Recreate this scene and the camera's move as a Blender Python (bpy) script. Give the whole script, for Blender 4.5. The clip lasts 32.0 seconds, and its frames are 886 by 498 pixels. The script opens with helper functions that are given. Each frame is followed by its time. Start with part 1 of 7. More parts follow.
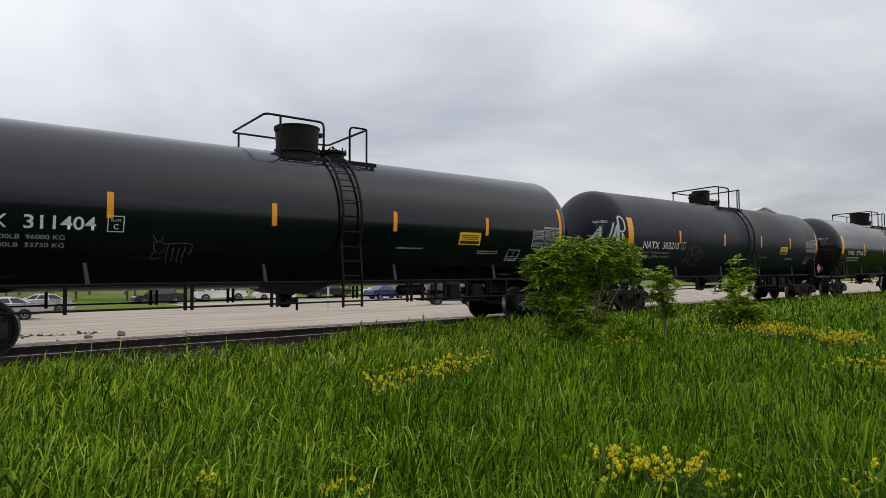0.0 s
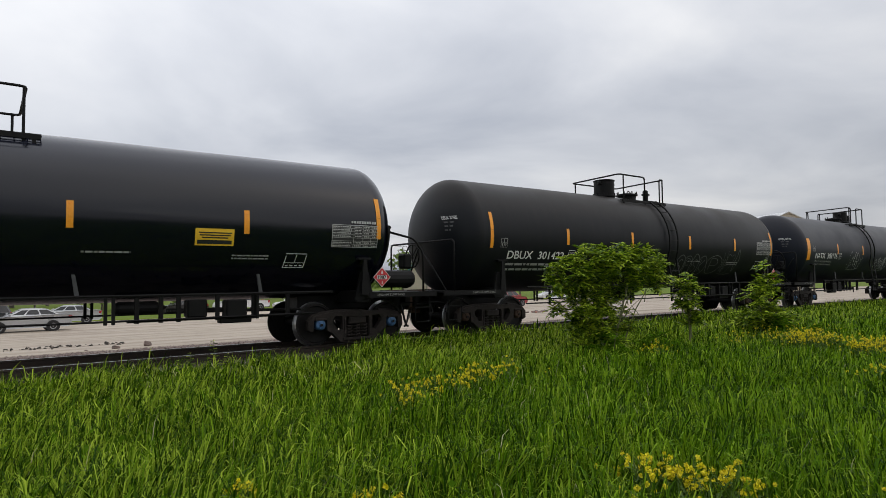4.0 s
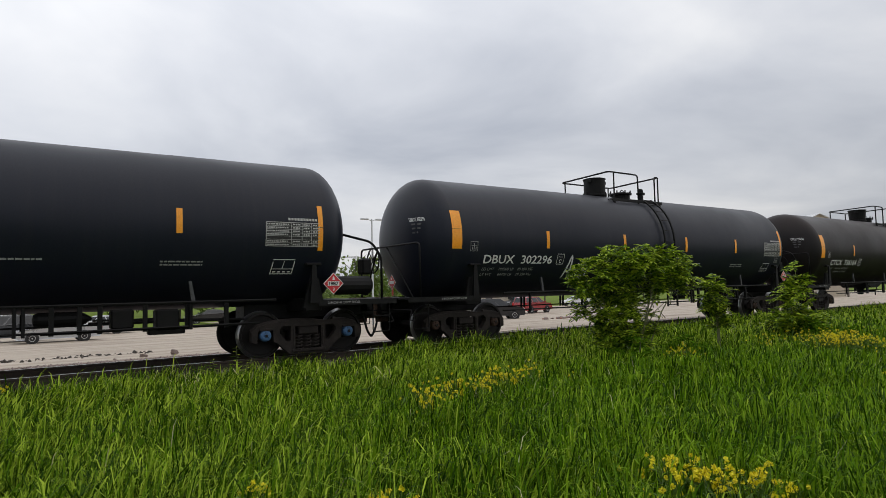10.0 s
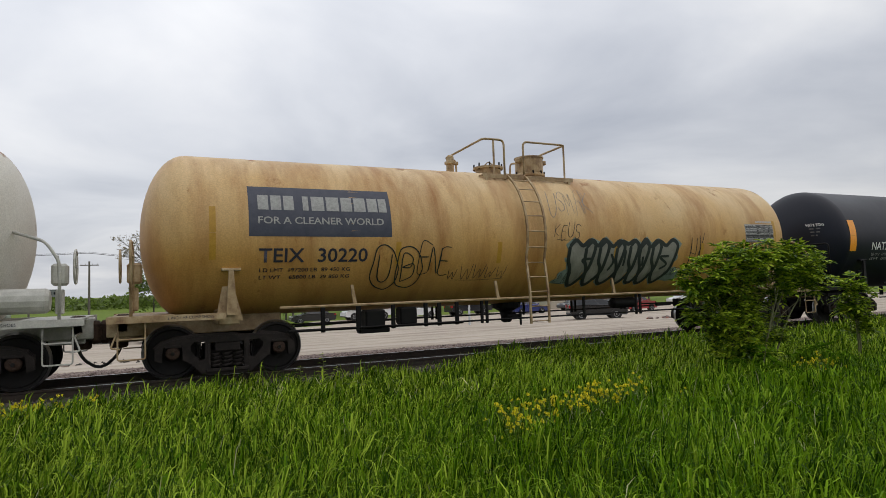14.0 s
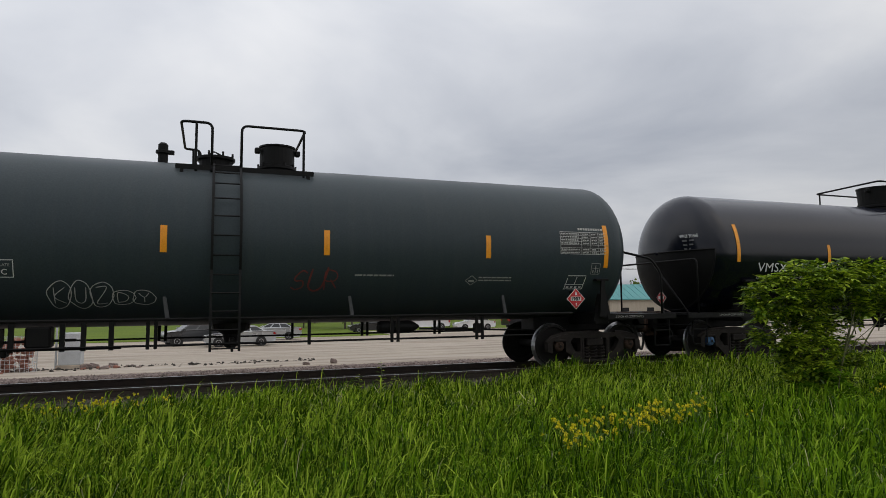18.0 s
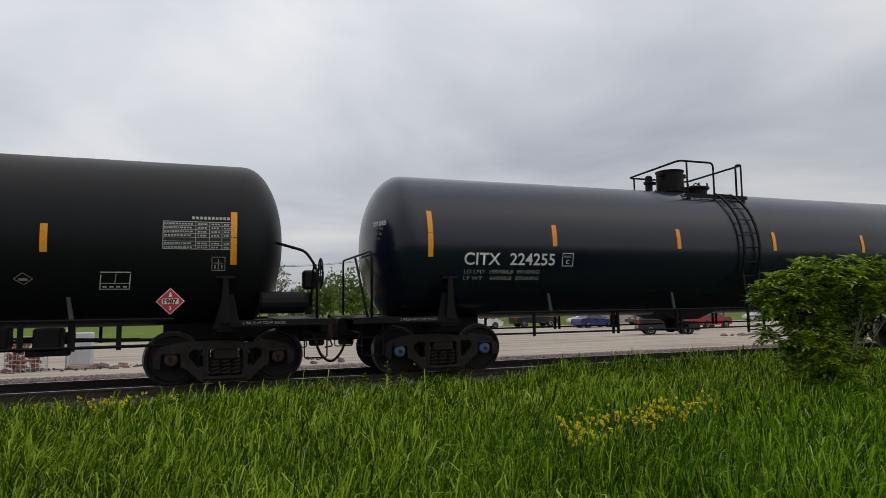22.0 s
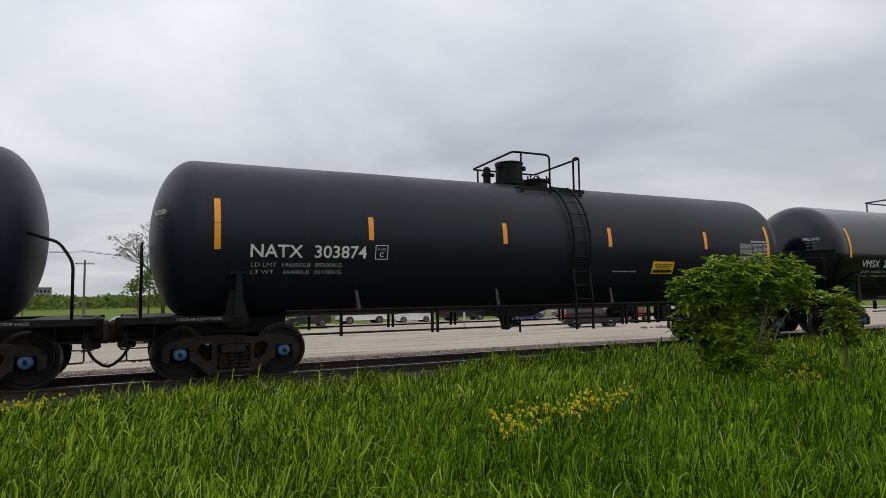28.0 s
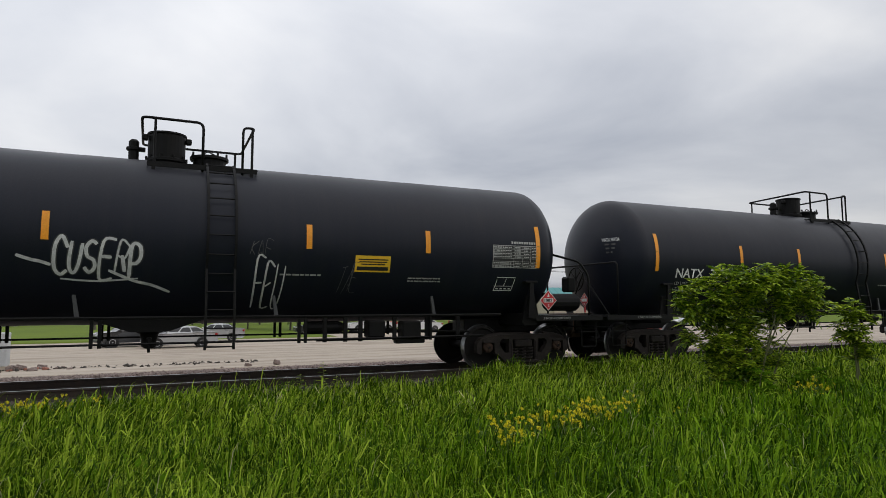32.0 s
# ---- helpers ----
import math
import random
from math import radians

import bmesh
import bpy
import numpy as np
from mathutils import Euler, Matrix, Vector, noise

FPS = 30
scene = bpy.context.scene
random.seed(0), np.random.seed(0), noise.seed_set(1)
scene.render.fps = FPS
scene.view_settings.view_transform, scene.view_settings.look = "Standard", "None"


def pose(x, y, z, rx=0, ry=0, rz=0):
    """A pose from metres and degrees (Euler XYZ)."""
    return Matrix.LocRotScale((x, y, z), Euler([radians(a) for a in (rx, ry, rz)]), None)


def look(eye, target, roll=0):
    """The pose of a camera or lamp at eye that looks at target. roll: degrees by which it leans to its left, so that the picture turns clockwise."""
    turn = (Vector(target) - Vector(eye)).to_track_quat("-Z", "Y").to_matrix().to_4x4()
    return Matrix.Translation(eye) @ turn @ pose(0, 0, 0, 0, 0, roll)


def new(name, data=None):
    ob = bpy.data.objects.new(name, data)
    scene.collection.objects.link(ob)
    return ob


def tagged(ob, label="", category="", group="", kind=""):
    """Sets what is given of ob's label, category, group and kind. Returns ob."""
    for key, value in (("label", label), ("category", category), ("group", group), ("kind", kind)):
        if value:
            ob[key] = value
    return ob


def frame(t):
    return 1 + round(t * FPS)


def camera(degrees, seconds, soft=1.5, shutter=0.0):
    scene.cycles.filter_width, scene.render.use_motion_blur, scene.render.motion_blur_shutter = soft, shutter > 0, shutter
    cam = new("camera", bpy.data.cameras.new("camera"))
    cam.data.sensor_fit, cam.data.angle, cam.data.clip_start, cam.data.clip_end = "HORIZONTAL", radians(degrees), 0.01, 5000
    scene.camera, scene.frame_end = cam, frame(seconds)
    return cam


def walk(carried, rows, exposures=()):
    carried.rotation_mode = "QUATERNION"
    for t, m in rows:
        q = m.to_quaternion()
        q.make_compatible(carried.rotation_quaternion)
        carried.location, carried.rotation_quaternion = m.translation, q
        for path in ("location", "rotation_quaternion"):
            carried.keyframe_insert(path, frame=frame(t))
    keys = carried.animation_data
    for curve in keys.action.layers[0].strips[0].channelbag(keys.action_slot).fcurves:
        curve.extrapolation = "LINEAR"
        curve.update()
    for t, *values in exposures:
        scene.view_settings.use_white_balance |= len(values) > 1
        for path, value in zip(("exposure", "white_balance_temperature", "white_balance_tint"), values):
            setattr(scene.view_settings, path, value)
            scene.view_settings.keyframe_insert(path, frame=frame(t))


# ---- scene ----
TRACK_Y = 13.257     # centre line of the track, which runs along x; the rail head lies DROP below z = 0
DROP = 0.12
GAP = 17.904         # coupler to coupler
cam = camera(70.9, 32.0, soft=0.6)
PATH = [
    (0, -0.002, -0.002, 1.239, 2.13, 0.23, -38.59),
    (0.5, -0.055, 0.003, 1.260, 1.92, 0.49, -39.17),
    (1, -0.062, 0.010, 1.262, 2.15, 0.44, -38.87),
    (1.5, -0.058, 0.002, 1.266, 2.65, 0.31, -38.79),
    (2, -0.037, -0.006, 1.231, 3.23, 0.29, -38.68),
    (2.5, -0.060, 0.014, 1.244, 3.01, 0.46, -38.14),
    (4.5, -0.078, 0.004, 1.246, 3.04, 0.73, -36.66),
    (5, -0.065, -0.006, 1.243, 3.26, 0.87, -36.69),
    (5.5, -0.090, 0.018, 1.246, 3.10, 0.85, -36.73),
    (6, -0.084, -0.021, 1.238, 2.74, 0.88, -36.60),
    (6.5, -0.092, -0.041, 1.238, 2.75, 0.78, -37.54),
    (7, -0.081, -0.001, 1.233, 2.37, 0.79, -38.60),
    (7.5, -0.073, 0.002, 1.220, 2.40, 0.91, -38.08),
    (8, -0.049, -0.003, 1.207, 2.78, 0.73, -37.85),
    (8.5, -0.052, -0.033, 1.210, 2.88, 1.11, -38.12),
    (9, -0.010, -0.025, 1.233, 2.75, 0.95, -37.77),
    (9.5, 0.032, 0.039, 1.200, 3.48, 1.18, -36.21),
    (10, 0.017, 0.042, 1.178, 3.67, 1.33, -34.58),
    (10.5, 0.003, 0.051, 1.177, 3.70, 1.47, -33.90),
    (11, 0.104, 0.154, 1.164, 3.72, 1.14, -33.16),
    (11.5, 0.318, 0.274, 1.181, 3.17, 2.09, -31.57),
    (12, 0.509, 0.354, 1.203, 3.69, 1.14, -27.72),
    (12.5, 0.552, 0.434, 1.225, 2.65, 1.73, -24.54),
    (13, 0.519, 0.549, 1.243, 2.21, 1.69, -24.35),
    (13.5, 0.504, 0.614, 1.255, 3.04, 0.84, -25.44),
    (14, 0.518, 0.588, 1.272, 3.74, 1.88, -25.61),
    (14.5, 0.553, 0.554, 1.282, 4.31, 1.74, -24.53),
    (16.5, 0.475, 0.532, 1.283, 4.34, 0.55, -19.71),
    (17, 0.448, 0.526, 1.282, 4.70, 0.11, -20.17),
    (17.5, 0.464, 0.514, 1.278, 4.75, 0.45, -20.27),
    (18, 0.469, 0.526, 1.278, 4.95, 0.49, -20.39),
    (18.5, 0.473, 0.508, 1.272, 5.21, 1.03, -20.48),
    (19, 0.474, 0.490, 1.262, 5.21, 1.08, -20.65),
    (19.5, 0.499, 0.502, 1.261, 5.15, 0.96, -20.64),
    (20, 0.492, 0.503, 1.263, 5.05, 0.93, -20.81),
    (20.5, 0.501, 0.504, 1.263, 5.10, 0.83, -20.75),
    (21, 0.496, 0.483, 1.271, 4.87, 0.70, -20.75),
    (21.5, 0.521, 0.481, 1.269, 4.91, 0.71, -20.15),
    (22, 0.493, 0.495, 1.275, 4.85, 0.72, -19.68),
    (22.5, 0.441, 0.501, 1.264, 4.76, 1.03, -20.20),
    (23, 0.448, 0.481, 1.250, 4.87, 1.07, -21.35),
    (23.5, 0.474, 0.484, 1.257, 4.72, 0.76, -22.61),
    (24, 0.451, 0.438, 1.254, 4.99, 0.47, -24.00),
    (24.5, 0.487, 0.420, 1.247, 5.05, 0.71, -24.94),
    (26.5, 0.498, 0.422, 1.224, 4.71, 0.46, -24.75),
    (27, 0.501, 0.418, 1.233, 4.67, 0.40, -25.02),
    (27.5, 0.492, 0.410, 1.259, 4.49, 0.23, -25.25),
    (28, 0.410, 0.420, 1.310, 4.20, 0.80, -26.04),
    (28.5, 0.482, 0.408, 1.272, 4.47, 0.20, -26.14),
    (29, 0.493, 0.403, 1.266, 4.10, 0.19, -26.75),
    (29.5, 0.515, 0.393, 1.256, 4.04, 0.04, -26.47),
    (30, 0.501, 0.389, 1.252, 4.27, -0.05, -25.93),
    (30.5, 0.493, 0.405, 1.248, 4.54, 0.30, -25.58),
    (31, 0.497, 0.393, 1.249, 4.34, 0.31, -25.82),
    (31.5, 0.510, 0.401, 1.242, 4.58, 0.82, -25.43),
    (32, 0.522, 0.409, 1.252, 5.11, 0.11, -25.11),
]
walk(cam, [(t, pose(x, y, z, 90 + p, r, w)) for t, x, y, z, p, r, w in PATH],
     [(0, -0.08), (8, -0.10), (11, -0.10), (12.2, -0.06), (13.4, 0.0), (14, -0.14), (17, -0.34), (24.5, -0.36), (26.5, -0.25), (32, -0.2)])

# ---- world, sun ----
world = bpy.data.worlds.new("overcast_sky")
scene.world = world
world.use_nodes = True


def wire(nt, kind, ins=None, **props):
    """One node with its settings and links."""
    n = nt.nodes.new(kind)
    for k, v in props.items():
        setattr(n, k, v)
    for k, v in (ins or {}).items():
        if isinstance(v, bpy.types.NodeSocket):
            nt.links.new(v, n.inputs[k])
        else:
            n.inputs[k].default_value = v
    return n


def ramp(nt, fac, stops):
    n = nt.nodes.new("ShaderNodeValToRGB")
    e = n.color_ramp.elements
    while len(e) < len(stops):
        e.new(0.5)
    for el, (p, c) in zip(e, stops):
        el.position = p
        el.color = (*c, 1) if len(c) == 3 else c
    nt.links.new(fac, n.inputs[0])
    return n.outputs[0]


def g3(v):
    return (v, v, v)


nt = world.node_tree
nt.nodes.clear()
co = wire(nt, "ShaderNodeTexCoord").outputs["Generated"]
sep = wire(nt, "ShaderNodeSeparateXYZ", {0: co})
zz = wire(nt, "ShaderNodeMath", {0: sep.outputs[2], 1: 0.16}, operation="ADD").outputs[0]
zz = wire(nt, "ShaderNodeMath", {0: zz, 1: 0.08}, operation="MAXIMUM").outputs[0]
px = wire(nt, "ShaderNodeMath", {0: sep.outputs[0], 1: zz}, operation="DIVIDE").outputs[0]
py = wire(nt, "ShaderNodeMath", {0: sep.outputs[1], 1: zz}, operation="DIVIDE").outputs[0]
flat = wire(nt, "ShaderNodeCombineXYZ", {0: px, 1: py}).outputs[0]
cloud = wire(nt, "ShaderNodeTexNoise", {"Vector": flat, "Scale": 0.75, "Detail": 6.0, "Roughness": 0.5, "Distortion": 0.4}).outputs[0]
grey = ramp(nt, cloud, [(0.3, (0.50, 0.53, 0.60)), (0.5, (0.74, 0.76, 0.81)), (0.68, (0.98, 0.98, 0.99))])
# brighter cloud towards the hidden sun and overhead, as an overcast sky has
up = wire(nt, "ShaderNodeMapRange", {0: sep.outputs[2], 1: 0.0, 2: 1.0, 3: 1.06, 4: 2.2}).outputs[0]
side = wire(nt, "ShaderNodeVectorMath", {0: co, 1: (-0.40, 0.90, 0.15)}, operation="DOT_PRODUCT").outputs["Value"]
side = wire(nt, "ShaderNodeMapRange", {0: side, 1: -0.6, 2: 1.0, 3: 0.70, 4: 1.09}).outputs[0]
lum = wire(nt, "ShaderNodeMath", {0: up, 1: side}, operation="MULTIPLY").outputs[0]
grey = wire(nt, "ShaderNodeVectorMath", {0: grey, "Scale": lum}, operation="SCALE").outputs[0]
SUN_DIR = Vector((0.50, -0.45, 0.80)).normalized()
sky = wire(nt, "ShaderNodeTexSky", sky_type="NISHITA", sun_disc=False, sun_elevation=math.asin(SUN_DIR.z),
           sun_rotation=math.atan2(SUN_DIR.x, SUN_DIR.y), dust_density=4.0)
sky = wire(nt, "ShaderNodeVectorMath", {0: sky.outputs[0], "Scale": 0.02}, operation="SCALE").outputs[0]
both = wire(nt, "ShaderNodeVectorMath", {0: grey, 1: sky}, operation="ADD").outputs[0]
bg = wire(nt, "ShaderNodeBackground", {0: both, 1: 0.72})
wire(nt, "ShaderNodeOutputWorld", {0: bg.outputs[0]})

sun = new("sun", bpy.data.lights.new("sun", "SUN"))
sun.data.energy, sun.data.angle, sun.data.color = 0.6, radians(110), (1.0, 0.98, 0.95)
sun.matrix_world = look(SUN_DIR * 60, (0, 0, 0))


# ---- materials ----
def material(name, colours, scale=4.0, rough=0.6, metal=0.0, bump=0.0, bump_scale=60.0, grain=None, island=0.0, per_object=0.0,
             coat=0.0, detail=6.0, translucent=0.0, spec=0.5, stretch=(1, 1, 1), world_space=False, bump_distance=0.01, mixed=0.0):
    """Principled surface: a ramp of colours over a broad noise, multiplied by a fine one."""
    m = bpy.data.materials.new(name)
    m.use_nodes = True
    t = m.node_tree
    t.nodes.clear()
    if world_space:
        v = wire(t, "ShaderNodeNewGeometry").outputs["Position"]
    else:
        v = wire(t, "ShaderNodeTexCoord").outputs["Object"]
    v = wire(t, "ShaderNodeMapping", {"Vector": v, "Scale": stretch}).outputs[0]
    n1 = wire(t, "ShaderNodeTexNoise", {"Vector": v, "Scale": scale, "Detail": detail, "Roughness": 0.6}).outputs[0]
    if mixed:
        r = wire(t, "ShaderNodeNewGeometry").outputs["Random Per Island"]
        n1 = wire(t, "ShaderNodeMix", {0: mixed, 2: n1, 3: r}).outputs[0]
    k = len(colours)
    col = ramp(t, n1, [(0.3 + 0.4 * i / max(1, k - 1), c) for i, c in enumerate(colours)]) if k > 1 else None
    n2 = wire(t, "ShaderNodeTexNoise", {"Vector": v, "Scale": bump_scale, "Detail": 4.0, "Roughness": 0.65}).outputs[0]
    lo, hi = grain or (0.85, 1.15)
    fine = wire(t, "ShaderNodeMapRange", {0: n2, 1: 0.25, 2: 0.75, 3: lo, 4: hi}).outputs[0]
    if col is None:
        rgb = wire(t, "ShaderNodeRGB")
        rgb.outputs[0].default_value = (*colours[0], 1)
        col = rgb.outputs[0]
    col = wire(t, "ShaderNodeVectorMath", {0: col, "Scale": fine}, operation="SCALE").outputs[0]
    for amount, kind, out in ((island, "ShaderNodeNewGeometry", "Random Per Island"), (per_object, "ShaderNodeObjectInfo", "Random")):
        if amount:
            r = wire(t, kind).outputs[out]
            r = wire(t, "ShaderNodeMapRange", {0: r, 3: 1 - amount, 4: 1 + amount}).outputs[0]
            col = wire(t, "ShaderNodeVectorMath", {0: col, "Scale": r}, operation="SCALE").outputs[0]
    rg = wire(t, "ShaderNodeMapRange", {0: n1, 1: 0.3, 2: 0.7, 3: max(0.02, rough - 0.08), 4: min(1, rough + 0.08)}).outputs[0]
    b = wire(t, "ShaderNodeBsdfPrincipled", {"Base Color": col, "Roughness": rg, "Metallic": metal, "Coat Weight": coat, "Specular IOR Level": spec})
    if bump:
        bp = wire(t, "ShaderNodeBump", {"Height": n2, "Strength": bump, "Distance": bump_distance}).outputs[0]
        t.links.new(bp, b.inputs["Normal"])
    last = b.outputs[0]
    if translucent:
        tr = wire(t, "ShaderNodeBsdfTranslucent", {"Color": col}).outputs[0]
        last = wire(t, "ShaderNodeMixShader", {0: translucent, 1: last, 2: tr}).outputs[0]
    wire(t, "ShaderNodeOutputMaterial", {0: last})
    return m


def tank_paint(name, base, top, dirt, rough, coat=0.0, spec=0.22, streak=0.25, rust=0.0, rust_col=(0.16, 0.06, 0.02), fade=2.9, run_width=5.0):
    """Weathered tank paint: run-off streaks down the sides, a crown tint of dust and painted sky sheen, rust blooms."""
    m = bpy.data.materials.new(name)
    m.use_nodes = True
    t = m.node_tree
    t.nodes.clear()
    v = wire(t, "ShaderNodeTexCoord").outputs["Object"]
    rnd = wire(t, "ShaderNodeObjectInfo").outputs["Random"]
    off = wire(t, "ShaderNodeCombineXYZ", {0: rnd, 1: rnd}).outputs[0]
    off = wire(t, "ShaderNodeVectorMath", {0: off, "Scale": 37.0}, operation="SCALE").outputs[0]
    v2 = wire(t, "ShaderNodeVectorMath", {0: v, 1: off}, operation="ADD").outputs[0]
    sv = wire(t, "ShaderNodeMapping", {"Vector": v2, "Scale": (run_width, 0.4, 0.35)}).outputs[0]
    run = wire(t, "ShaderNodeTexNoise", {"Vector": sv, "Scale": 1.0, "Detail": 6.0, "Roughness": 0.65}).outputs[0]
    run = wire(t, "ShaderNodeMapRange", {0: run, 1: 0.45, 2: 0.75, 3: 0.0, 4: streak}).outputs[0]
    broad = wire(t, "ShaderNodeTexNoise", {"Vector": v2, "Scale": 0.7, "Detail": 5.0}).outputs[0]
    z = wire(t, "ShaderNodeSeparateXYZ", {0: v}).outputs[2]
    # crown tint by height: settled dust, plus sky sheen put into the colour
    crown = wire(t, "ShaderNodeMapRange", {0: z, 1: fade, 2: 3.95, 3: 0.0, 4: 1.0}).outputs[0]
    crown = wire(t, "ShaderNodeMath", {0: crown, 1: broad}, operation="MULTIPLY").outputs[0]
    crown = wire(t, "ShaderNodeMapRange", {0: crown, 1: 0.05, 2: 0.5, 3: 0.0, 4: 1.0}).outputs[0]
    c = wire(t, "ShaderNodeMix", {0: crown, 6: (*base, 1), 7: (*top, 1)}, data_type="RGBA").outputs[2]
    c = wire(t, "ShaderNodeMix", {0: run, 6: c, 7: (*dirt, 1)}, data_type="RGBA").outputs[2]
    if rust:
        rv = wire(t, "ShaderNodeMapping", {"Vector": v2, "Scale": (1.6, 1.2, 0.8)}).outputs[0]
        rn = wire(t, "ShaderNodeTexNoise", {"Vector": rv, "Scale": 1.4, "Detail": 9.0, "Roughness": 0.7}).outputs[0]
        bias = wire(t, "ShaderNodeMapRange", {0: z, 1: 3.2, 2: 3.95, 3: 0.0, 4: 0.14 * rust}).outputs[0]
        rn = wire(t, "ShaderNodeMath", {0: rn, 1: bias}, operation="ADD").outputs[0]
        rn = wire(t, "ShaderNodeMapRange", {0: rn, 1: 0.62, 2: 0.72, 3: 0.0, 4: 0.9}).outputs[0]
        c = wire(t, "ShaderNodeMix", {0: rn, 6: c, 7: (*rust_col, 1)}, data_type="RGBA").outputs[2]
    fine = wire(t, "ShaderNodeTexNoise", {"Vector": v, "Scale": 40.0, "Detail": 3.0}).outputs[0]
    fm = wire(t, "ShaderNodeMapRange", {0: fine, 1: 0.3, 2: 0.7, 3: 0.88, 4: 1.12}).outputs[0]
    c = wire(t, "ShaderNodeVectorMath", {0: c, "Scale": fm}, operation="SCALE").outputs[0]
    rg = wire(t, "ShaderNodeMapRange", {0: broad, 1: 0.3, 2: 0.7, 3: rough - 0.06, 4: rough + 0.08}).outputs[0]
    dent = wire(t, "ShaderNodeTexNoise", {"Vector": v2, "Scale": 1.1, "Detail": 2.0}).outputs[0]
    bp = wire(t, "ShaderNodeBump", {"Height": dent, "Strength": 0.25, "Distance": 0.02}).outputs[0]
    b = wire(t, "ShaderNodeBsdfPrincipled", {"Base Color": c, "Roughness": rg, "Coat Weight": coat, "Coat Roughness": 0.10, "Specular IOR Level": spec, "Normal": bp})
    wire(t, "ShaderNodeOutputMaterial", {0: b.outputs[0]})
    return m


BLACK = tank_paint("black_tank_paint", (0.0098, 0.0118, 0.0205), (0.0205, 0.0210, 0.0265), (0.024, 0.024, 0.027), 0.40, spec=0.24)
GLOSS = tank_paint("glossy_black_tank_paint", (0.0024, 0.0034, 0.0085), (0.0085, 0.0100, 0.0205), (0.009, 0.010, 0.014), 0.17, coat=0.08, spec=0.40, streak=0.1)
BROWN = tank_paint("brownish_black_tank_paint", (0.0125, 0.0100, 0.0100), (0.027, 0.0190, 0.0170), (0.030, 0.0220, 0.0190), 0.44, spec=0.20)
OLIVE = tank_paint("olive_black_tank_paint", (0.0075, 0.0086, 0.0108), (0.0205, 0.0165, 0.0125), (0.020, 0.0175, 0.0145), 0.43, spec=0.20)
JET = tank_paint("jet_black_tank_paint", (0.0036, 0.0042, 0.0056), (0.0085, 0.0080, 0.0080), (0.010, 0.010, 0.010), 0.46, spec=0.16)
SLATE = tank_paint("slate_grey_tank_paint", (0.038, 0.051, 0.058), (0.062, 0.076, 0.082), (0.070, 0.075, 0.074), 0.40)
# top colour carries the blue sheen of the sky on the crown
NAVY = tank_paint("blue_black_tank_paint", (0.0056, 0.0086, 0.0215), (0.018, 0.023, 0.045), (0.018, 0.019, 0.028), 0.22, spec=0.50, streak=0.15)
# low fade start: grime and painted shade both darken the lower side
TAN = tank_paint("tan_tank_paint", (0.56, 0.32, 0.095), (0.66, 0.50, 0.29), (0.30, 0.125, 0.032), 0.5, streak=0.85, rust=0.45, rust_col=(0.26, 0.10, 0.025), fade=1.6, run_width=1.7)
CREAM = tank_paint("chalky_white_tank_paint", (0.60, 0.585, 0.53), (0.62, 0.60, 0.53), (0.38, 0.33, 0.25), 0.6, streak=0.45, rust=1.1, rust_col=(0.24, 0.09, 0.025), run_width=1.6)
STEEL = material("dark_underframe_steel", [(0.0035, 0.0035, 0.004), (0.009, 0.0085, 0.008)], 6, 0.6, bump=0.2, spec=0.2)
IRON = material("dusty_cast_iron", [(0.012, 0.0098, 0.0088), (0.034, 0.028, 0.025)], 7, 0.8, bump=0.35, spec=0.2, grain=(0.7, 1.3))
RUST = material("rusty_iron", [(0.026, 0.017, 0.012), (0.075, 0.045, 0.032)], 9, 0.8, bump=0.4, spec=0.2, grain=(0.7, 1.3))
WHEEL = material("wheel_steel", [(0.005, 0.0045, 0.0045), (0.013, 0.011, 0.010)], 8, 0.65, 0.0, bump=0.15, spec=0.25)
TREAD = material("polished_tread_steel", [(0.30, 0.30, 0.31), (0.45, 0.45, 0.45)], 20, 0.35, 1.0)
# lighter grey paints in the light that the railing brackets catch
EDGE = material("light_caught_grey_steel", [(0.030, 0.031, 0.033), (0.065, 0.066, 0.068)], 9, 0.6)
BLUECAP = material("blue_bearing_cap_paint", [(0.025, 0.075, 0.17), (0.06, 0.15, 0.29)], 15, 0.5)
AMBER = material("amber_reflective_tape", [(0.86, 0.31, 0.010), (0.92, 0.37, 0.02)], 12, 0.35)
WHITE = material("white_stencil_paint", [(0.62, 0.62, 0.60), (0.78, 0.78, 0.76)], 18, 0.6)
DIM = material("worn_white_stencil_paint", [(0.26, 0.26, 0.25), (0.42, 0.42, 0.40)], 18, 0.6)
TABLEINK = material("thin_white_table_print", [(0.34, 0.34, 0.33), (0.52, 0.52, 0.50)], 18, 0.6)
SPRAY = material("white_spray_paint", [(0.42, 0.43, 0.43), (0.70, 0.70, 0.69)], 9, 0.6)
SPRAYGREY = material("faded_spray_paint", [(0.035, 0.036, 0.037), (0.13, 0.13, 0.13)], 9, 0.6)
OVERSPRAY = material("thin_overspray", [(0.020, 0.021, 0.022), (0.055, 0.056, 0.057)], 30, 0.6)
SPRAYRED = material("red_spray_paint", [(0.20, 0.03, 0.03), (0.30, 0.06, 0.05)], 9, 0.6)
SPRAYDARK = material("dark_green_spray_paint", [(0.010, 0.016, 0.014), (0.022, 0.032, 0.028)], 9, 0.6)
SPRAYTEAL = material("teal_spray_paint", [(0.05, 0.17, 0.17), (0.08, 0.22, 0.22)], 9, 0.6)
SPRAYRED2 = material("faint_red_spray_paint", [(0.10, 0.02, 0.02), (0.20, 0.035, 0.03)], 9, 0.6)
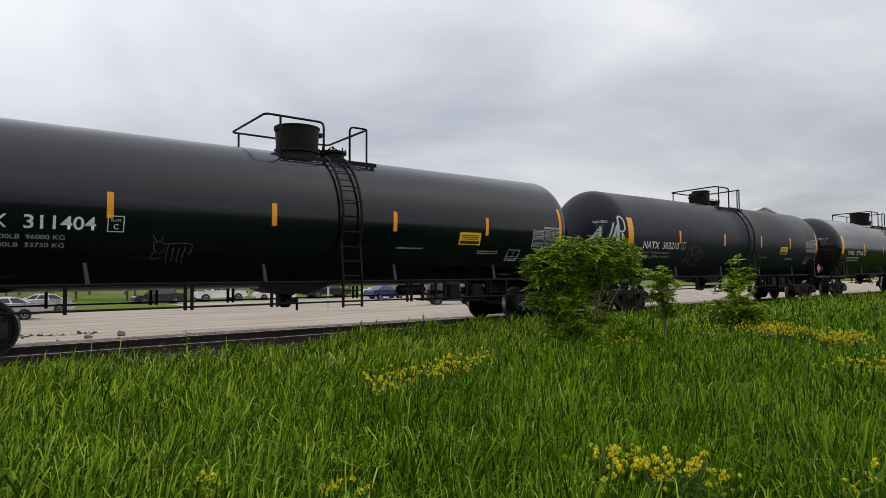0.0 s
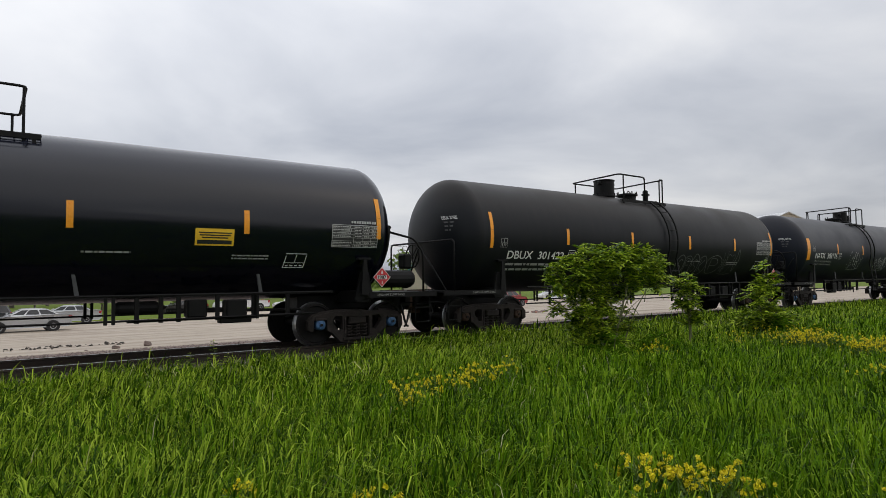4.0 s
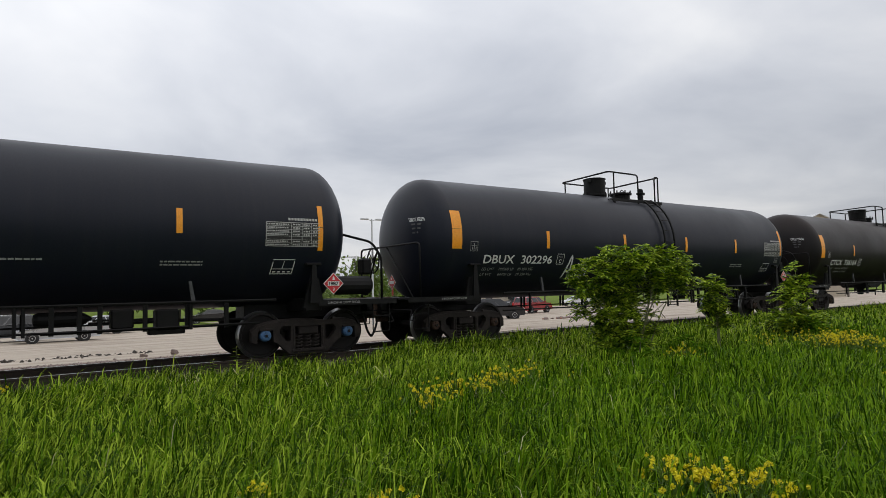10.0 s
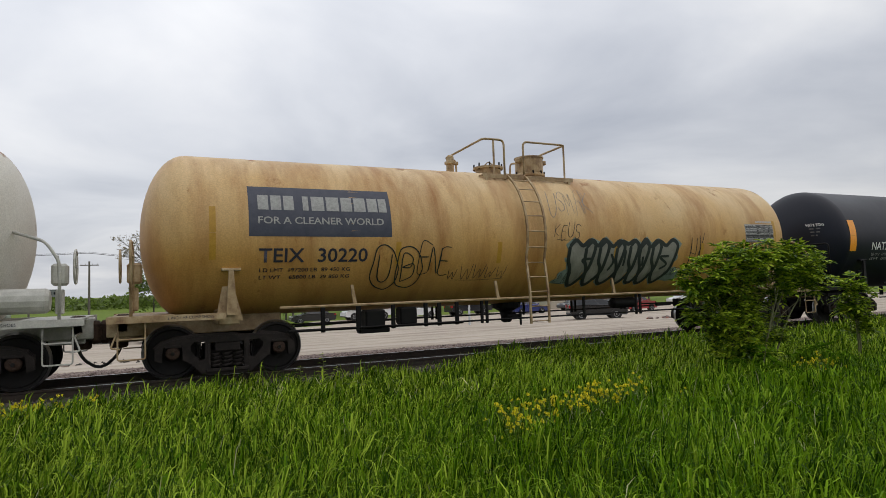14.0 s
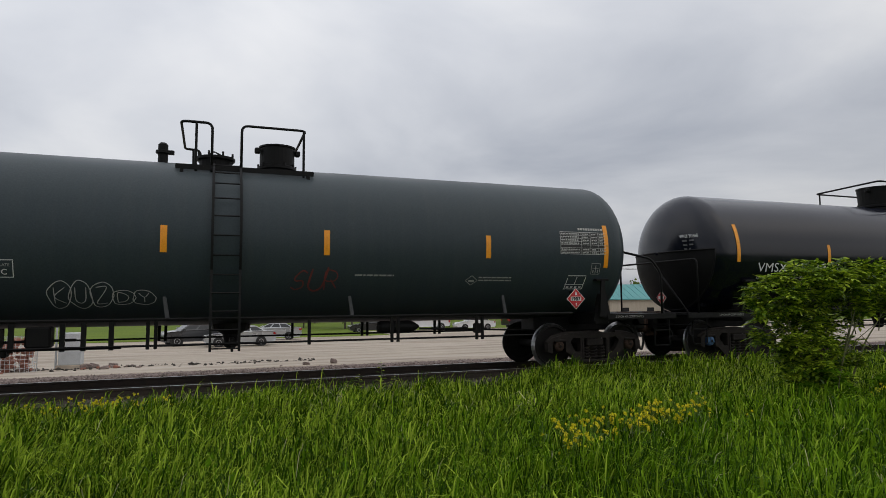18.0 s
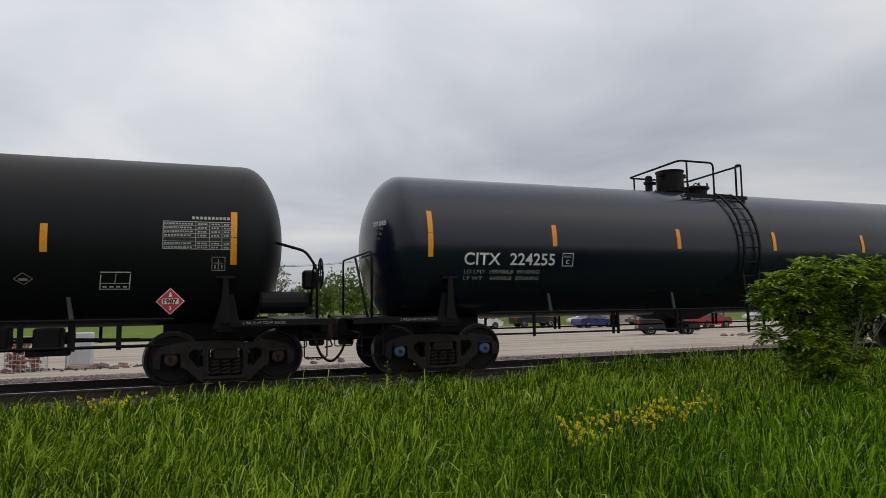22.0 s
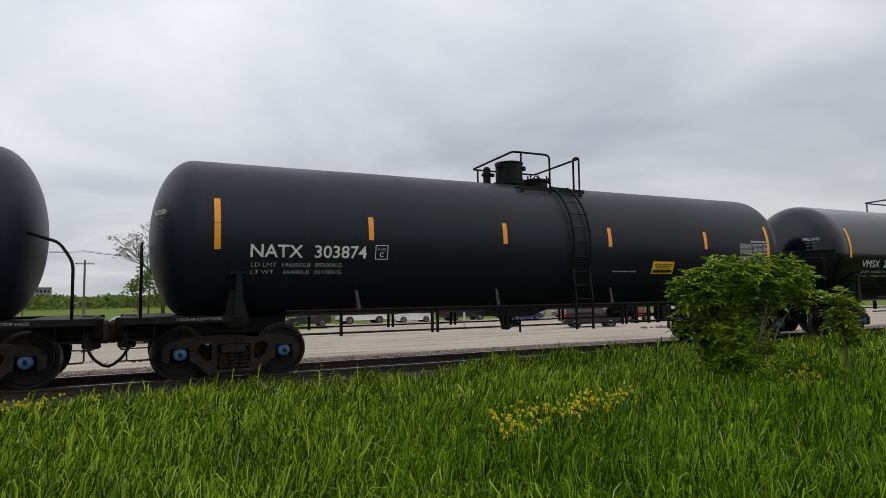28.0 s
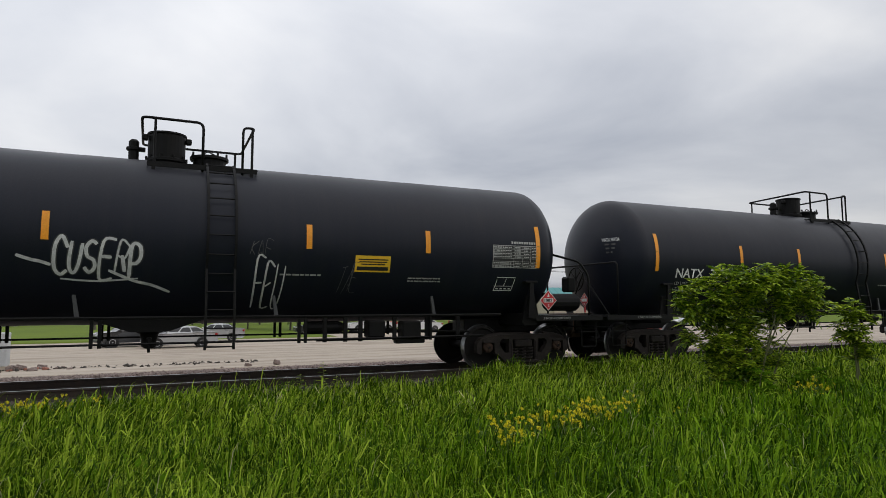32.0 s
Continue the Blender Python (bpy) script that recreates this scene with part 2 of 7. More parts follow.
SPRAYGREY2 = material("dark_pencil_scrawl", [(0.16, 0.15, 0.14), (0.26, 0.25, 0.23)], 9, 0.6)
SPRAYYELLOW = material("faded_yellow_spray_paint", [(0.42, 0.36, 0.10), (0.52, 0.46, 0.18)], 5, 0.6)
MINT = material("pale_mint_spray_paint", [(0.14, 0.19, 0.16), (0.26, 0.33, 0.29)], 7, 0.6)
MURALFILL = material("grey_green_spray_fill", [(0.17, 0.17, 0.14), (0.31, 0.31, 0.26)], 3, 0.6)
PINKSIGN = material("faded_pink_notice", [(0.55, 0.22, 0.20), (0.65, 0.32, 0.28)], 9, 0.5)
NAVYTEXT = material("dark_blue_stencil_paint", [(0.012, 0.014, 0.03), (0.03, 0.03, 0.05)], 9, 0.6)
OLDAMBER = material("faded_amber_tape", [(0.42, 0.22, 0.02), (0.52, 0.30, 0.04)], 12, 0.5)
TANGEAR = material("tan_painted_steel", [(0.16, 0.085, 0.04), (0.36, 0.25, 0.13), (0.50, 0.39, 0.24)], 4, 0.6, bump=0.2)
WHITEGEAR = material("dirty_white_painted_steel", [(0.36, 0.35, 0.31), (0.55, 0.54, 0.49)], 5, 0.6, bump=0.2)
REDSIGN = material("red_placard", [(0.50, 0.018, 0.026), (0.58, 0.030, 0.036)], 9, 0.4)
YELLOWSIGN = material("yellow_label", [(0.80, 0.48, 0.02), (0.86, 0.54, 0.04)], 9, 0.45)
BLACKSIGN = material("black_stencil_panel", [(0.012, 0.012, 0.012), (0.02, 0.02, 0.02)], 9, 0.5)
NAVYSIGN = material("dark_blue_sign_paint", [(0.03, 0.035, 0.06), (0.06, 0.065, 0.09)], 6, 0.5)
RUBBER = material("black_rubber", [(0.015, 0.015, 0.015), (0.03, 0.03, 0.03)], 12, 0.8)
RAILTOP = material("polished_rail_head", [(0.30, 0.29, 0.28), (0.42, 0.41, 0.40)], 14, 0.3, 1.0, stretch=(0.1, 1, 1))
RAILSIDE = material("rusty_rail_web", [(0.022, 0.016, 0.013), (0.05, 0.034, 0.025)], 9, 0.8, bump=0.3)
TIE = material("weathered_tie_wood", [(0.035, 0.028, 0.022), (0.09, 0.075, 0.06)], 5, 0.85, bump=0.5, per_object=0.25, stretch=(6, 1, 6))
STONE = material("ballast_stone", [(0.050, 0.039, 0.034), (0.10, 0.082, 0.073), (0.19, 0.162, 0.147)], 3, 0.85, bump=0.5, island=0.45, grain=(0.7, 1.3))
BALLAST = material("ballast_bed", [(0.022, 0.019, 0.017), (0.06, 0.05, 0.046)], 2.5, 0.9, bump=1.0, bump_scale=28, grain=(0.45, 1.5), bump_distance=0.04)
SOIL = material("grassy_soil", [(0.030, 0.055, 0.005), (0.05, 0.085, 0.009)], 0.6, 0.95, bump=0.5, bump_scale=18, grain=(0.6, 1.4), spec=0.05)
MEADOW = material("far_meadow", [(0.105, 0.155, 0.018), (0.15, 0.205, 0.030)], 0.15, 0.9, bump=0.4, bump_scale=6, grain=(0.75, 1.25), spec=0.1)
CONCRETE = material("dusty_concrete_lot", [(0.24, 0.190, 0.142), (0.42, 0.352, 0.276), (0.50, 0.430, 0.350)], 0.7, 0.9, bump=0.5, bump_scale=9, grain=(0.72, 1.22), stretch=(0.16, 1, 1))
DIRT = material("gravelly_dirt", [(0.12, 0.088, 0.074), (0.235, 0.180, 0.158), (0.33, 0.270, 0.240)], 1.3, 0.95, bump=0.9, bump_scale=22, grain=(0.6, 1.4), bump_distance=0.03)
GRASS = material("tall_grass", [(0.023, 0.064, 0.002), (0.098, 0.192, 0.005), (0.33, 0.44, 0.040)], 0.55, 0.45, mixed=0.60, island=0.20, translucent=0.32, spec=0.04, world_space=True, grain=(0.85, 1.15), bump_scale=3)
LUSH = material("lush_grass", [(0.021, 0.060, 0.001), (0.078, 0.176, 0.003), (0.190, 0.315, 0.014)], 0.55, 0.52, mixed=0.56, island=0.18, translucent=0.32, spec=0.04, world_space=True, grain=(0.88, 1.12), bump_scale=3)
STRAW = material("dry_grass", [(0.42, 0.40, 0.20), (0.55, 0.52, 0.30)], 2, 0.7, island=0.3, translucent=0.3)
LEAF = material("elder_leaf", [(0.040, 0.092, 0.003), (0.145, 0.245, 0.009), (0.38, 0.48, 0.036)], 2.2, 0.45, mixed=0.55, island=0.2, translucent=0.34, spec=0.18)
DARKLEAF = material("weed_leaf", [(0.045, 0.115, 0.004), (0.10, 0.20, 0.010)], 2, 0.75, island=0.35, translucent=0.3, spec=0.0)
STEM = material("green_brown_stem", [(0.10, 0.11, 0.04), (0.17, 0.17, 0.08)], 8, 0.7)
BLOSSOM = material("yellow_mustard_blossom", [(0.70, 0.58, 0.006), (0.84, 0.76, 0.020)], 4, 0.6, island=0.18, translucent=0.25)
MUSTEM = material("green_mustard_stem", [(0.050, 0.110, 0.008), (0.11, 0.19, 0.015)], 8, 0.6, translucent=0.2)
BARK = material("tree_bark", [(0.06, 0.05, 0.04), (0.14, 0.12, 0.10)], 6, 0.9, bump=0.6)
TREELEAF = material("spring_tree_leaf", [(0.085, 0.135, 0.018), (0.16, 0.22, 0.038)], 0.5, 0.6, island=0.4, translucent=0.35)
BUDS = material("pale_spring_buds", [(0.20, 0.17, 0.12), (0.32, 0.28, 0.20)], 1, 0.8, island=0.3)


# ---- mesh helpers ----
def part(name, bm, mat, parent=None, label="", smooth=False):
    """Links a bmesh as one mesh object, under a thing or a part if one is given."""
    me = bpy.data.meshes.new(name)
    bmesh.ops.recalc_face_normals(bm, faces=bm.faces)
    bm.to_mesh(me)
    bm.free()
    return put(name, me, mat, parent, label, smooth)


def put(name, me, mat, parent=None, label="", smooth=False):
    for m in (mat if isinstance(mat, (list, tuple)) else [mat]):
        if m.name not in me.materials:
            me.materials.append(m)
    if smooth:
        me.polygons.foreach_set("use_smooth", np.ones(len(me.polygons), dtype=bool))
    ob = new(name, me)
    ob.parent = parent
    return tagged(ob, label=label) if label else ob


def thing(name, label, category, group="", kind="", at=(0, 0, 0), turn=0.0):
    e = new(name)
    e.empty_display_size = 0.2
    e.matrix_basis = pose(*at, 0, 0, turn)
    return tagged(e, label, category, group, kind)


def box(bm, c, s, bevel=0.0, turn=None, slot=0):
    made = bmesh.ops.create_cube(bm, size=1.0)["verts"]
    bmesh.ops.scale(bm, vec=s, verts=made)
    if bevel:
        edges = list({e for v in made for e in v.link_edges})
        r = bmesh.ops.bevel(bm, geom=edges, offset=bevel, segments=1, affect="EDGES")
        made = list({v for f in r["faces"] for v in f.verts} | {v for v in made if v.is_valid})
    if turn is not None:
        bmesh.ops.rotate(bm, verts=made, cent=(0, 0, 0), matrix=Euler([radians(a) for a in turn]).to_matrix())
    bmesh.ops.translate(bm, verts=made, vec=c)
    if slot:
        for f in {f for v in made for f in v.link_faces}:
            f.material_index = slot
    return made


def slab(bm, outline, y0, y1):
    """A polygon in x and z, given thickness along y."""
    a = [bm.verts.new((x, y0, z)) for x, z in outline]
    b = [bm.verts.new((x, y1, z)) for x, z in outline]
    bm.faces.new(a)
    bm.faces.new(b[::-1])
    n = len(a)
    for i in range(n):
        bm.faces.new((a[i], a[(i + 1) % n], b[(i + 1) % n], b[i]))


def tube(bm, pts, r, seg=6, ends=True):
    pts = [Vector(p) for p in pts]
    rings = []
    up0 = None
    for i, p in enumerate(pts):
        d = (pts[min(i + 1, len(pts) - 1)] - pts[max(i - 1, 0)]).normalized()
        if up0 is None:
            up0 = d.orthogonal().normalized()
        u = (up0 - d * up0.dot(d))
        u = u.normalized() if u.length > 1e-4 else d.orthogonal().normalized()
        up0 = u
        w = d.cross(u)
        rad = r[i] if isinstance(r, (list, tuple)) else r
        rings.append([bm.verts.new(p + (u * math.cos(a) + w * math.sin(a)) * rad) for a in (2 * math.pi * k / seg for k in range(seg))])
    for a, b in zip(rings, rings[1:]):
        for k in range(seg):
            bm.faces.new((a[k], a[(k + 1) % seg], b[(k + 1) % seg], b[k]))
    if ends:
        bm.faces.new(rings[0][::-1])
        bm.faces.new(rings[-1])


def rounded(pts, r, n=4):
    """A polyline with its inner corners rounded."""
    pts = [Vector(p) for p in pts]
    out = [pts[0]]
    for a, b, c in zip(pts, pts[1:], pts[2:]):
        ra = min(r, (a - b).length * 0.45, (c - b).length * 0.45)
        p, q = b + (a - b).normalized() * ra, b + (c - b).normalized() * ra
        for k in range(n + 1):
            t = k / n
            out.append(p * (1 - t) ** 2 + b * 2 * t * (1 - t) + q * t * t)
    out.append(pts[-1])
    return out


def lathe(bm, prof, axis="z", seg=24, at=(0, 0, 0), slots=None):
    """Turns a profile of (radius, height) round an axis."""
    rings = []
    for r, h in prof:
        ring = []
        for k in range(seg):
            a = 2 * math.pi * k / seg
            c, s = r * math.cos(a), r * math.sin(a)
            p = {"z": (c, s, h), "y": (c, h, s), "x": (h, c, s)}[axis]
            ring.append(bm.verts.new(Vector(p) + Vector(at)))
        rings.append(ring)
    for i, (a, b) in enumerate(zip(rings, rings[1:])):
        for k in range(seg):
            f = bm.faces.new((a[k], a[(k + 1) % seg], b[(k + 1) % seg], b[k]))
            if slots:
                f.material_index = slots[i]
    for ring in (rings[0], rings[-1]):
        bm.faces.new(ring)


def raw_mesh(name, verts, faces_per, mat_index=None):
    """A mesh of equal pieces from numpy: verts (n, k, 3), and the faces of one piece."""
    n, k, _ = verts.shape
    me = bpy.data.meshes.new(name)
    me.vertices.add(n * k)
    me.vertices.foreach_set("co", verts.astype(np.float32).ravel())
    loops = np.concatenate([np.array(f) for f in faces_per])
    starts = np.cumsum([0] + [len(f) for f in faces_per])
    all_loops = (np.arange(n)[:, None] * k + loops[None, :]).ravel()
    all_starts = (np.arange(n)[:, None] * starts[-1] + starts[None, :-1]).ravel()
    me.loops.add(len(all_loops))
    me.loops.foreach_set("vertex_index", all_loops.astype(np.int32))
    me.polygons.add(len(all_starts))
    me.polygons.foreach_set("loop_start", all_starts.astype(np.int32))
    me.update(calc_edges=True)
    return me

# ---- ground, track, lot ----
def ground_height(x, y):
    """Height of the soil; x and y are numpy arrays."""
    near = -0.43 + 0.05 * np.sin(x * 0.55 + 0.6) * np.sin(y * 0.7) + 0.05 * np.sin(x * 0.21 + y * 0.33) - 0.012 * np.clip(6 - y, 0, 40)
    k = np.clip((y - 10.0) / 0.8, 0, 1)
    mid = -0.56 + 0.0 * x
    far = -2.0 + 0.0 * x
    z = near * (1 - k) + mid * k
    k2 = np.clip((y - 15.4) / 2.0, 0, 1)
    z = z * (1 - k2) + far * k2
    r = np.clip((y - 72) / 270, 0, 1)
    return z + r * r * 5.0


def axis_lines(inner, outer, step, limit):
    a = np.arange(-inner, outer + step, step)
    far = [outer + step * 1.6 ** k for k in range(1, 60)]
    far = [v for v in far if v < limit] + [limit]
    low = [-inner - step * 1.6 ** k for k in range(1, 60)]
    low = [v for v in low if v > -limit][::-1]
    return np.concatenate([[-limit], low, a, far])


def build_ground():
    xs, ys = axis_lines(14, 60, 0.6, 2600), axis_lines(6, 36, 0.5, 2600)
    gx, gy = np.meshgrid(xs, ys)
    gz = ground_height(gx, gy)
    nx, ny = len(xs), len(ys)
    v = np.stack([gx, gy, gz], -1).reshape(-1, 3)
    i = np.arange((ny - 1) * nx).reshape(ny - 1, nx)[:, :-1].ravel()
    f = np.stack([i, i + 1, i + nx + 1, i + nx], 1)
    me = bpy.data.meshes.new("ground")
    me.from_pydata(v.tolist(), [], f.tolist())
    ob = put("ground", me, [SOIL, MEADOW], smooth=True)
    cy = v[f[:, 0], 1]
    me.polygons.foreach_set("material_index", (cy > 16).astype(np.int32))
    return tagged(ob, "grassy meadow soil reaching to the far horizon", "ground", kind="structure")


build_ground()


def strip(name, label, cat, section, x0, x1, step, mat, wob=0.0):
    """A long bed with a cross-section of (y, z), roughened along its length."""
    rng = np.random.default_rng(5)
    xs = np.arange(x0, x1 + step, step)
    sec = np.array(section)
    v = np.zeros((len(xs), len(sec), 3))
    v[:, :, 0] = xs[:, None]
    v[:, :, 1] = sec[None, :, 0] + rng.normal(0, wob, (len(xs), len(sec)))
    v[:, :, 2] = sec[None, :, 1] + rng.normal(0, wob * 0.15, (len(xs), len(sec)))
    n = len(sec)
    f = [(a * n + b, a * n + b + 1, (a + 1) * n + b + 1, (a + 1) * n + b) for a in range(len(xs) - 1) for b in range(n - 1)]
    me = bpy.data.meshes.new(name)
    me.from_pydata(v.reshape(-1, 3).tolist(), [], f)
    ob = put(name, me, mat, smooth=True)
    return tagged(ob, label, cat, kind="structure")


T = TRACK_Y
BED = strip("ballast", "grey-brown crushed stone track bed under the rails", "ballast",
            [(T - 2.9, -0.62), (T - 2.45, -0.48), (T - 1.75, -0.36), (T - 1.3, -0.32), (T, -0.32), (T + 1.3, -0.32), (T + 1.7, -0.42), (T + 2.1, -0.62), (T + 2.6, -1.0)],
            -60, 420, 0.5, BALLAST, 0.03)
strip("dirt_verge", "pinkish-brown gravel and dirt verge sloping from the track", "verge",
      [(T + 1.2, -0.62), (T + 1.45, -0.352), (T + 2.4, -0.40), (18.0, -0.55), (20.5, -0.74), (22.5, -0.90), (23.9, -1.02), (24.2, -1.3)], -60, 300, 0.9, DIRT, 0.06)


def lot_height(y):
    return float(np.interp(y, [23.6, 24.4, 30, 38, 43, 71], [-0.945, -0.975, -1.19, -1.40, -1.55, -1.85]))


strip("parking_lot", "pale tan dusty concrete parking lot beyond the verge", "parking lot",
      [(23.5, -1.60), (23.52, -0.96)] + [(y, lot_height(y)) for y in (23.6, 24.4, 26, 28, 30, 34, 38, 43, 50, 58, 70.5)] + [(70.7, -2.1)], -40, 280, 1.4, CONCRETE, 0.03)
strip("lawn", "bright green mown grass strip along the lot", "grass strip",
      [(57.6, -1.95), (57.7, -1.68), (60.0, -1.68), (66.0, -1.74), (70.6, -1.78), (71.4, -2.1)], -60, 15.5, 1.5, MEADOW, 0.04)


def build_rail(y, n):
    prof = [(-0.075, -0.171), (0.075, -0.171), (0.075, -0.160), (0.010, -0.142), (0.010, -0.045), (0.036, -0.036), (0.036, -0.006), (0.028, 0.0),
            (-0.028, 0.0), (-0.036, -0.006), (-0.036, -0.036), (-0.010, -0.045), (-0.010, -0.142), (-0.075, -0.160)]
    bm = bmesh.new()
    a = [bm.verts.new((-80, y + p, q - DROP)) for p, q in prof]
    b = [bm.verts.new((460, y + p, q - DROP)) for p, q in prof]
    k = len(prof)
    for i in range(k):
        f = bm.faces.new((a[i], a[(i + 1) % k], b[(i + 1) % k], b[i]))
        f.material_index = 1 if i in (7,) else 0
    tagged(part("rail_%d" % n, bm, [RAILSIDE, RAILTOP]), "rusty steel rail with a worn bright head", "rail", group="rails", kind="structure")


build_rail(T - 0.7525, 1)
build_rail(T + 0.7525, 2)

# ---- tank car ----
R, ZC, HALF, HEAD = 1.52, 2.425, 8.14, 0.76
MID = -0.19          # the tank sits a little off the middle of its frame


def on_tank(x, arc, z0, off=0.004):
    """A point on the near side of the tank: arc metres up the shell from height z0."""
    a = math.asin(max(-1, min(1, (z0 - ZC) / R))) + arc / R
    u = abs(x) - (HALF - HEAD)
    if u > 0:
        # past the straight shell x runs on round the dished end
        ph = min(u / 1.02, 1.45)
        r = R * math.cos(ph) + off
        x = math.copysign(HALF - HEAD + (HEAD + off) * math.sin(ph), x) + MID
        return (x, -r * math.cos(a), ZC + r * math.sin(a))
    r = R + off
    return (x, -r * math.cos(a), ZC + r * math.sin(a))


def patch(bm, x0, x1, z0, h, off=0.007, skew=0.0, slot=0, x_cut=1):
    """A thin painted or taped rectangle lying on the shell."""
    n = max(1, int(h / 0.06))
    rows = [[bm.verts.new(on_tank(x0 + (x1 - x0) * j / x_cut + skew * i / n, h * i / n, z0, off)) for j in range(x_cut + 1)] for i in range(n + 1)]
    for a, b in zip(rows, rows[1:]):
        for j in range(x_cut):
            bm.faces.new((a[j], a[j + 1], b[j + 1], b[j])).material_index = slot


TEXTS = {}


def text_mesh(body, size, bold=0.0):
    """Built-in font as a flat mesh; each word is drawn once and kept."""
    key = (body, round(bold / size, 4))
    if key not in TEXTS:
        cu = bpy.data.curves.new("lettering", "FONT")
        cu.body, cu.size, cu.offset, cu.resolution_u = body, 1.0, 0.0 if "M" in body else bold / size, 3
        ob = bpy.data.objects.new("lettering", cu)
        scene.collection.objects.link(ob)
        TEXTS[key] = bpy.data.meshes.new_from_object(ob.evaluated_get(bpy.context.evaluated_depsgraph_get()))
        bpy.data.objects.remove(ob)
        bpy.data.curves.remove(cu)
    me = TEXTS[key].copy()
    me.transform(Matrix.Scale(size, 4))
    return me


def text_width(body):
    me = text_mesh(body, 1.0)
    xs = [v.co.x for v in me.vertices]
    bpy.data.meshes.remove(me)
    return max(xs) - min(xs)


def words_of(body):
    """Each word of a line, with its left edge and width as shares of the line."""
    full, out, at = text_width(body), [], 0
    for w in body.split():
        at = body.index(w, at) + len(w)
        right, wide = text_width(body[:at]) / full, text_width(w) / full
        out.append((w, right - wide, wide))
    return out


def line_of_words(body, x, z, cap, width, mat, parent, name, bold):
    for w, left, wide in words_of(body):
        lettering(w, x + left * width, z, cap, wide * width, mat, parent, name, bold)


def lettering(body, x, z, cap, width, mat, parent, name="lettering", bold=0.02, off=0.009, label=""):
    """Stencilled words on the shell: left edge, foot height, letter height, total width."""
    me = text_mesh(body, cap / 0.69, bold * cap)
    v = np.zeros(len(me.vertices) * 3)
    me.vertices.foreach_get("co", v)
    v = v.reshape(-1, 3)
    w = v[:, 0].max() - v[:, 0].min()
    u = x + (v[:, 0] - v[:, 0].min()) / w * width
    out = np.array([on_tank(a, b, z, off) for a, b in zip(u, v[:, 1])])
    me.vertices.foreach_set("co", out.ravel())
    me.update()
    return put(name, me, mat, parent, label)


def head_lettering(body, cap, mat, parent):
    """Small marks on the rounded tank end."""
    me = text_mesh(body, cap / 0.69, 0.02 * cap)
    v = np.zeros(len(me.vertices) * 3)
    me.vertices.foreach_get("co", v)
    v = v.reshape(-1, 3)
    u = (v[:, 0] - v[:, 0].min()) / (v[:, 0].max() - v[:, 0].min())
    ph = np.radians(60 - 19 * u)
    r = (R + 0.016) * np.cos(ph)
    up = 0.36 + v[:, 1]
    out = np.stack([-(HALF - HEAD) + MID - (HEAD + 0.016) * np.sin(ph), -np.sqrt(np.maximum(r * r - up * up, 0.01)), ZC + up], 1)
    me.vertices.foreach_set("co", out.ravel())
    me.update()
    return put("end_lettering", me, mat, parent)


def end_bars(parent, mat):
    """Three short lines of capacity marks under the number on the tank end."""
    for k in range(3):
        bm = bmesh.new()
        rows = []
        for up in (0.27 - 0.10 * k, 0.31 - 0.10 * k):
            row = []
            for j in range(7):
                ph = radians(59 - (15 - 2 * k) * j / 6)
                r = (R + 0.014) * math.cos(ph)
                row.append(bm.verts.new((-(HALF - HEAD) + MID - (HEAD + 0.014) * math.sin(ph), -math.sqrt(r * r - up * up), ZC + up)))
            rows.append(row)
        for j in (0, 1, 3, 4) if k < 2 else (0, 1, 3):
            bm.faces.new((rows[0][j], rows[0][j + 1], rows[1][j + 1], rows[1][j]))
        tagged(part("capacity_mark", bm, mat, parent), kind="stuff")


def stroke(bm, pts, w, z0, x0, sx=1.0, sz=1.0, off=0.008):
    """A sprayed line through (u, v) points, laid on the shell as a flat ribbon."""
    q = [Vector((p[0] * sx, p[1] * sz, 0)) for p in pts]
    sm = []
    for i in range(len(q) - 1):
        p0, p1, p2, p3 = q[max(i - 1, 0)], q[i], q[i + 1], q[min(i + 2, len(q) - 1)]
        for k in range(5):
            t = k / 5
            sm.append(0.5 * ((2 * p1) + (p2 - p0) * t + (2 * p0 - 5 * p1 + 4 * p2 - p3) * t * t + (3 * p1 - p0 - 3 * p2 + p3) * t ** 3))
    sm.append(q[-1])
    prev = None
    for i, p in enumerate(sm):
        d = (sm[min(i + 1, len(sm) - 1)] - sm[max(i - 1, 0)])
        d = d.normalized() if d.length > 1e-6 else Vector((1, 0, 0))
        nrm = Vector((-d.y, d.x, 0)) * w * (0.35 if i in (0, len(sm) - 1) else 0.5)
        a, b = p + nrm, p - nrm
        cur = (bm.verts.new(on_tank(x0 + a.x, a.y, z0, off)), bm.verts.new(on_tank(x0 + b.x, b.y, z0, off)))
        if prev:
            bm.faces.new((prev[0], prev[1], cur[1], cur[0]))
        prev = cur


def build_tank_mesh(name):
    bm = bmesh.new()
    prof = []
    body = HALF - HEAD
    for k in range(13):
        a = math.pi / 2 * (1 - k / 12)
        prof.append((max(0.02, R * math.cos(a)), -body - HEAD * math.sin(a)))
    for c in (-body + 0.02, -4.6, -4.57, -1.55, -1.52, 1.5, 1.53, 4.55, 4.58, body - 0.02):
        prof.append((R + (0.004 if abs(c) < 5 and round(c * 100) % 10 in (7, 8, 2, 3) else 0.0), c))
    prof += [(r, -h) for r, h in prof[:13][::-1]]
    lathe(bm, prof, "x", 72, (MID, 0, ZC))
    bmesh.ops.recalc_face_normals(bm, faces=bm.faces)
    me = bpy.data.meshes.new(name)
    bm.to_mesh(me)
    bm.free()
    me.polygons.foreach_set("use_smooth", np.ones(len(me.polygons), dtype=bool))
    return me


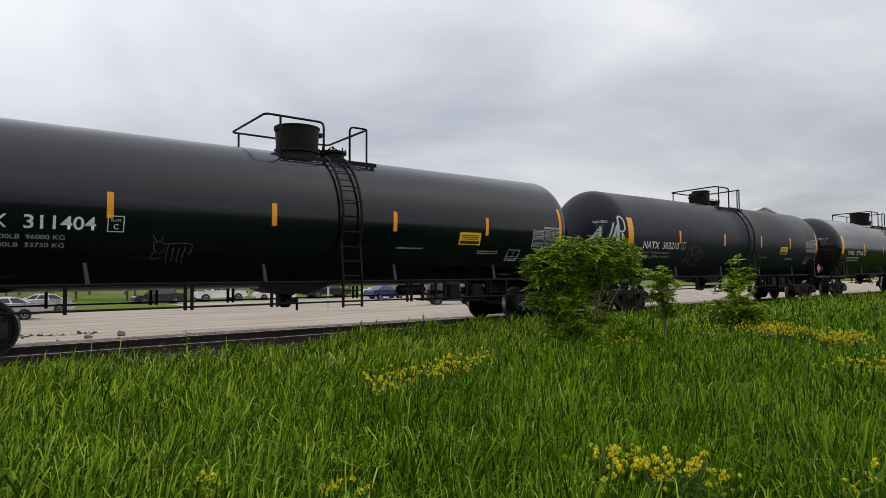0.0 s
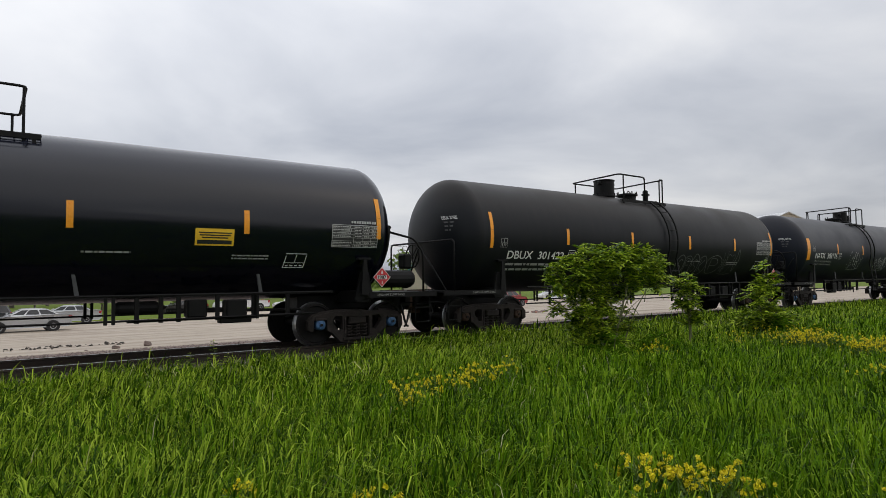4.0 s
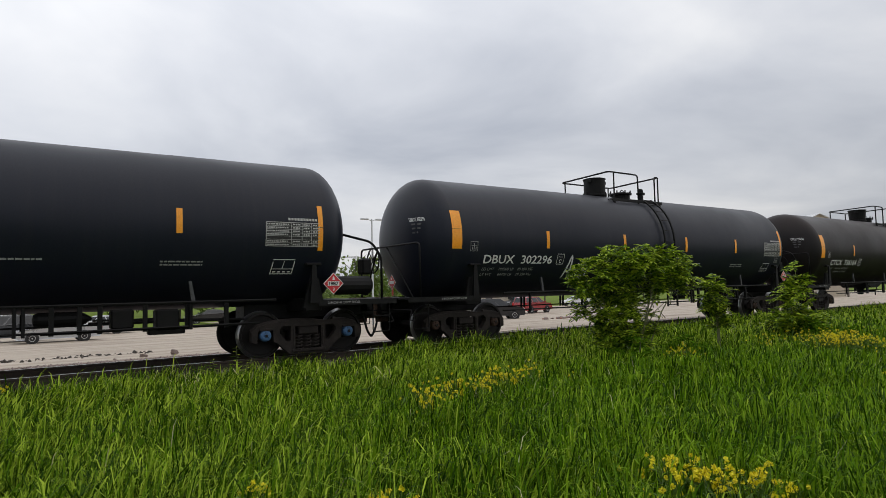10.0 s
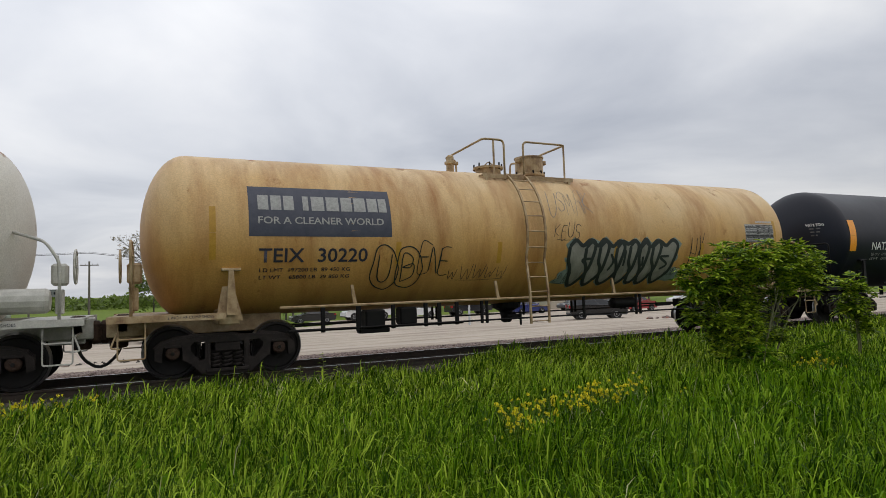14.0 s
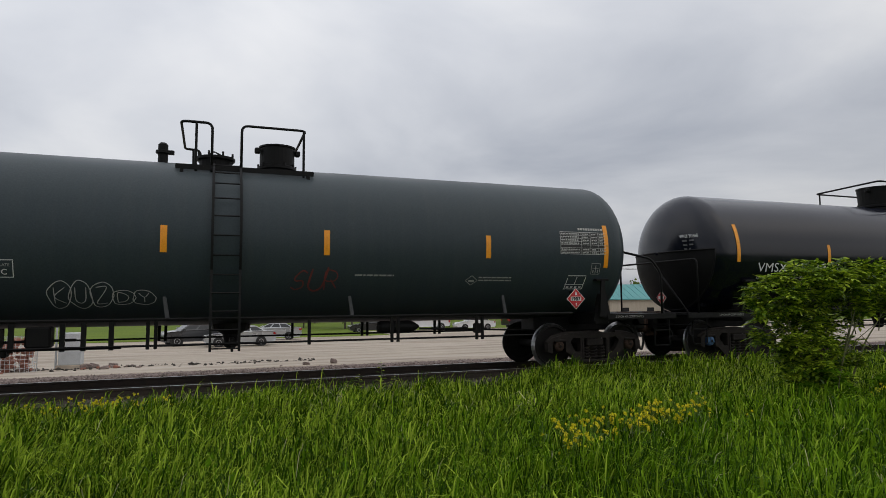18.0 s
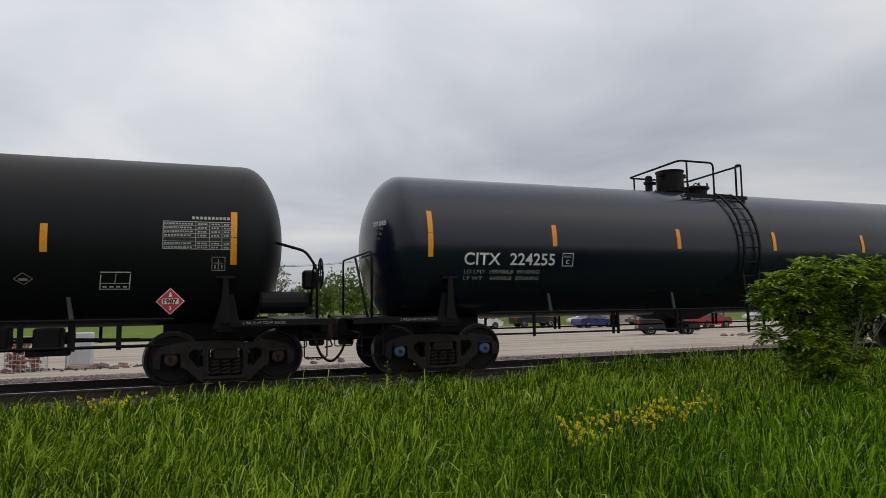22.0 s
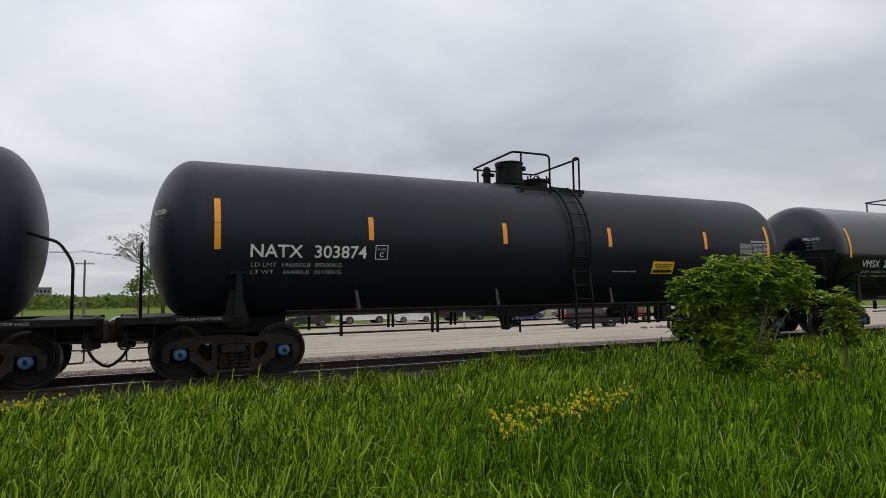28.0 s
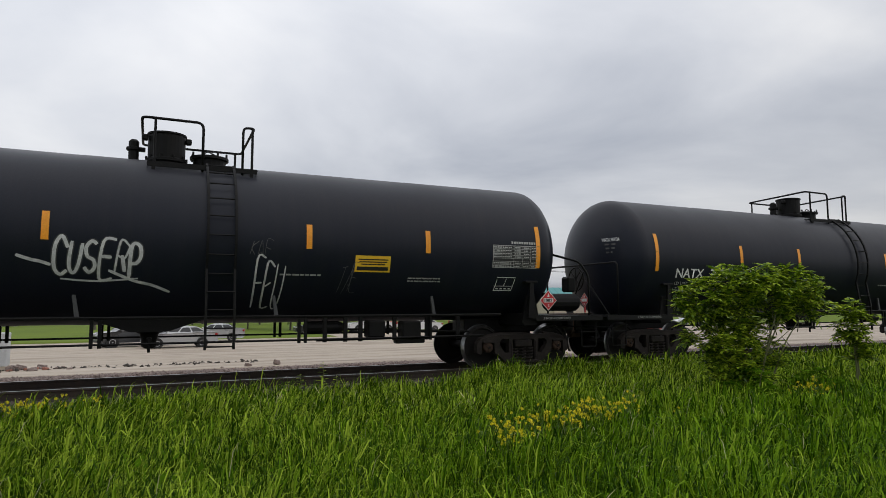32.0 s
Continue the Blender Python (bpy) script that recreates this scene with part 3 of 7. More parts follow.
def coil_mesh():
    bm = bmesh.new()
    tube(bm, [(0.07 * math.cos(k * 1.05), 0.07 * math.sin(k * 1.05), 0.27 + 0.2 * k / 24) for k in range(25)], 0.017, 4)
    me = bpy.data.meshes.new("spring")
    bm.to_mesh(me)
    bm.free()
    return me


SPRING = coil_mesh()


def side_frame_mesh():
    """Cast truss frame: arched top, pedestal jaws, a spring window and two teardrop holes."""
    half = [(0.55, 0.72), (0.84, 0.69), (1.06, 0.63), (1.17, 0.53), (1.17, 0.35), (1.06, 0.31), (1.04, 0.56), (0.74, 0.56), (0.73, 0.33), (0.64, 0.29), (0.42, 0.08), (0.30, 0.05)]
    loops = [half + [(-x, z) for x, z in half[::-1]], [(-0.28, 0.16), (0.28, 0.16), (0.28, 0.61), (-0.28, 0.61)]]
    hole = [(0.37, 0.62), (0.54, 0.63), (0.61, 0.56), (0.60, 0.48), (0.46, 0.31), (0.37, 0.33)]
    loops += [hole, [(-x, z) for x, z in hole]]
    bm = bmesh.new()
    edges = []
    for lp in loops:
        v = [bm.verts.new((x, 0.92, z)) for x, z in lp]
        edges += [bm.edges.new((v[i], v[(i + 1) % len(v)])) for i in range(len(v))]
    bmesh.ops.triangle_fill(bm, use_beauty=True, use_dissolve=False, edges=edges)
    ex = bmesh.ops.extrude_face_region(bm, geom=list(bm.faces))
    bmesh.ops.translate(bm, vec=(0, 0.15, 0), verts=[g for g in ex["geom"] if isinstance(g, bmesh.types.BMVert)])
    # top flange, spring seat, bolster end, bearing adapters
    tube(bm, [(x, 1.0, z + 0.005) for x, z in half[3::-1]][::-1] + [(0, 1.0, 0.73)] + [(-x, 1.0, z + 0.005) for x, z in half[:4]], 0.045, 6)
    box(bm, (0, 1.0, 0.13), (0.72, 0.22, 0.06), 0.01)
    box(bm, (0, 0.98, 0.52), (0.42, 0.22, 0.15), 0.02)
    box(bm, (0, 0.94, 0.32), (0.54, 0.02, 0.30))
    for s in (-1, 1):
        box(bm, (s * 0.889, 1.0, 0.575), (0.26, 0.20, 0.05), 0.01)
        box(bm, (s * 0.31, 1.075, 0.40), (0.04, 0.03, 0.36), 0.008)
    bmesh.ops.recalc_face_normals(bm, faces=bm.faces)
    me = bpy.data.meshes.new("side_frame")
    bm.to_mesh(me)
    bm.free()
    return me


SIDE_FRAME = side_frame_mesh()


def build_truck(car, x0, blue):
    """Two-axle bogie with cast side frames, springs, and two wheelsets that turn."""
    tk = part("truck", bolster_mesh(), IRON, car, "dusty cast-iron two-axle truck")
    tk.location = (x0, 0, -DROP)
    for side in (-1, 1):
        fr = put("side_frame", SIDE_FRAME, IRON, tk)
        fr.scale = (1, side, 1)
        for sx in (-0.19, 0.0, 0.19):
            sp = put("spring", SPRING, IRON, tk)
            sp.location, sp.scale = (sx, side * 0.995, -0.20), (1.15, 1.0, 1.32)
    for k, s in enumerate((-1, 1)):
        w = put("wheelset", WHEELSET_BLUE if blue else WHEELSET, [WHEEL, TREAD, BLUECAP if blue else RUST], tk)
        w.location = (s * 0.889, 0, 0.457)
        w["row"] = "front" if s > 0 else "rear"
    return tk


def bolster_mesh():
    bm = bmesh.new()
    box(bm, (0, 0, 0.56), (0.36, 2.0, 0.16), 0.02)
    box(bm, (0, 0, 0.68), (0.5, 0.5, 0.1), 0.02)
    for s in (-1, 1):
        box(bm, (s * 0.42, 0, 0.42), (0.08, 1.5, 0.14), 0.02)
        for q in (-1, 1):
            box(bm, (s * 0.47, q * 0.75, 0.44), (0.08, 0.1, 0.28), 0.02)
    return bm


def wheelset_mesh(name):
    bm = bmesh.new()
    for s in (-1, 1):
        prof = [(0.10, 0.66), (0.12, 0.67), (0.38, 0.70), (0.40, 0.68), (0.47, 0.685), (0.485, 0.70), (0.462, 0.725), (0.452, 0.80), (0.448, 0.81), (0.40, 0.81), (0.385, 0.775), (0.16, 0.745), (0.12, 0.80), (0.09, 0.80)]
        sl = [0, 0, 0, 0, 0, 1, 1, 1, 0, 0, 0, 0, 0]
        lathe(bm, [(r, s * h) for r, h in prof], "y", 32, slots=sl)
        lathe(bm, [(0.085, s * 0.8), (0.085, s * 0.94), (0.115, s * 0.95), (0.112, s * 1.07), (0.09, s * 1.09), (0.04, s * 1.10), (0.03, s * 1.12), (0.0, s * 1.12)][:7], "y", 14, slots=[0, 0, 2, 2, 2, 2])
        for k in range(3):
            a = 2 * math.pi * k / 3
            box(bm, (0.065 * math.cos(a), s * 1.10, 0.065 * math.sin(a)), (0.035, 0.03, 0.035), slot=2)
    lathe(bm, [(0.08, -0.7), (0.075, 0.0), (0.08, 0.7)], "y", 12)
    bmesh.ops.recalc_face_normals(bm, faces=bm.faces)
    me = bpy.data.meshes.new(name)
    bm.to_mesh(me)
    bm.free()
    return me


WHEELSET, WHEELSET_BLUE = wheelset_mesh("wheelset"), wheelset_mesh("wheelset")


def bent(pts, r, mat, car, name="handrail", seg=6, rad=0.12, label=""):
    bm = bmesh.new()
    for p in (pts if isinstance(pts[0][0], (list, tuple)) else [pts]):
        tube(bm, rounded(p, rad), r, seg)
    return part(name, bm, mat, car, label, smooth=True)


def ladder(car, x, mat):
    def arc(a, extra=0.10):
        r = R + extra
        return (-r * math.cos(a), ZC + r * math.sin(a))
    steps = [(-1.62, 0.50), (-1.62, 1.2)] + [arc(radians(d)) for d in range(-20, 66, 8)]
    for dx in (-0.23, 0.23):
        bm = bmesh.new()
        tube(bm, [(x + dx, ya, za) for ya, za in steps], 0.030, 4)
        part("ladder_rail", bm, mat, car)
    zs = [(-1.62, 0.55), (-1.62, 0.86), (-1.62, 1.17), (-1.62, 1.48)] + [arc(radians(d)) for d in (-23, -11, 1, 13, 25, 37, 48, 59)]
    for y, z in zs:
        bm = bmesh.new()
        tube(bm, [(x - 0.23, y, z), (x + 0.23, y, z)], 0.014, 5)
        part("rung", bm, mat, car)


def bolt_mesh(h):
    bm = bmesh.new()
    lathe(bm, [(0.02, -0.02), (0.02, h)], "z", 6)
    me = bpy.data.meshes.new("bolt")
    bm.to_mesh(me)
    bm.free()
    return me


BOLT, EYEBOLT = bolt_mesh(0.06), bolt_mesh(0.13)


def round_dome(car, x, r, z0, z1, mat, flare=0.0, bolts=True):
    bm = bmesh.new()
    lathe(bm, [(r * 1.02, z0 - 0.12), (r * 1.02, z0 + 0.03), (r * 1.12, z0 + 0.05), (r * 1.12, z0 + 0.10), (r, z0 + 0.12), (r + flare, z1 - 0.04), (r + flare + 0.02, z1 - 0.03), (r + flare + 0.02, z1), (r * 0.9, z1 + 0.015)], "z", 28, (x, 0, 0))
    d = part("dome", bm, mat, car)
    if bolts:
        for k in range(10):
            a = 2 * math.pi * k / 10
            put("bolt", BOLT, mat, d).location = (x + r * 1.07 * math.cos(a), r * 1.07 * math.sin(a), z0 + 0.10)
    for nm, sx, yy in (("hinge", 1, -0.05), ("latch", -1, -0.12)):
        bm = bmesh.new()
        box(bm, (x + sx * (r + flare + 0.05), yy, z1 - 0.11), (0.11, 0.12, 0.11), 0.02)
        part(nm, bm, mat, d)


def valve(car, x, y, mat, h=0.36):
    bm = bmesh.new()
    z = 3.92
    lathe(bm, [(0.09, z - 0.1), (0.09, z + h * 0.55), (0.13, z + h * 0.6), (0.13, z + h * 0.72), (0.09, z + h * 0.75), (0.09, z + h), (0.05, z + h + 0.04)], "z", 12, (x, y, 0))
    box(bm, (x + 0.14, y, z + h * 0.66), (0.12, 0.08, 0.08), 0.01)
    part("valve", bm, mat, car)


def manway(car, x, mat):
    bm = bmesh.new()
    lathe(bm, [(0.30, 3.85), (0.30, 4.06), (0.36, 4.07), (0.36, 4.12), (0.30, 4.13), (0.12, 4.17)], "z", 20, (x, 0, 0))
    m = part("manway", bm, mat, car)
    for k in range(8):
        a = 2 * math.pi * (k + 0.5) / 8
        put("eyebolt", EYEBOLT, mat, m).location = (x + 0.33 * math.cos(a), 0.33 * math.sin(a), 4.07)
    bm = bmesh.new()
    tube(bm, rounded([(x - 0.15, -0.1, 4.14), (x - 0.05, -0.1, 4.24), (x + 0.15, -0.1, 4.14)], 0.05), 0.015, 5)
    part("lid_handle", bm, mat, m)


def platform(car, x0, x1, mat):
    for y0 in (-0.92,):
        bm = bmesh.new()
        for k in range(6):
            tube(bm, [(x0, y0 + 0.072 * k, 3.76), (x1, y0 + 0.072 * k, 3.76)], 0.016, 4)
        n = int((x1 - x0) / 0.18)
        for k in range(n + 1):
            x = x0 + (x1 - x0) * k / n
            tube(bm, [(x, y0, 3.755), (x, y0 + 0.36, 3.755)], 0.012, 4)
        box(bm, ((x0 + x1) / 2, y0, 3.74), (x1 - x0, 0.02, 0.09))
        for x in (x0 + 0.1, x1 - 0.1):
            box(bm, (x, y0 * 0.98, 3.64), (0.06, 0.05, 0.26))
        part("platform", bm, mat, car)


def guard(car, xl, g0, g1, xr, mat, z=4.58, far=True, posts=()):
    """Guard rail round the crown platform, open on the near side at the ladder."""
    n, f, lo, lof = -0.86, 1.08, 3.66, 3.50
    if far:
        paths = [[(g0, n, lo), (g0, n, z), (xl, n, z), (xl, f, z - 0.06), (xr, f, z - 0.06), (xr, n, z), (g1, n, z), (g1, n, lo)]]
    else:
        paths = [[(g0, n, lo), (g0, n, z), (xl, n, z), (xl, f, z - 0.06), (xl + 0.30, f, z - 0.06), (xl + 0.34, f, lof)],
                 [(g1, n, lo), (g1, n, z), (xr, n, z), (xr, f, z - 0.06), (xr - 0.30, f, z - 0.06), (xr - 0.34, f, lof)]]
    bent(paths, 0.025, mat, car, "guard_rail")
    for x, y in [(p, n) for p in posts] + [(xr - 0.03, n), (xl + 0.16, f), (xr - 0.12, f)]:
        bm = bmesh.new()
        tube(bm, [(x, y, lo if y < 0 else lof), (x, y, z - (0.0 if y < 0 else 0.06))], 0.024, 6)
        part("rail_post", bm, mat, car)


def top_gear(car, kind, mat, extra):
    """Crown fittings: walkway, dome, manway, valves, ladder and guard rails, in five layouts."""
    if kind == "A":
        long = "rvalve" in extra
        platform(car, -1.25 if long else -0.69, 1.10 if long else 1.18, mat)
        round_dome(car, -0.99 if long else -0.37, 0.33, 3.90, 4.50, mat, 0.04 if "flare" in extra else 0.0)
        manway(car, 0.22 if long else 0.40, mat)
        ladder(car, 0.45 if long else 0.53, mat)
        guard(car, *((-1.33, 0.02, 0.84, 1.04) if long else (-0.80, 0.22, 0.92, 1.12)), mat, posts=(-1.10 if long else -0.58,))
        if "vent" in extra:
            valve(car, -0.94, 0.10, mat, 0.42)
        if long:
            valve(car, 0.92, -0.25, mat, 0.34)
    elif kind == "B":
        platform(car, -1.57, 0.85, mat)
        round_dome(car, 0.26, 0.34, 3.90, 4.42, mat)
        manway(car, -0.90, mat)
        ladder(car, -0.70, mat)
        guard(car, -1.50, -0.97, -0.46, 0.70, mat, far=False, posts=(-1.24,))
        valve(car, -1.85, 0.10, mat, 0.42)
    elif kind == "C":
        platform(car, -1.51, 0.44, mat)
        round_dome(car, -0.11, 0.31, 3.90, 4.47, mat)
        manway(car, -0.96, mat)
        ladder(car, -0.77, mat)
        guard(car, -1.49, -1.15, -0.49, 0.29, mat, far=False, posts=(-1.33,))
        valve(car, 0.45, -0.1, mat, 0.40)
    elif kind == "V":
        platform(car, -1.05, 1.30, mat)
        round_dome(car, -0.27, 0.47, 3.93, 4.58, mat, 0.03)
        manway(car, 0.62, mat)
        ladder(car, 0.26, mat)
        guard(car, -1.40, -0.04, 0.62, 1.10, mat, posts=(-1.06,))
    else:
        platform(car, -1.45, 1.00, mat)
        round_dome(car, -0.42, 0.54, 3.93, 4.52, mat, 0.06)
        manway(car, -1.55, mat)
        ladder(car, -0.88, mat)
        guard(car, -1.90, -1.15, -0.36, 0.78, mat, posts=(-1.40,))


def underframe(car, mat, tankless=False):
    for s in (-1, 1):
        bm = bmesh.new()
        box(bm, (s * 7.35, 0, 0.80), (3.0, 0.62, 0.36), 0.02)
        box(bm, (s * 8.45, 0, 0.75), (0.55, 0.48, 0.42), 0.02)
        part("stub_sill", bm, mat, car)
        bm = bmesh.new()
        box(bm, (s * 6.93, 0, 0.92), (0.36, 2.70, 0.26), 0.02)
        for q in (-1, 1):
            slab(bm, [(s * 6.70, 0.86), (s * 7.16, 0.86), (s * 7.04, 1.45), (s * 6.86, 1.45)], q * 1.30, q * 1.37)
        part("bolster", bm, mat, car)
        for q in (-1, 1):
            bm = bmesh.new()
            slab(bm, [(s * 6.81, 0.96), (s * 6.99, 0.96), (s * 6.945, 1.72), (s * 6.865, 1.72)], q * 1.42, q * 1.47)
            box(bm, (s * 6.90, q * 1.40, 1.74), (0.32, 0.12, 0.05), 0.01)
            part("jacking_post", bm, mat, car)
        bm = bmesh.new()
        box(bm, (s * 8.27, 0, 0.98), (0.95, 2.9, 0.04))
        box(bm, (s * 7.90, -1.46, 0.95), (1.8, 0.03, 0.11))
        box(bm, (s * 7.90, 1.46, 0.95), (1.8, 0.03, 0.11))
        part("end_platform", bm, mat, car)
        for q in (-1, 1):
            bm = bmesh.new()
            x = s * 8.44
            for z in (0.31, 0.64):
                tube(bm, rounded([(x - 0.2, q * 1.42, 0.95), (x - 0.2, q * 1.42, z), (x + 0.2, q * 1.42, z), (x + 0.2, q * 1.42, 0.95)], 0.04), 0.014, 5)
            part("sill_step", bm, mat, car)
        if s < 0:
            bent([[(s * 8.45, -1.42, 0.97), (s * 8.45, -1.42, 2.24), (s * 8.45, 1.42, 2.24), (s * 8.45, 1.42, 0.97)], [(s * 8.45, -1.12, 0.97), (s * 8.45, 0.10, 2.24)]], 0.024, mat, car, "end_railing")
        else:
            bent([(7.72, -0.90, 2.42), (8.26, -1.36, 2.22), (8.46, -1.42, 1.90), (8.46, -1.42, 0.97)], 0.026, mat, car, "end_railing")
        bm = bmesh.new()
        box(bm, (s * 8.76, 0, 0.71), (0.40, 0.24, 0.28), 0.03)
        box(bm, (s * 8.875, s * -0.06, 0.73), (0.20, 0.40, 0.40), 0.06)
        box(bm, (s * 8.60, 0, 0.85), (0.24, 0.62, 0.34), 0.04)
        box(bm, (s * 8.66, 0, 0.51), (0.30, 0.16, 0.16), 0.03)
        part("coupler", bm, RUST, car, "rusty knuckle coupler")
        bm = bmesh.new()
        tube(bm, rounded([(s * 8.54, -0.32 * s, 0.67), (s * 8.60, -0.32 * s, 0.51), (s * 8.70, -0.25 * s, 0.27), (s * 8.86, -0.1 * s, 0.13), (s * 8.96, 0, 0.11)], 0.1, 3), 0.028, 7)
        part("air_hose", bm, RUBBER, car)
        bm = bmesh.new()
        tube(bm, [(s * 8.66, -1.38, 0.73), (s * 8.66, 1.38, 0.73)], 0.015, 5)
        tube(bm, rounded([(s * 8.66, -1.38, 0.73), (s * 8.74, -1.42, 0.51), (s * 8.6, -1.42, 0.49)], 0.03), 0.015, 5)
        part("uncoupling_lever", bm, mat, car)
    for q in (-1, 1):
        bm = bmesh.new()
        tube(bm, [(-6.1, q * 1.50, 1.045), (6.1, q * 1.50, 1.045)], 0.026, 6)
        part("side_railing", bm, mat, car)
        for x in (-4.7, -1.6, 1.5, 4.6):
            bm = bmesh.new()
            slab(bm, [(x - 0.03, 1.04), (x + 0.04, 1.04), (x - 0.03, 1.42), (x - 0.08, 1.42)], q * 1.40, q * 1.44)
            part("railing_bracket", bm, EDGE if mat is STEEL else mat, car)
    bm = bmesh.new()
    tube(bm, [(-5.9, -1.25, 0.61), (5.3, -1.25, 0.61)], 0.020, 5)
    tube(bm, [(-5.9, 1.25, 0.61), (5.3, 1.25, 0.61)], 0.020, 5)
    part("brake_rod", bm, STEEL, car)
    posts = ((-4.6, 1), (-1.9, 2), (0.75, 1), (2.30, 2), (4.05, 2)) if tankless else ((-5.0, 1), (-3.08, 2), (-1.40, 2), (1.95, 2), (4.6, 1))
    for x, n in posts:
        for q in (-1, 1):
            bm = bmesh.new()
            for k in range(n):
                box(bm, (x + 0.12 * k, q * 1.25, 0.80), (0.055, 0.05, 0.50), 0.006)
            part("hanger_post", bm, STEEL, car)
    bm = bmesh.new()
    lathe(bm, [(0.34, 0.80), (0.34, 0.93), (0.20, 0.76), (0.14, 0.66), (0.14, 0.56), (0.08, 0.53)][0:1] + [(0.36, 0.93), (0.34, 0.82), (0.16, 0.72), (0.13, 0.60), (0.13, 0.50), (0.08, 0.46)], "z", 16, (-0.55, 0, 0))
    box(bm, (-0.55, -0.35, 0.62), (0.09, 0.5, 0.09), 0.01)
    box(bm, (-0.55, -0.62, 0.55), (0.05, 0.04, 0.26), 0.01)
    part("bottom_outlet", bm, STEEL, car)
    if not tankless:
        bm = bmesh.new()
        slab(bm, [(-1.75, 1.12), (-1.45, 0.99), (-0.85, 0.78), (-0.25, 0.78), (0.35, 0.99), (0.65, 1.12)], -0.62, 0.62)
        part("belly_sump", bm, STEEL, car)
    bm = bmesh.new()
    lathe(bm, [(0.02, 2.2), (0.10, 2.22), (0.13, 2.28), (0.13, 2.90), (0.10, 2.98), (0.02, 3.10)], "x", 14, (0, -0.45, 0.80))
    tube(bm, [(3.1, -0.5, 0.76), (5.9, -0.4, 0.66)], 0.022, 5)
    box(bm, (3.9, -0.5, 0.72), (0.5, 0.10, 0.09), 0.02)
    box(bm, (4.4, -0.5, 0.74), (0.16, 0.2, 0.2), 0.02)
    part("brake_cylinder", bm, STEEL, car)
    if not tankless:
        reservoir(car, mat)


def brake_rigging(car, s):
    """Hangers, levers and valve boxes slung below the tank at one end."""
    for x in (2.45, 2.85, 3.15, 3.85, 4.55, 5.25):
        bm = bmesh.new()
        box(bm, (s * x, -1.18, 0.80), (0.075, 0.06, 0.50), 0.006)
        part("hanger_post", bm, STEEL, car)
    bm = bmesh.new()
    tube(bm, [(s * 2.3, -1.15, 0.59), (s * 5.9, -1.10, 0.60)], 0.028, 6)
    tube(bm, [(s * 3.0, -0.9, 0.72), (s * 5.7, -0.8, 0.68)], 0.024, 6)
    part("brake_lever_rod", bm, STEEL, car)
    bm = bmesh.new()
    box(bm, (s * 4.22, -1.05, 0.76), (0.40, 0.32, 0.34), 0.03)
    box(bm, (s * 4.22, -1.05, 0.53), (0.62, 0.20, 0.10), 0.02)
    part("control_valve", bm, STEEL, car)
    bm = bmesh.new()
    box(bm, (s * 3.50, -1.0, 0.78), (0.36, 0.30, 0.34), 0.03)
    part("slack_adjuster", bm, STEEL, car)


def reservoir(car, mat):
    bm = bmesh.new()
    lathe(bm, [(0.02, 7.45), (0.16, 7.47), (0.20, 7.52), (0.20, 8.25), (0.16, 8.31), (0.02, 8.33)], "x", 14, (0, -1.15, 1.30))
    part("air_reservoir", bm, mat, car)


def brake_wheel(car, s, mat):
    bm = bmesh.new()
    x = s * 8.62
    tube(bm, [(x, -0.75 + 0.28 * math.cos(a), 1.85 + 0.28 * math.sin(a)) for a in (2 * math.pi * k / 16 for k in range(17))], 0.018, 5, False)
    for k in range(4):
        a = math.pi * k / 4
        tube(bm, [(x, -0.75 - 0.27 * math.cos(a), 1.85 - 0.27 * math.sin(a)), (x, -0.75 + 0.27 * math.cos(a), 1.85 + 0.27 * math.sin(a))], 0.012, 4)
    part("brake_wheel", bm, mat, car)
    bm = bmesh.new()
    box(bm, (x - s * 0.22, -0.75, 1.72), (0.24, 0.28, 0.36), 0.04)
    box(bm, (x - s * 0.22, -0.75, 1.28), (0.12, 0.16, 0.4), 0.02)
    tube(bm, [(x - s * 0.2, -0.75, 1.1), (x - s * 0.2, -1.3, 2.0)], 0.02, 5)
    part("hand_brake", bm, mat, car)


def head_shield(car, s, mat):
    """Steel half-shield hugging the lower half of the tank end."""
    bm = bmesh.new()
    grid = []
    for k in range(11):
        ph = radians(24 + 64 * k / 10)
        row = []
        for j in range(25):
            a = math.pi + math.pi * j / 24
            r = (R + 0.04) * math.cos(ph)
            row.append(bm.verts.new((MID + s * (HALF - HEAD + (HEAD + 0.06) * math.sin(ph)), r * math.cos(a), ZC + 0.05 + r * math.sin(a))))
        grid.append(row)
    for ra, rb in zip(grid, grid[1:]):
        for j in range(24):
            bm.faces.new((ra[j], ra[j + 1], rb[j + 1], rb[j]))
    for side in (0, 24):
        tube(bm, [row[side].co.copy() for row in grid], 0.022, 5)
    tube(bm, [v.co.copy() for v in grid[0]], 0.022, 5)
    part("head_shield", bm, mat, car, smooth=True)


def strips(car, long_x, short_x, short_z, long_z, mat=None):
    for x in long_x:
        bm = bmesh.new()
        patch(bm, x, x + 0.105, long_z - 0.46, 0.46, 0.010)
        patch(bm, x, x + 0.105, long_z + 0.004, 0.45, 0.010)
        part("reflective_strip", bm, mat or AMBER, car)
    for x in short_x:
        bm = bmesh.new()
        patch(bm, x, x + 0.105, short_z - 0.225, 0.45, 0.010)
        part("reflective_strip", bm, mat or AMBER, car)


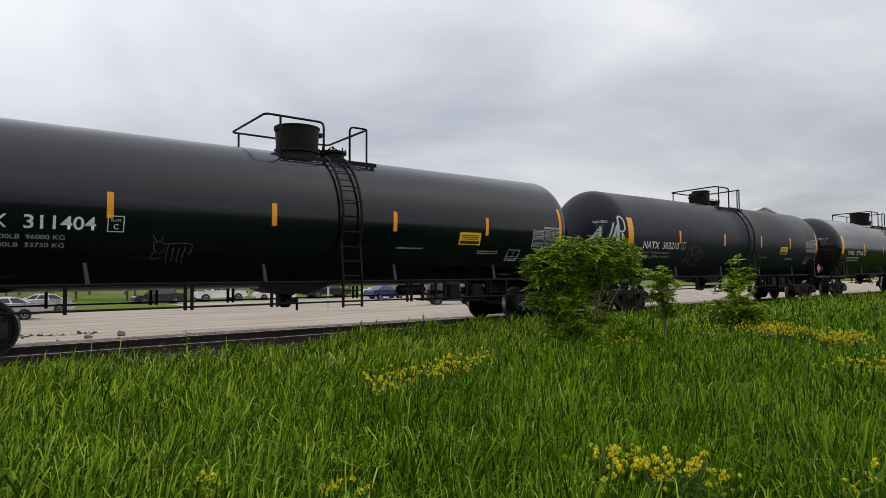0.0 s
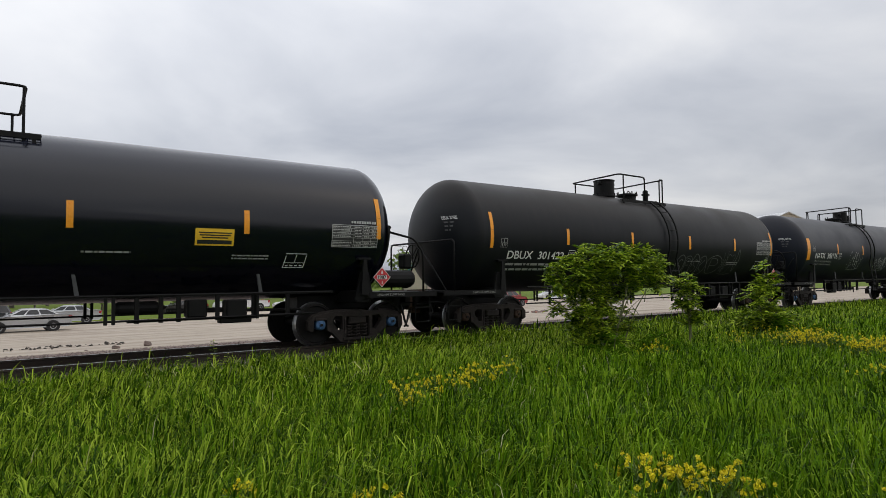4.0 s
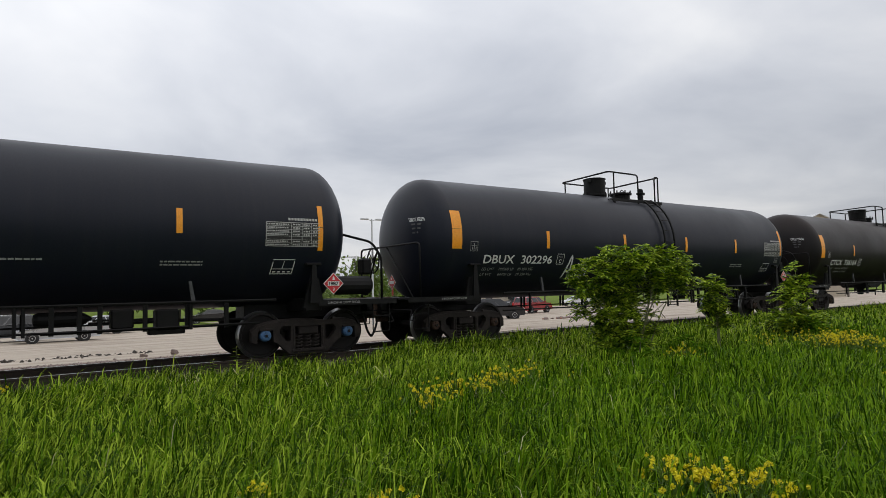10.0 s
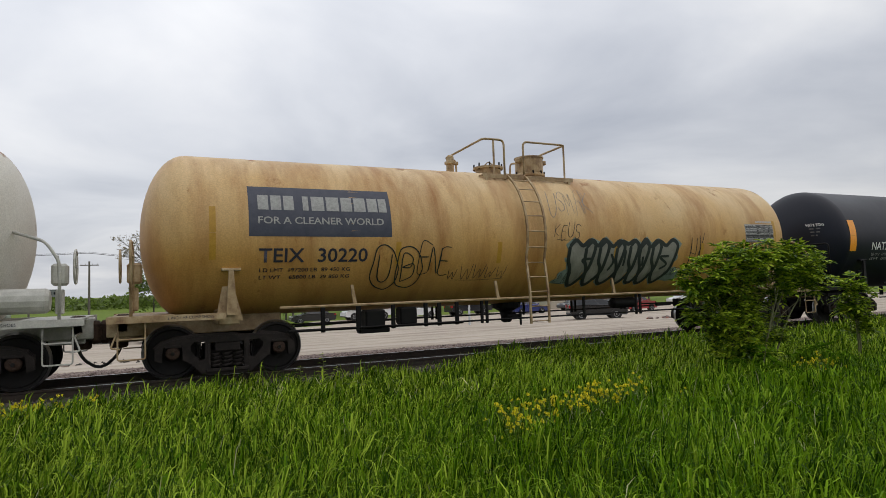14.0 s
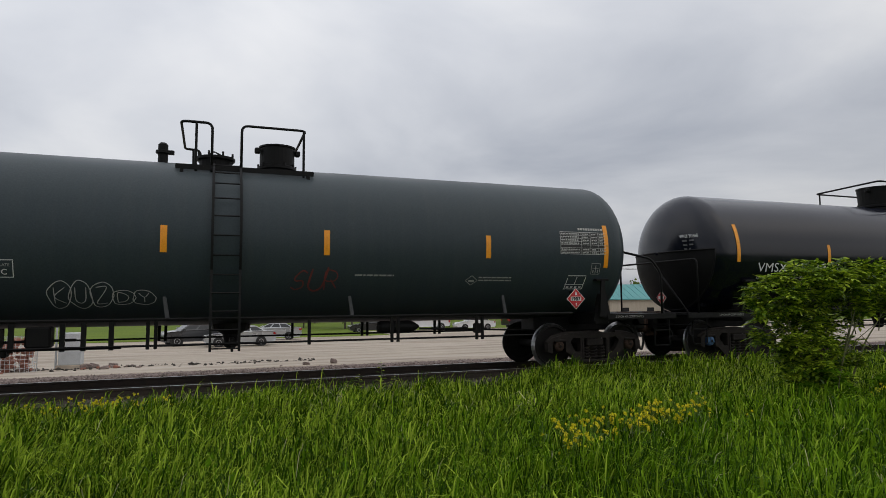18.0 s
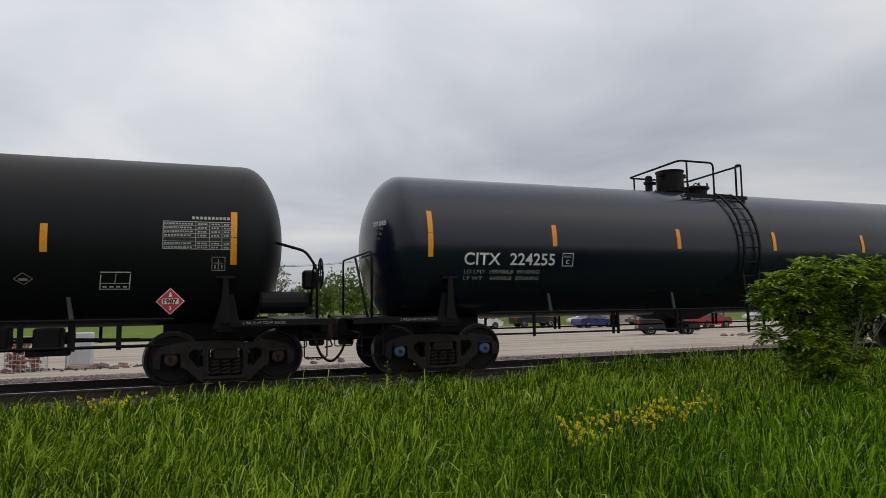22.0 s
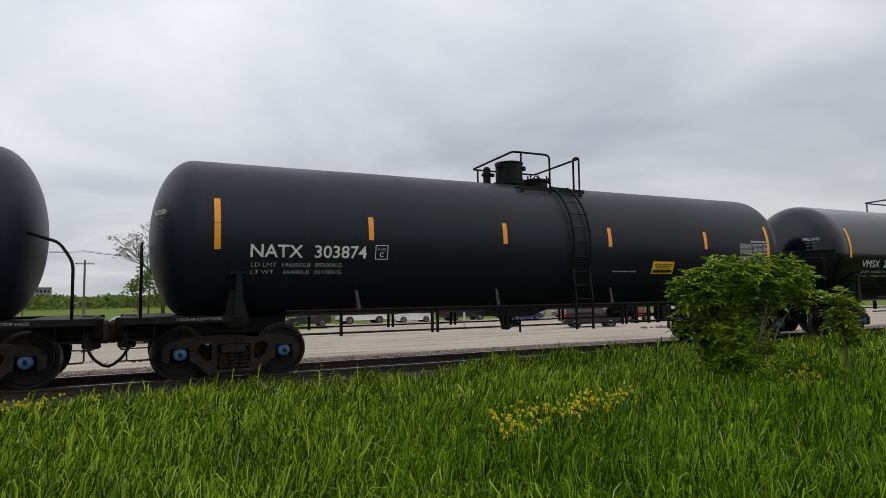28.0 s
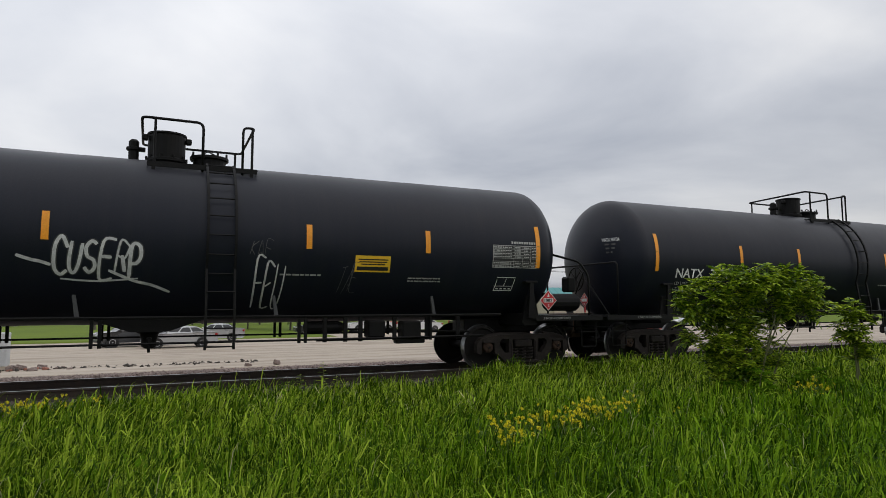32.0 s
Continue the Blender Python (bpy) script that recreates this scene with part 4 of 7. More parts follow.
def frame_lines(bm, x0, x1, z0, h, w=0.012, skew=0.0, slot=0):
    patch(bm, x0, x1, z0, w, 0.010, slot=slot)
    patch(bm, x0 + skew, x1 + skew, z0 + h, w, 0.010, slot=slot)
    patch(bm, x0, x0 + w, z0, h, 0.010, skew, slot=slot)
    patch(bm, x1 - w, x1, z0, h + w, 0.010, skew, slot=slot)


def plate_mark(car, x, z=2.04, s=0.26):
    bm = bmesh.new()
    frame_lines(bm, x, x + s, z, s, 0.014)
    p = part("plate_mark", bm, WHITE, car)
    lettering("PLATE", x + 0.05, z + s * 0.66, 0.045, s - 0.1, DIM, p)
    lettering("C", x + s * 0.36, z + s * 0.18, 0.09, s * 0.3, WHITE, p)


def test_table(car, x=5.72, z=2.13, mat=None):
    """Framed black panel of inspection dates, too small to read, under a short heading."""
    w, h, rows = 1.10, 0.46, 7
    bm = bmesh.new()
    patch(bm, x, x + w, z, h, 0.006, x_cut=1)
    p = part("inspection_table", bm, BLACKSIGN, car, "black panel with white ruled inspection table")
    bm = bmesh.new()
    frame_lines(bm, x, x + w, z, h, 0.012)
    for c in (0.46, 0.66, 0.84):
        patch(bm, x + w * c, x + w * c + 0.008, z, h, 0.010)
    rng = random.Random(int(x * 100))
    for r in range(rows):
        zz0 = z + h * r / rows
        if r:
            patch(bm, x, x + w, zz0, 0.007, 0.010)
        if r == 2:
            continue
        for c0, c1 in ((0.02, 0.42), (0.49, 0.63), (0.69, 0.81), (0.87, 0.97)):
            u = x + w * c0
            while u < x + w * c1 - 0.02:
                k = rng.uniform(0.02, 0.05)
                patch(bm, u, min(u + k, x + w * c1), zz0 + 0.022, 0.026, 0.0105)
                u += k + 0.012
    u = x + 0.45
    while u < x + w - 0.04:
        patch(bm, u, u + 0.045, z + h + 0.05, 0.05, 0.0105)
        u += 0.062
    tagged(part("table_ruling", bm, TABLEINK, p), kind="stuff")


def emblem(car, x, z, s=0.22):
    """Small framed stencil with a few strokes in it."""
    bm = bmesh.new()
    frame_lines(bm, x, x + s, z, s, 0.010)
    patch(bm, x + s * 0.46, x + s * 0.54, z + s * 0.1, s * 0.8, 0.010)
    patch(bm, x + s * 0.15, x + s * 0.85, z + s * 0.55, 0.010, 0.010)
    for k in (0.2, 0.7):
        patch(bm, x + s * k, x + s * (k + 0.1), z + s * 0.15, s * 0.3, 0.010)
    part("stencil_emblem", bm, DIM, car)


def diamond_mark(car, x, z, k=0.13):
    bm = bmesh.new()
    for a, b in (((-k, 0), (0, k * 0.8)), ((0, k * 0.8), (k, 0)), ((k, 0), (0, -k * 0.8)), ((0, -k * 0.8), (-k, 0))):
        stroke(bm, [a, b], 0.012, z, x)
    patch(bm, x - 0.06, x + 0.06, z - 0.03, 0.045, 0.010)
    part("diamond_mark", bm, DIM, car)


def sill_words(car, x, body, mat):
    """Stencilled words on the edge of the end platform."""
    me = text_mesh(body, 0.046 / 0.69, 0.001)
    v = np.zeros(len(me.vertices) * 3)
    me.vertices.foreach_get("co", v)
    v = v.reshape(-1, 3)
    u = (v[:, 0] - v[:, 0].min()) / (v[:, 0].max() - v[:, 0].min())
    out = np.stack([x - 0.36 + u * 0.72, np.full(len(u), -1.479), 0.930 + v[:, 1]], 1)
    me.vertices.foreach_set("co", out.ravel())
    me.update()
    tagged(put("sill_lettering", me, mat, car), kind="stuff")


def small_box(car, x, z=1.72, w=0.55, h=0.28, skew=0.0):
    bm = bmesh.new()
    frame_lines(bm, x, x + w, z, h, 0.016, skew)
    patch(bm, x + w * 0.5, x + w * 0.5 + 0.012, z + h * 0.35, h * 0.65, 0.010, skew)
    patch(bm, x, x + w, z + h * 0.35, 0.012, 0.010)
    for k in range(4):
        patch(bm, x + 0.05 + 0.1 * k, x + 0.11 + 0.1 * k, z + h * 0.12, 0.03, 0.0105)
    part("load_box", bm, WHITE, car)


def bars(car, x, z, w, h, lines=1, mat=None, seed=1, name="small_lettering"):
    """Rows of stencilled words too small to read."""
    rng = random.Random(seed)
    bm = bmesh.new()
    for r in range(lines):
        u, zr = x, z - r * h * 2.0
        while u < x + w:
            k = rng.uniform(1.2, 4.5) * h
            patch(bm, u, min(u + k, x + w), zr, h, 0.006)
            u += k + 0.6 * h
    part(name, bm, mat or DIM, car)


def placard(car, x, z=1.50, s=0.27, holder=True):
    """Red hazard diamond on a holder, with its flame mark and numbers."""
    y = min(on_tank(x, 0, z + s * 0.95)[1] - 0.03, -1.50)
    bm = bmesh.new()
    box(bm, (x, y + 0.11, z + 0.02), (0.05, 0.21, 0.30), 0.005)
    box(bm, (x, y + 0.012, z), (s * 1.3, 0.014, 0.05))
    part("placard_bracket", bm, STEEL, car)
    bm = bmesh.new()

    def diamond(k, off):
        v = [bm.verts.new(p) for p in ((x - k, y - off, z), (x, y - off, z - k), (x + k, y - off, z), (x, y - off, z + k))]
        return bm.faces.new(v)
    diamond(s * 1.08, 0.0).material_index = 1
    diamond(s, 0.004)
    q = diamond(s * 0.90, 0.006)
    q.material_index = 0
    for a, b, c, d, sl in ((-0.62, -0.22, 0.62, 0.22, 1),):
        v = [bm.verts.new((x + u * s, y - 0.009, z + w * s)) for u, w in ((a, b), (c, b), (c, d), (a, d))]
        bm.faces.new(v).material_index = sl
    v = [bm.verts.new((x + u * s, y - 0.009, z + w * s)) for u, w in ((-0.14, 0.36), (0.14, 0.36), (0.10, 0.56), (0.0, 0.76), (-0.09, 0.58))]
    bm.faces.new(v).material_index = 1
    p = part("placard", bm, [REDSIGN, WHITE], car, "red diamond hazard placard with white number panel")

    def flat_text(body, cx, cz, cap, width, mat):
        me = text_mesh(body, cap / 0.69, 0.06 * cap)
        v = np.zeros(len(me.vertices) * 3)
        me.vertices.foreach_get("co", v)
        v = v.reshape(-1, 3)
        u = (v[:, 0] - v[:, 0].min()) / (v[:, 0].max() - v[:, 0].min())
        out = np.stack([cx - width / 2 + u * width, np.full(len(u), y - 0.013), cz - cap / 2 + v[:, 1]], 1)
        me.vertices.foreach_set("co", out.ravel())
        me.update()
        put("placard_number", me, mat, p)
    flat_text("1987", x, z, s * 0.34, s * 1.05, BLACKSIGN)
    flat_text("3", x, z - s * 0.56, s * 0.26, s * 0.16, WHITE)


def end_placard(car, s=0.17):
    """Hazard diamond facing out from the left end of the car."""
    bm = bmesh.new()
    x, y, z = -8.50, -0.24, 1.36
    for k, off, slot in ((1.08, 0.0, 1), (1.0, 0.004, 0)):
        bm.faces.new([bm.verts.new((x - off, y + a * s * k, z + b * s * k)) for a, b in ((-1, 0), (0, -1), (1, 0), (0, 1))]).material_index = slot
    for lo, hi, w in ((-0.22, 0.22, 0.62), (0.36, 0.66, 0.12), (-0.68, -0.45, 0.09)):
        bm.faces.new([bm.verts.new((x - 0.009, y + a * s, z + b * s)) for a, b in ((-w, lo), (w, lo), (w, hi), (-w, hi))]).material_index = 1
    box(bm, (x + 0.012, y, z - 0.16), (0.02, 0.05, 0.30))
    part("placard", bm, [REDSIGN, WHITE], car, "red diamond hazard placard with white number panel")


def emergency_label(car, x, z=1.74, w=0.72, h=0.27):
    bm = bmesh.new()
    patch(bm, x, x + w, z, h, 0.005)
    p = part("emergency_label", bm, YELLOWSIGN, car, "yellow emergency contact label")
    bm = bmesh.new()
    patch(bm, x + 0.04, x + w - 0.04, z + 0.03, 0.075, 0.008)
    for k, (a, b) in enumerate(((0.12, 0.6), (0.08, 0.64), (0.06, 0.66))):
        patch(bm, x + a, x + min(b, w - 0.04), z + 0.135 + 0.045 * k, 0.022, 0.008)
    tagged(part("label_print", bm, BLACKSIGN, p), kind="stuff")


GLYPHS = {
    "A": "00-49-90 23-73", "B": "00-09-78-65-05 05-86-82-00", "C": "97-59-17-12-50-92", "D": "00-09-68-95-61-00", "E": "99-09-00-90 05-75",
    "F": "00-09-99 05-75", "G": "97-59-17-12-50-92-94-54", "H": "00-09 90-99 05-95", "I": "50-59", "J": "89-82-50-12", "K": "00-09 99-04-90",
    "L": "09-00-90", "M": "00-19-54-89-90", "N": "00-09-90-99", "O": "50-13-16-59-86-83-50", "P": "00-09-79-96-64-04", "R": "00-09-79-97-65-05 45-90",
    "S": "98-59-17-25-74-82-40-02", "T": "09-99 59-50", "U": "09-02-40-82-99", "V": "09-50-99", "W": "09-20-56-70-99", "X": "00-99 09-90",
    "Y": "09-55-99 55-50", "Z": "09-99-00-90", "2": "07-49-87-75-00-90", "0": "50-13-16-59-86-83-50", "8": "55-18-59-88-55-12-50-82-55", " ": ""}


def glyph(ch):
    return [[(int(p[0]) / 9, int(p[1]) / 9) for p in run.split("-")] for run in GLYPHS[ch].split()]


def tag_word(car, word, x, z, w, h, mat, thick, seed):
    """A sprayed word, letter by letter, leaning and uneven."""
    rng = random.Random(seed)
    bm = bmesh.new()
    n = len(word)
    mist = bmesh.new() if mat is SPRAY and thick > 0.045 else None
    for k, ch in enumerate(word):
        s, lift, lean = rng.uniform(0.8, 1.22), rng.uniform(-0.13, 0.13) * h, rng.uniform(0.02, 0.26) * h
        for run in glyph(ch):
            pts = [((k + 0.08 + 0.80 * px * s) * w / n + lean * py, (py * s) * h + lift + rng.uniform(-0.07, 0.07) * h) for px, py in run]
            t = thick * 0.8 * rng.uniform(0.6, 1.2)
            stroke(bm, pts, t, z, x)
            if mist:
                stroke(mist, pts, t * 1.7, z, x, off=0.006)
    if mist:
        part("overspray", mist, OVERSPRAY, car)
    if n > 3 and rng.random() < 0.6:
        stroke(bm, [(0.1 * w, -0.08 * h), (0.5 * w, -0.14 * h), (0.95 * w, -0.04 * h)], thick * 0.5, z, x)
    part("graffiti", bm, mat, car)


def flat_tag(car, word, x, y, z, w, h, mat):
    """A sprayed word on the side of the air reservoir."""
    bm = bmesh.new()
    for k, ch in enumerate(word):
        for run in glyph(ch):
            tube(bm, [(x + (k + 0.1 + 0.75 * px) * w / len(word), y, z + py * h) for px, py in run], 0.022, 4)
    part("graffiti", bm, mat, car)


def blob(cx, cz, rx, rz, rng, n=11):
    ph = rng.uniform(0, 6.28)
    return [(cx + rx * math.cos(a) * (1 + 0.12 * math.sin(3 * a + ph)), cz + rz * math.sin(a) * (1 + 0.10 * math.sin(2 * a + ph))) for a in (2 * math.pi * k / n for k in range(n + 1))]


def bubble_word(car, word, x, z, w, h, mat, thick, seed, fill=None):
    """Rounded outline letters, each a closed swollen shape with an inner stroke."""
    rng = random.Random(seed)
    n = len(word)
    if fill:
        bm = bmesh.new()
        for k in range(n):
            cx, cz = (k + 0.5) * w / n, h * 0.5
            pts = blob(cx, cz, w / n * 0.60, h * 0.50, rng, 16)[:-1]
            rings = [[bm.verts.new(on_tank(x + cx + (a - cx) * q, cz + (b - cz) * q, z, 0.007 + 0.0006 * k)) for a, b in pts] for q in (0.05, 0.35, 0.7, 1.0)]
            for ra, rb in zip(rings, rings[1:]):
                for j in range(len(ra)):
                    bm.faces.new((ra[j], ra[(j + 1) % len(ra)], rb[(j + 1) % len(ra)], rb[j]))
            bm.faces.new(rings[0])
        part("graffiti_fill", bm, fill, car)
    bm = bmesh.new()
    for k, ch in enumerate(word):
        stroke(bm, blob((k + 0.5) * w / n, h * 0.5, w / n * 0.56, h * 0.47, rng), thick * 0.8, z, x, off=0.014)
        for run in glyph(ch):
            pts = [((k + 0.24 + 0.52 * px) * w / n, h * (0.22 + 0.56 * py)) for px, py in run]
            stroke(bm, pts, thick * 0.8, z, x, off=0.014)
    part("graffiti", bm, mat, car)


def ringed(bm, x, z, pts, off):
    """Fills a closed outline on the shell with rings drawn in towards its middle."""
    cx, cz = sum(p[0] for p in pts) / len(pts), sum(p[1] for p in pts) / len(pts)
    rings = [[bm.verts.new(on_tank(x + cx + (a - cx) * q, cz + (b - cz) * q, z, off)) for a, b in pts] for q in (0.04, 0.3, 0.55, 0.8, 1.0)]
    for ra, rb in zip(rings, rings[1:]):
        for j in range(len(ra)):
            bm.faces.new((ra[j], ra[(j + 1) % len(ra)], rb[(j + 1) % len(ra)], rb[j]))
    bm.faces.new(rings[0])


def mural(car, x, z, w, h, thick, seed):
    """A row of swollen overlapping letters with drip-shaped feet, dark outlines and a pale halo."""
    rng = random.Random(seed)
    lobes = []
    for k, (c, half) in enumerate(((0.08, 0.10), (0.22, 0.09), (0.36, 0.10), (0.51, 0.09), (0.63, 0.08), (0.74, 0.09), (0.89, 0.11))):
        j = [rng.uniform(-0.03, 0.03) for _ in range(12)]
        shape = [(-1.0, 0.86 + j[0]), (-0.55, 0.97 + j[1]), (0.0, 0.90 + j[2]), (0.5, 1.0 + j[3]), (1.0, 0.90 + j[4]), (0.92, 0.60), (0.80, 0.34 + j[5]), (0.35, 0.08 + j[6]), (-0.05, 0.0 + j[7]), (-0.40, 0.12 + j[8]), (-0.62, 0.40), (-0.95, 0.58 + j[9])]
        lobes.append([(w * (c + half * 1.15 * (u + 0.25 * (v - 0.5))), h * v) for u, v in shape])
    bm = bmesh.new()
    for k, lp in enumerate(lobes):
        mx, mz = sum(p[0] for p in lp) / 12, sum(p[1] for p in lp) / 12
        ringed(bm, x, z, [(mx + (a - mx) * 1.32, mz + (b - mz) * 1.14) for a, b in lp], 0.005 + 0.0003 * k)
    for k, (c, half) in enumerate(((-0.03, 0.10), (1.02, 0.10))):
        ringed(bm, x, z, [(w * (c + half * u), h * (0.22 + 0.20 * v)) for u, v in ((-1, -0.8), (0, -1), (1, -0.9), (0.9, 0.3), (0.2, 1.0), (-0.5, 0.5))], 0.0046 + 0.0003 * k)
    part("graffiti_halo", bm, MINT, car)
    bm = bmesh.new()
    for k, lp in enumerate(lobes):
        ringed(bm, x, z, lp, 0.0085 + 0.0006 * k)
    part("graffiti_fill", bm, MURALFILL, car)
    bm = bmesh.new()
    for lp in lobes:
        stroke(bm, lp + lp[:1], thick, z, x, off=0.0145)
    for c, run in ((0.08, ((0.10, 0.62), (0.02, 0.60), (0.06, 0.50))), (0.36, ((0.0, 0.72), (0.035, 0.55), (0.0, 0.35))), (0.51, ((-0.01, 0.80), (-0.01, 0.45))), (0.68, ((0.0, 0.66), (0.01, 0.45))),
                   (0.89, ((0.06, 0.66), (-0.03, 0.64), (0.05, 0.48), (-0.01, 0.36)))):
        stroke(bm, [(w * (c + u), h * v) for u, v in run], thick * 0.7, z, x, off=0.0145)
    part("graffiti_outline", bm, SPRAYDARK, car)
    tag_word(car, "LP RS", x - 0.10 * w, z + 0.05 * h, w * 0.12, h * 0.2, SPRAYDARK, 0.025, 5)
    tag_word(car, "LIVE", x + 0.95 * w, z + 0.16 * h, w * 0.11, h * 0.14, SPRAYDARK, 0.02, 6)


def flower_doodle(car, x, z, w, h, mat, thick, seed):
    rng = random.Random(seed)
    bm = bmesh.new()
    stroke(bm, blob(w * 0.62, h * 0.30, w * 0.22, h * 0.30, rng), thick, z, x)
    stroke(bm, blob(w * 0.82, h * 0.55, w * 0.20, h * 0.26, rng), thick, z, x)
    stroke(bm, blob(w * 0.58, h * 0.78, w * 0.24, h * 0.22, rng), thick, z, x)
    stroke(bm, blob(w * 0.32, h * 0.62, w * 0.14, h * 0.34, rng), thick, z, x)
    stroke(bm, [(0.0, 0.05 * h), (0.16 * w, 0.30 * h), (0.28 * w, 0.34 * h), (0.05 * w, 0.12 * h)], thick, z, x)
    part("graffiti", bm, mat, car)


def beast_doodle(car, x, z, w, h, mat, thick):
    bm = bmesh.new()
    for run in ([(0.05, 0.72), (0.2, 0.80), (0.35, 0.70), (0.6, 0.74), (0.98, 0.72), (1.0, 0.5), (0.95, 0.35)], [(0.42, 0.68), (0.40, 0.3), (0.44, 0.0)], [(0.55, 0.6), (0.54, 0.1)], [(0.85, 0.65), (0.80, 0.2), (0.84, 0.02)],
                [(0.70, 0.6), (0.68, 0.25), (0.70, 0.05)], [(0.05, 0.72), (0.12, 0.45), (0.28, 0.42), (0.35, 0.62)], [(0.12, 0.8), (0.02, 0.98)], [(0.24, 0.8), (0.26, 1.0)], [(0.1, 0.42), (0.02, 0.2), (0.3, 0.25)]):
        stroke(bm, [(a * w, b * h) for a, b in run], thick, z, x)
    part("graffiti", bm, mat, car)


def decorate(car, kind, word, x, z, w, h, mat, thick, seed):
    if kind == "tag":
        tag_word(car, word, x, z, w, h, mat, thick, seed)
    elif kind == "bubble":
        bubble_word(car, word, x, z, w, h, mat, thick, seed)
    elif kind == "mural":
        mural(car, x + 0.15, z, w * 0.92, h, thick * 1.5, seed)
    elif kind == "flower":
        flower_doodle(car, x, z, w, h, mat, thick, seed)
    elif kind == "beast":
        beast_doodle(car, x, z, w, h, mat, thick)
    elif kind == "line":
        bm = bmesh.new()
        stroke(bm, [(0, h), (w * 0.4, h * 0.55), (w * 0.7, h * 0.35), (w, 0)], thick, z, x)
        part("graffiti", bm, mat, car)
    elif kind == "blackbox":
        bm = bmesh.new()
        patch(bm, x, x + w, z, h, 0.004)
        p = part("load_box", bm, BLACKSIGN, car)
        bm = bmesh.new()
        frame_lines(bm, x + 0.03, x + w - 0.03, z + 0.03, h - 0.06, 0.012)
        patch(bm, x + 0.03, x + w - 0.03, z + h * 0.4, 0.01, 0.010)
        part("box_lines", bm, DIM, p)
    elif kind == "pink":
        bm = bmesh.new()
        patch(bm, x, x + w, z, h, 0.005)
        p = part("notice", bm, PINKSIGN, car, "faded pink notice")
        for k in range(3):
            bm = bmesh.new()
            patch(bm, x + 0.05, x + w - 0.05, z + 0.04 + 0.065 * k, 0.03, 0.008)
            part("print_line", bm, BLACKSIGN, p)
    elif kind == "label":
        emergency_label(car, x, z, w, h)
    elif kind == "sign":
        bm = bmesh.new()
        patch(bm, x, x + w, z, h, 0.004)
        p = part("sign_panel", bm, NAVYSIGN, car, "dark blue advertising panel with pale lettering")
        for a, b in ((0.06, 0.13), (0.145, 0.215), (0.23, 0.30), (0.36, 0.40), (0.42, 0.51), (0.525, 0.615), (0.63, 0.71), (0.725, 0.81), (0.825, 0.90), (0.91, 0.97)):
            bm = bmesh.new()
            patch(bm, x + w * a, x + w * b, z + h * 0.50, h * 0.30, 0.010)
            part("emblem_bar", bm, DIM, p)
        lettering("FOR A CLEANER WORLD", x + w * 0.06, z + h * 0.24, h * 0.13, w * 0.88, DIM, p, "slogan")


def build_car(index, spec):
    paint = spec["paint"]
    car = thing("tank_car", spec["label"], "tank car", "tank cars of the train")
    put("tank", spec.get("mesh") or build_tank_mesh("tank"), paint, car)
    gear = spec.get("gear_mat", STEEL)
    top_gear(car, spec.get("top", "A"), gear, spec.get("extra", ("vent",)))
    left = spec.get("top", "A") in "BC" and index != 10
    underframe(car, gear, left)
    brake_rigging(car, -1 if left else 1)
    brake_wheel(car, -1 if left else 1, gear)
    if spec.get("top", "A") in "VW":
        head_shield(car, -1, STEEL)
        head_shield(car, 1, STEEL)
    for x in (-6.93, 6.93):
        build_truck(car, x, spec.get("blue", False))
    return car

# ---- the train ----
CARS = {}
CARS[-1] = dict(mark="NATX 303210", label="black tank car with white spray-painted tags", paint=BLACK, top="A", extra=("vent",), blue=False, shift=0.04,
    strips=(-7.4, -4.6, -1.5, 1.5, 4.2, 7), text=(-6.72, 2.0, 0.23, 2.12), lines=('LD LMT  197500 LB  89600 KG', 'LT WT    65500 LB  29700 KG'),
    tags=[("tag", "AJAR", -8.62, 2.0, 1.05, 0.95, SPRAY, 0.1),
          ("flower", "", -4.18, 1.45, 1.26, 0.76, SPRAYGREY, 0.03),
          ("tag", "AFAR", 0.64, 1.23, 1.27, 0.61, SPRAYGREY, 0.04)])
CARS[0] = dict(mark="VMSX 311404", label="glossy black tank car with a small animal doodle", paint=GLOSS, top="V", extra=(), blue=True, shift=0.01,
    strips=(-7.36, -4.45, -1.52, 1.38, 4.22, 7.04), strip_z=(2.40, 2.59), text=(-6.72, 1.97, 0.215, 2.12), lines=('LD LMT  211600LB  96000 KG', 'LT WT    74400LB  33750 KG'),
    tags=[("beast", "", -3.71, 1.41, 0.70, 0.61, SPRAYGREY, 0.016)])
CARS[1] = dict(mark="NATX 303176", label="black tank car with thin white scrawls", paint=BLACK, top="C", extra=(), blue=True, shift=-0.01,
    strips=(-7.41, -4.6, -1.76, 1.5, 4.16, 7.01), strip_z=(2.44, 2.39), text=(-6.79, 2.02, 0.225, 2.20), lines=('LD LMT  197300 LB  89500 KG', 'LT WT    65700 LB  29800 KG'),
    tags=[("tag", "JOYSUMES", -0.27, 1.55, 1.84, 0.65, SPRAY, 0.025),
          ("tag", "GANGSTARS", 2.26, 1.44, 2.24, 0.84, SPRAY, 0.03),
          ("tag", "PLANE", 4.84, 1.54, 1.01, 0.65, SPRAYGREY, 0.02),
          ("tag", "SPORY", -3.34, 1.61, 1.53, 0.68, SPRAY, 0.02)])
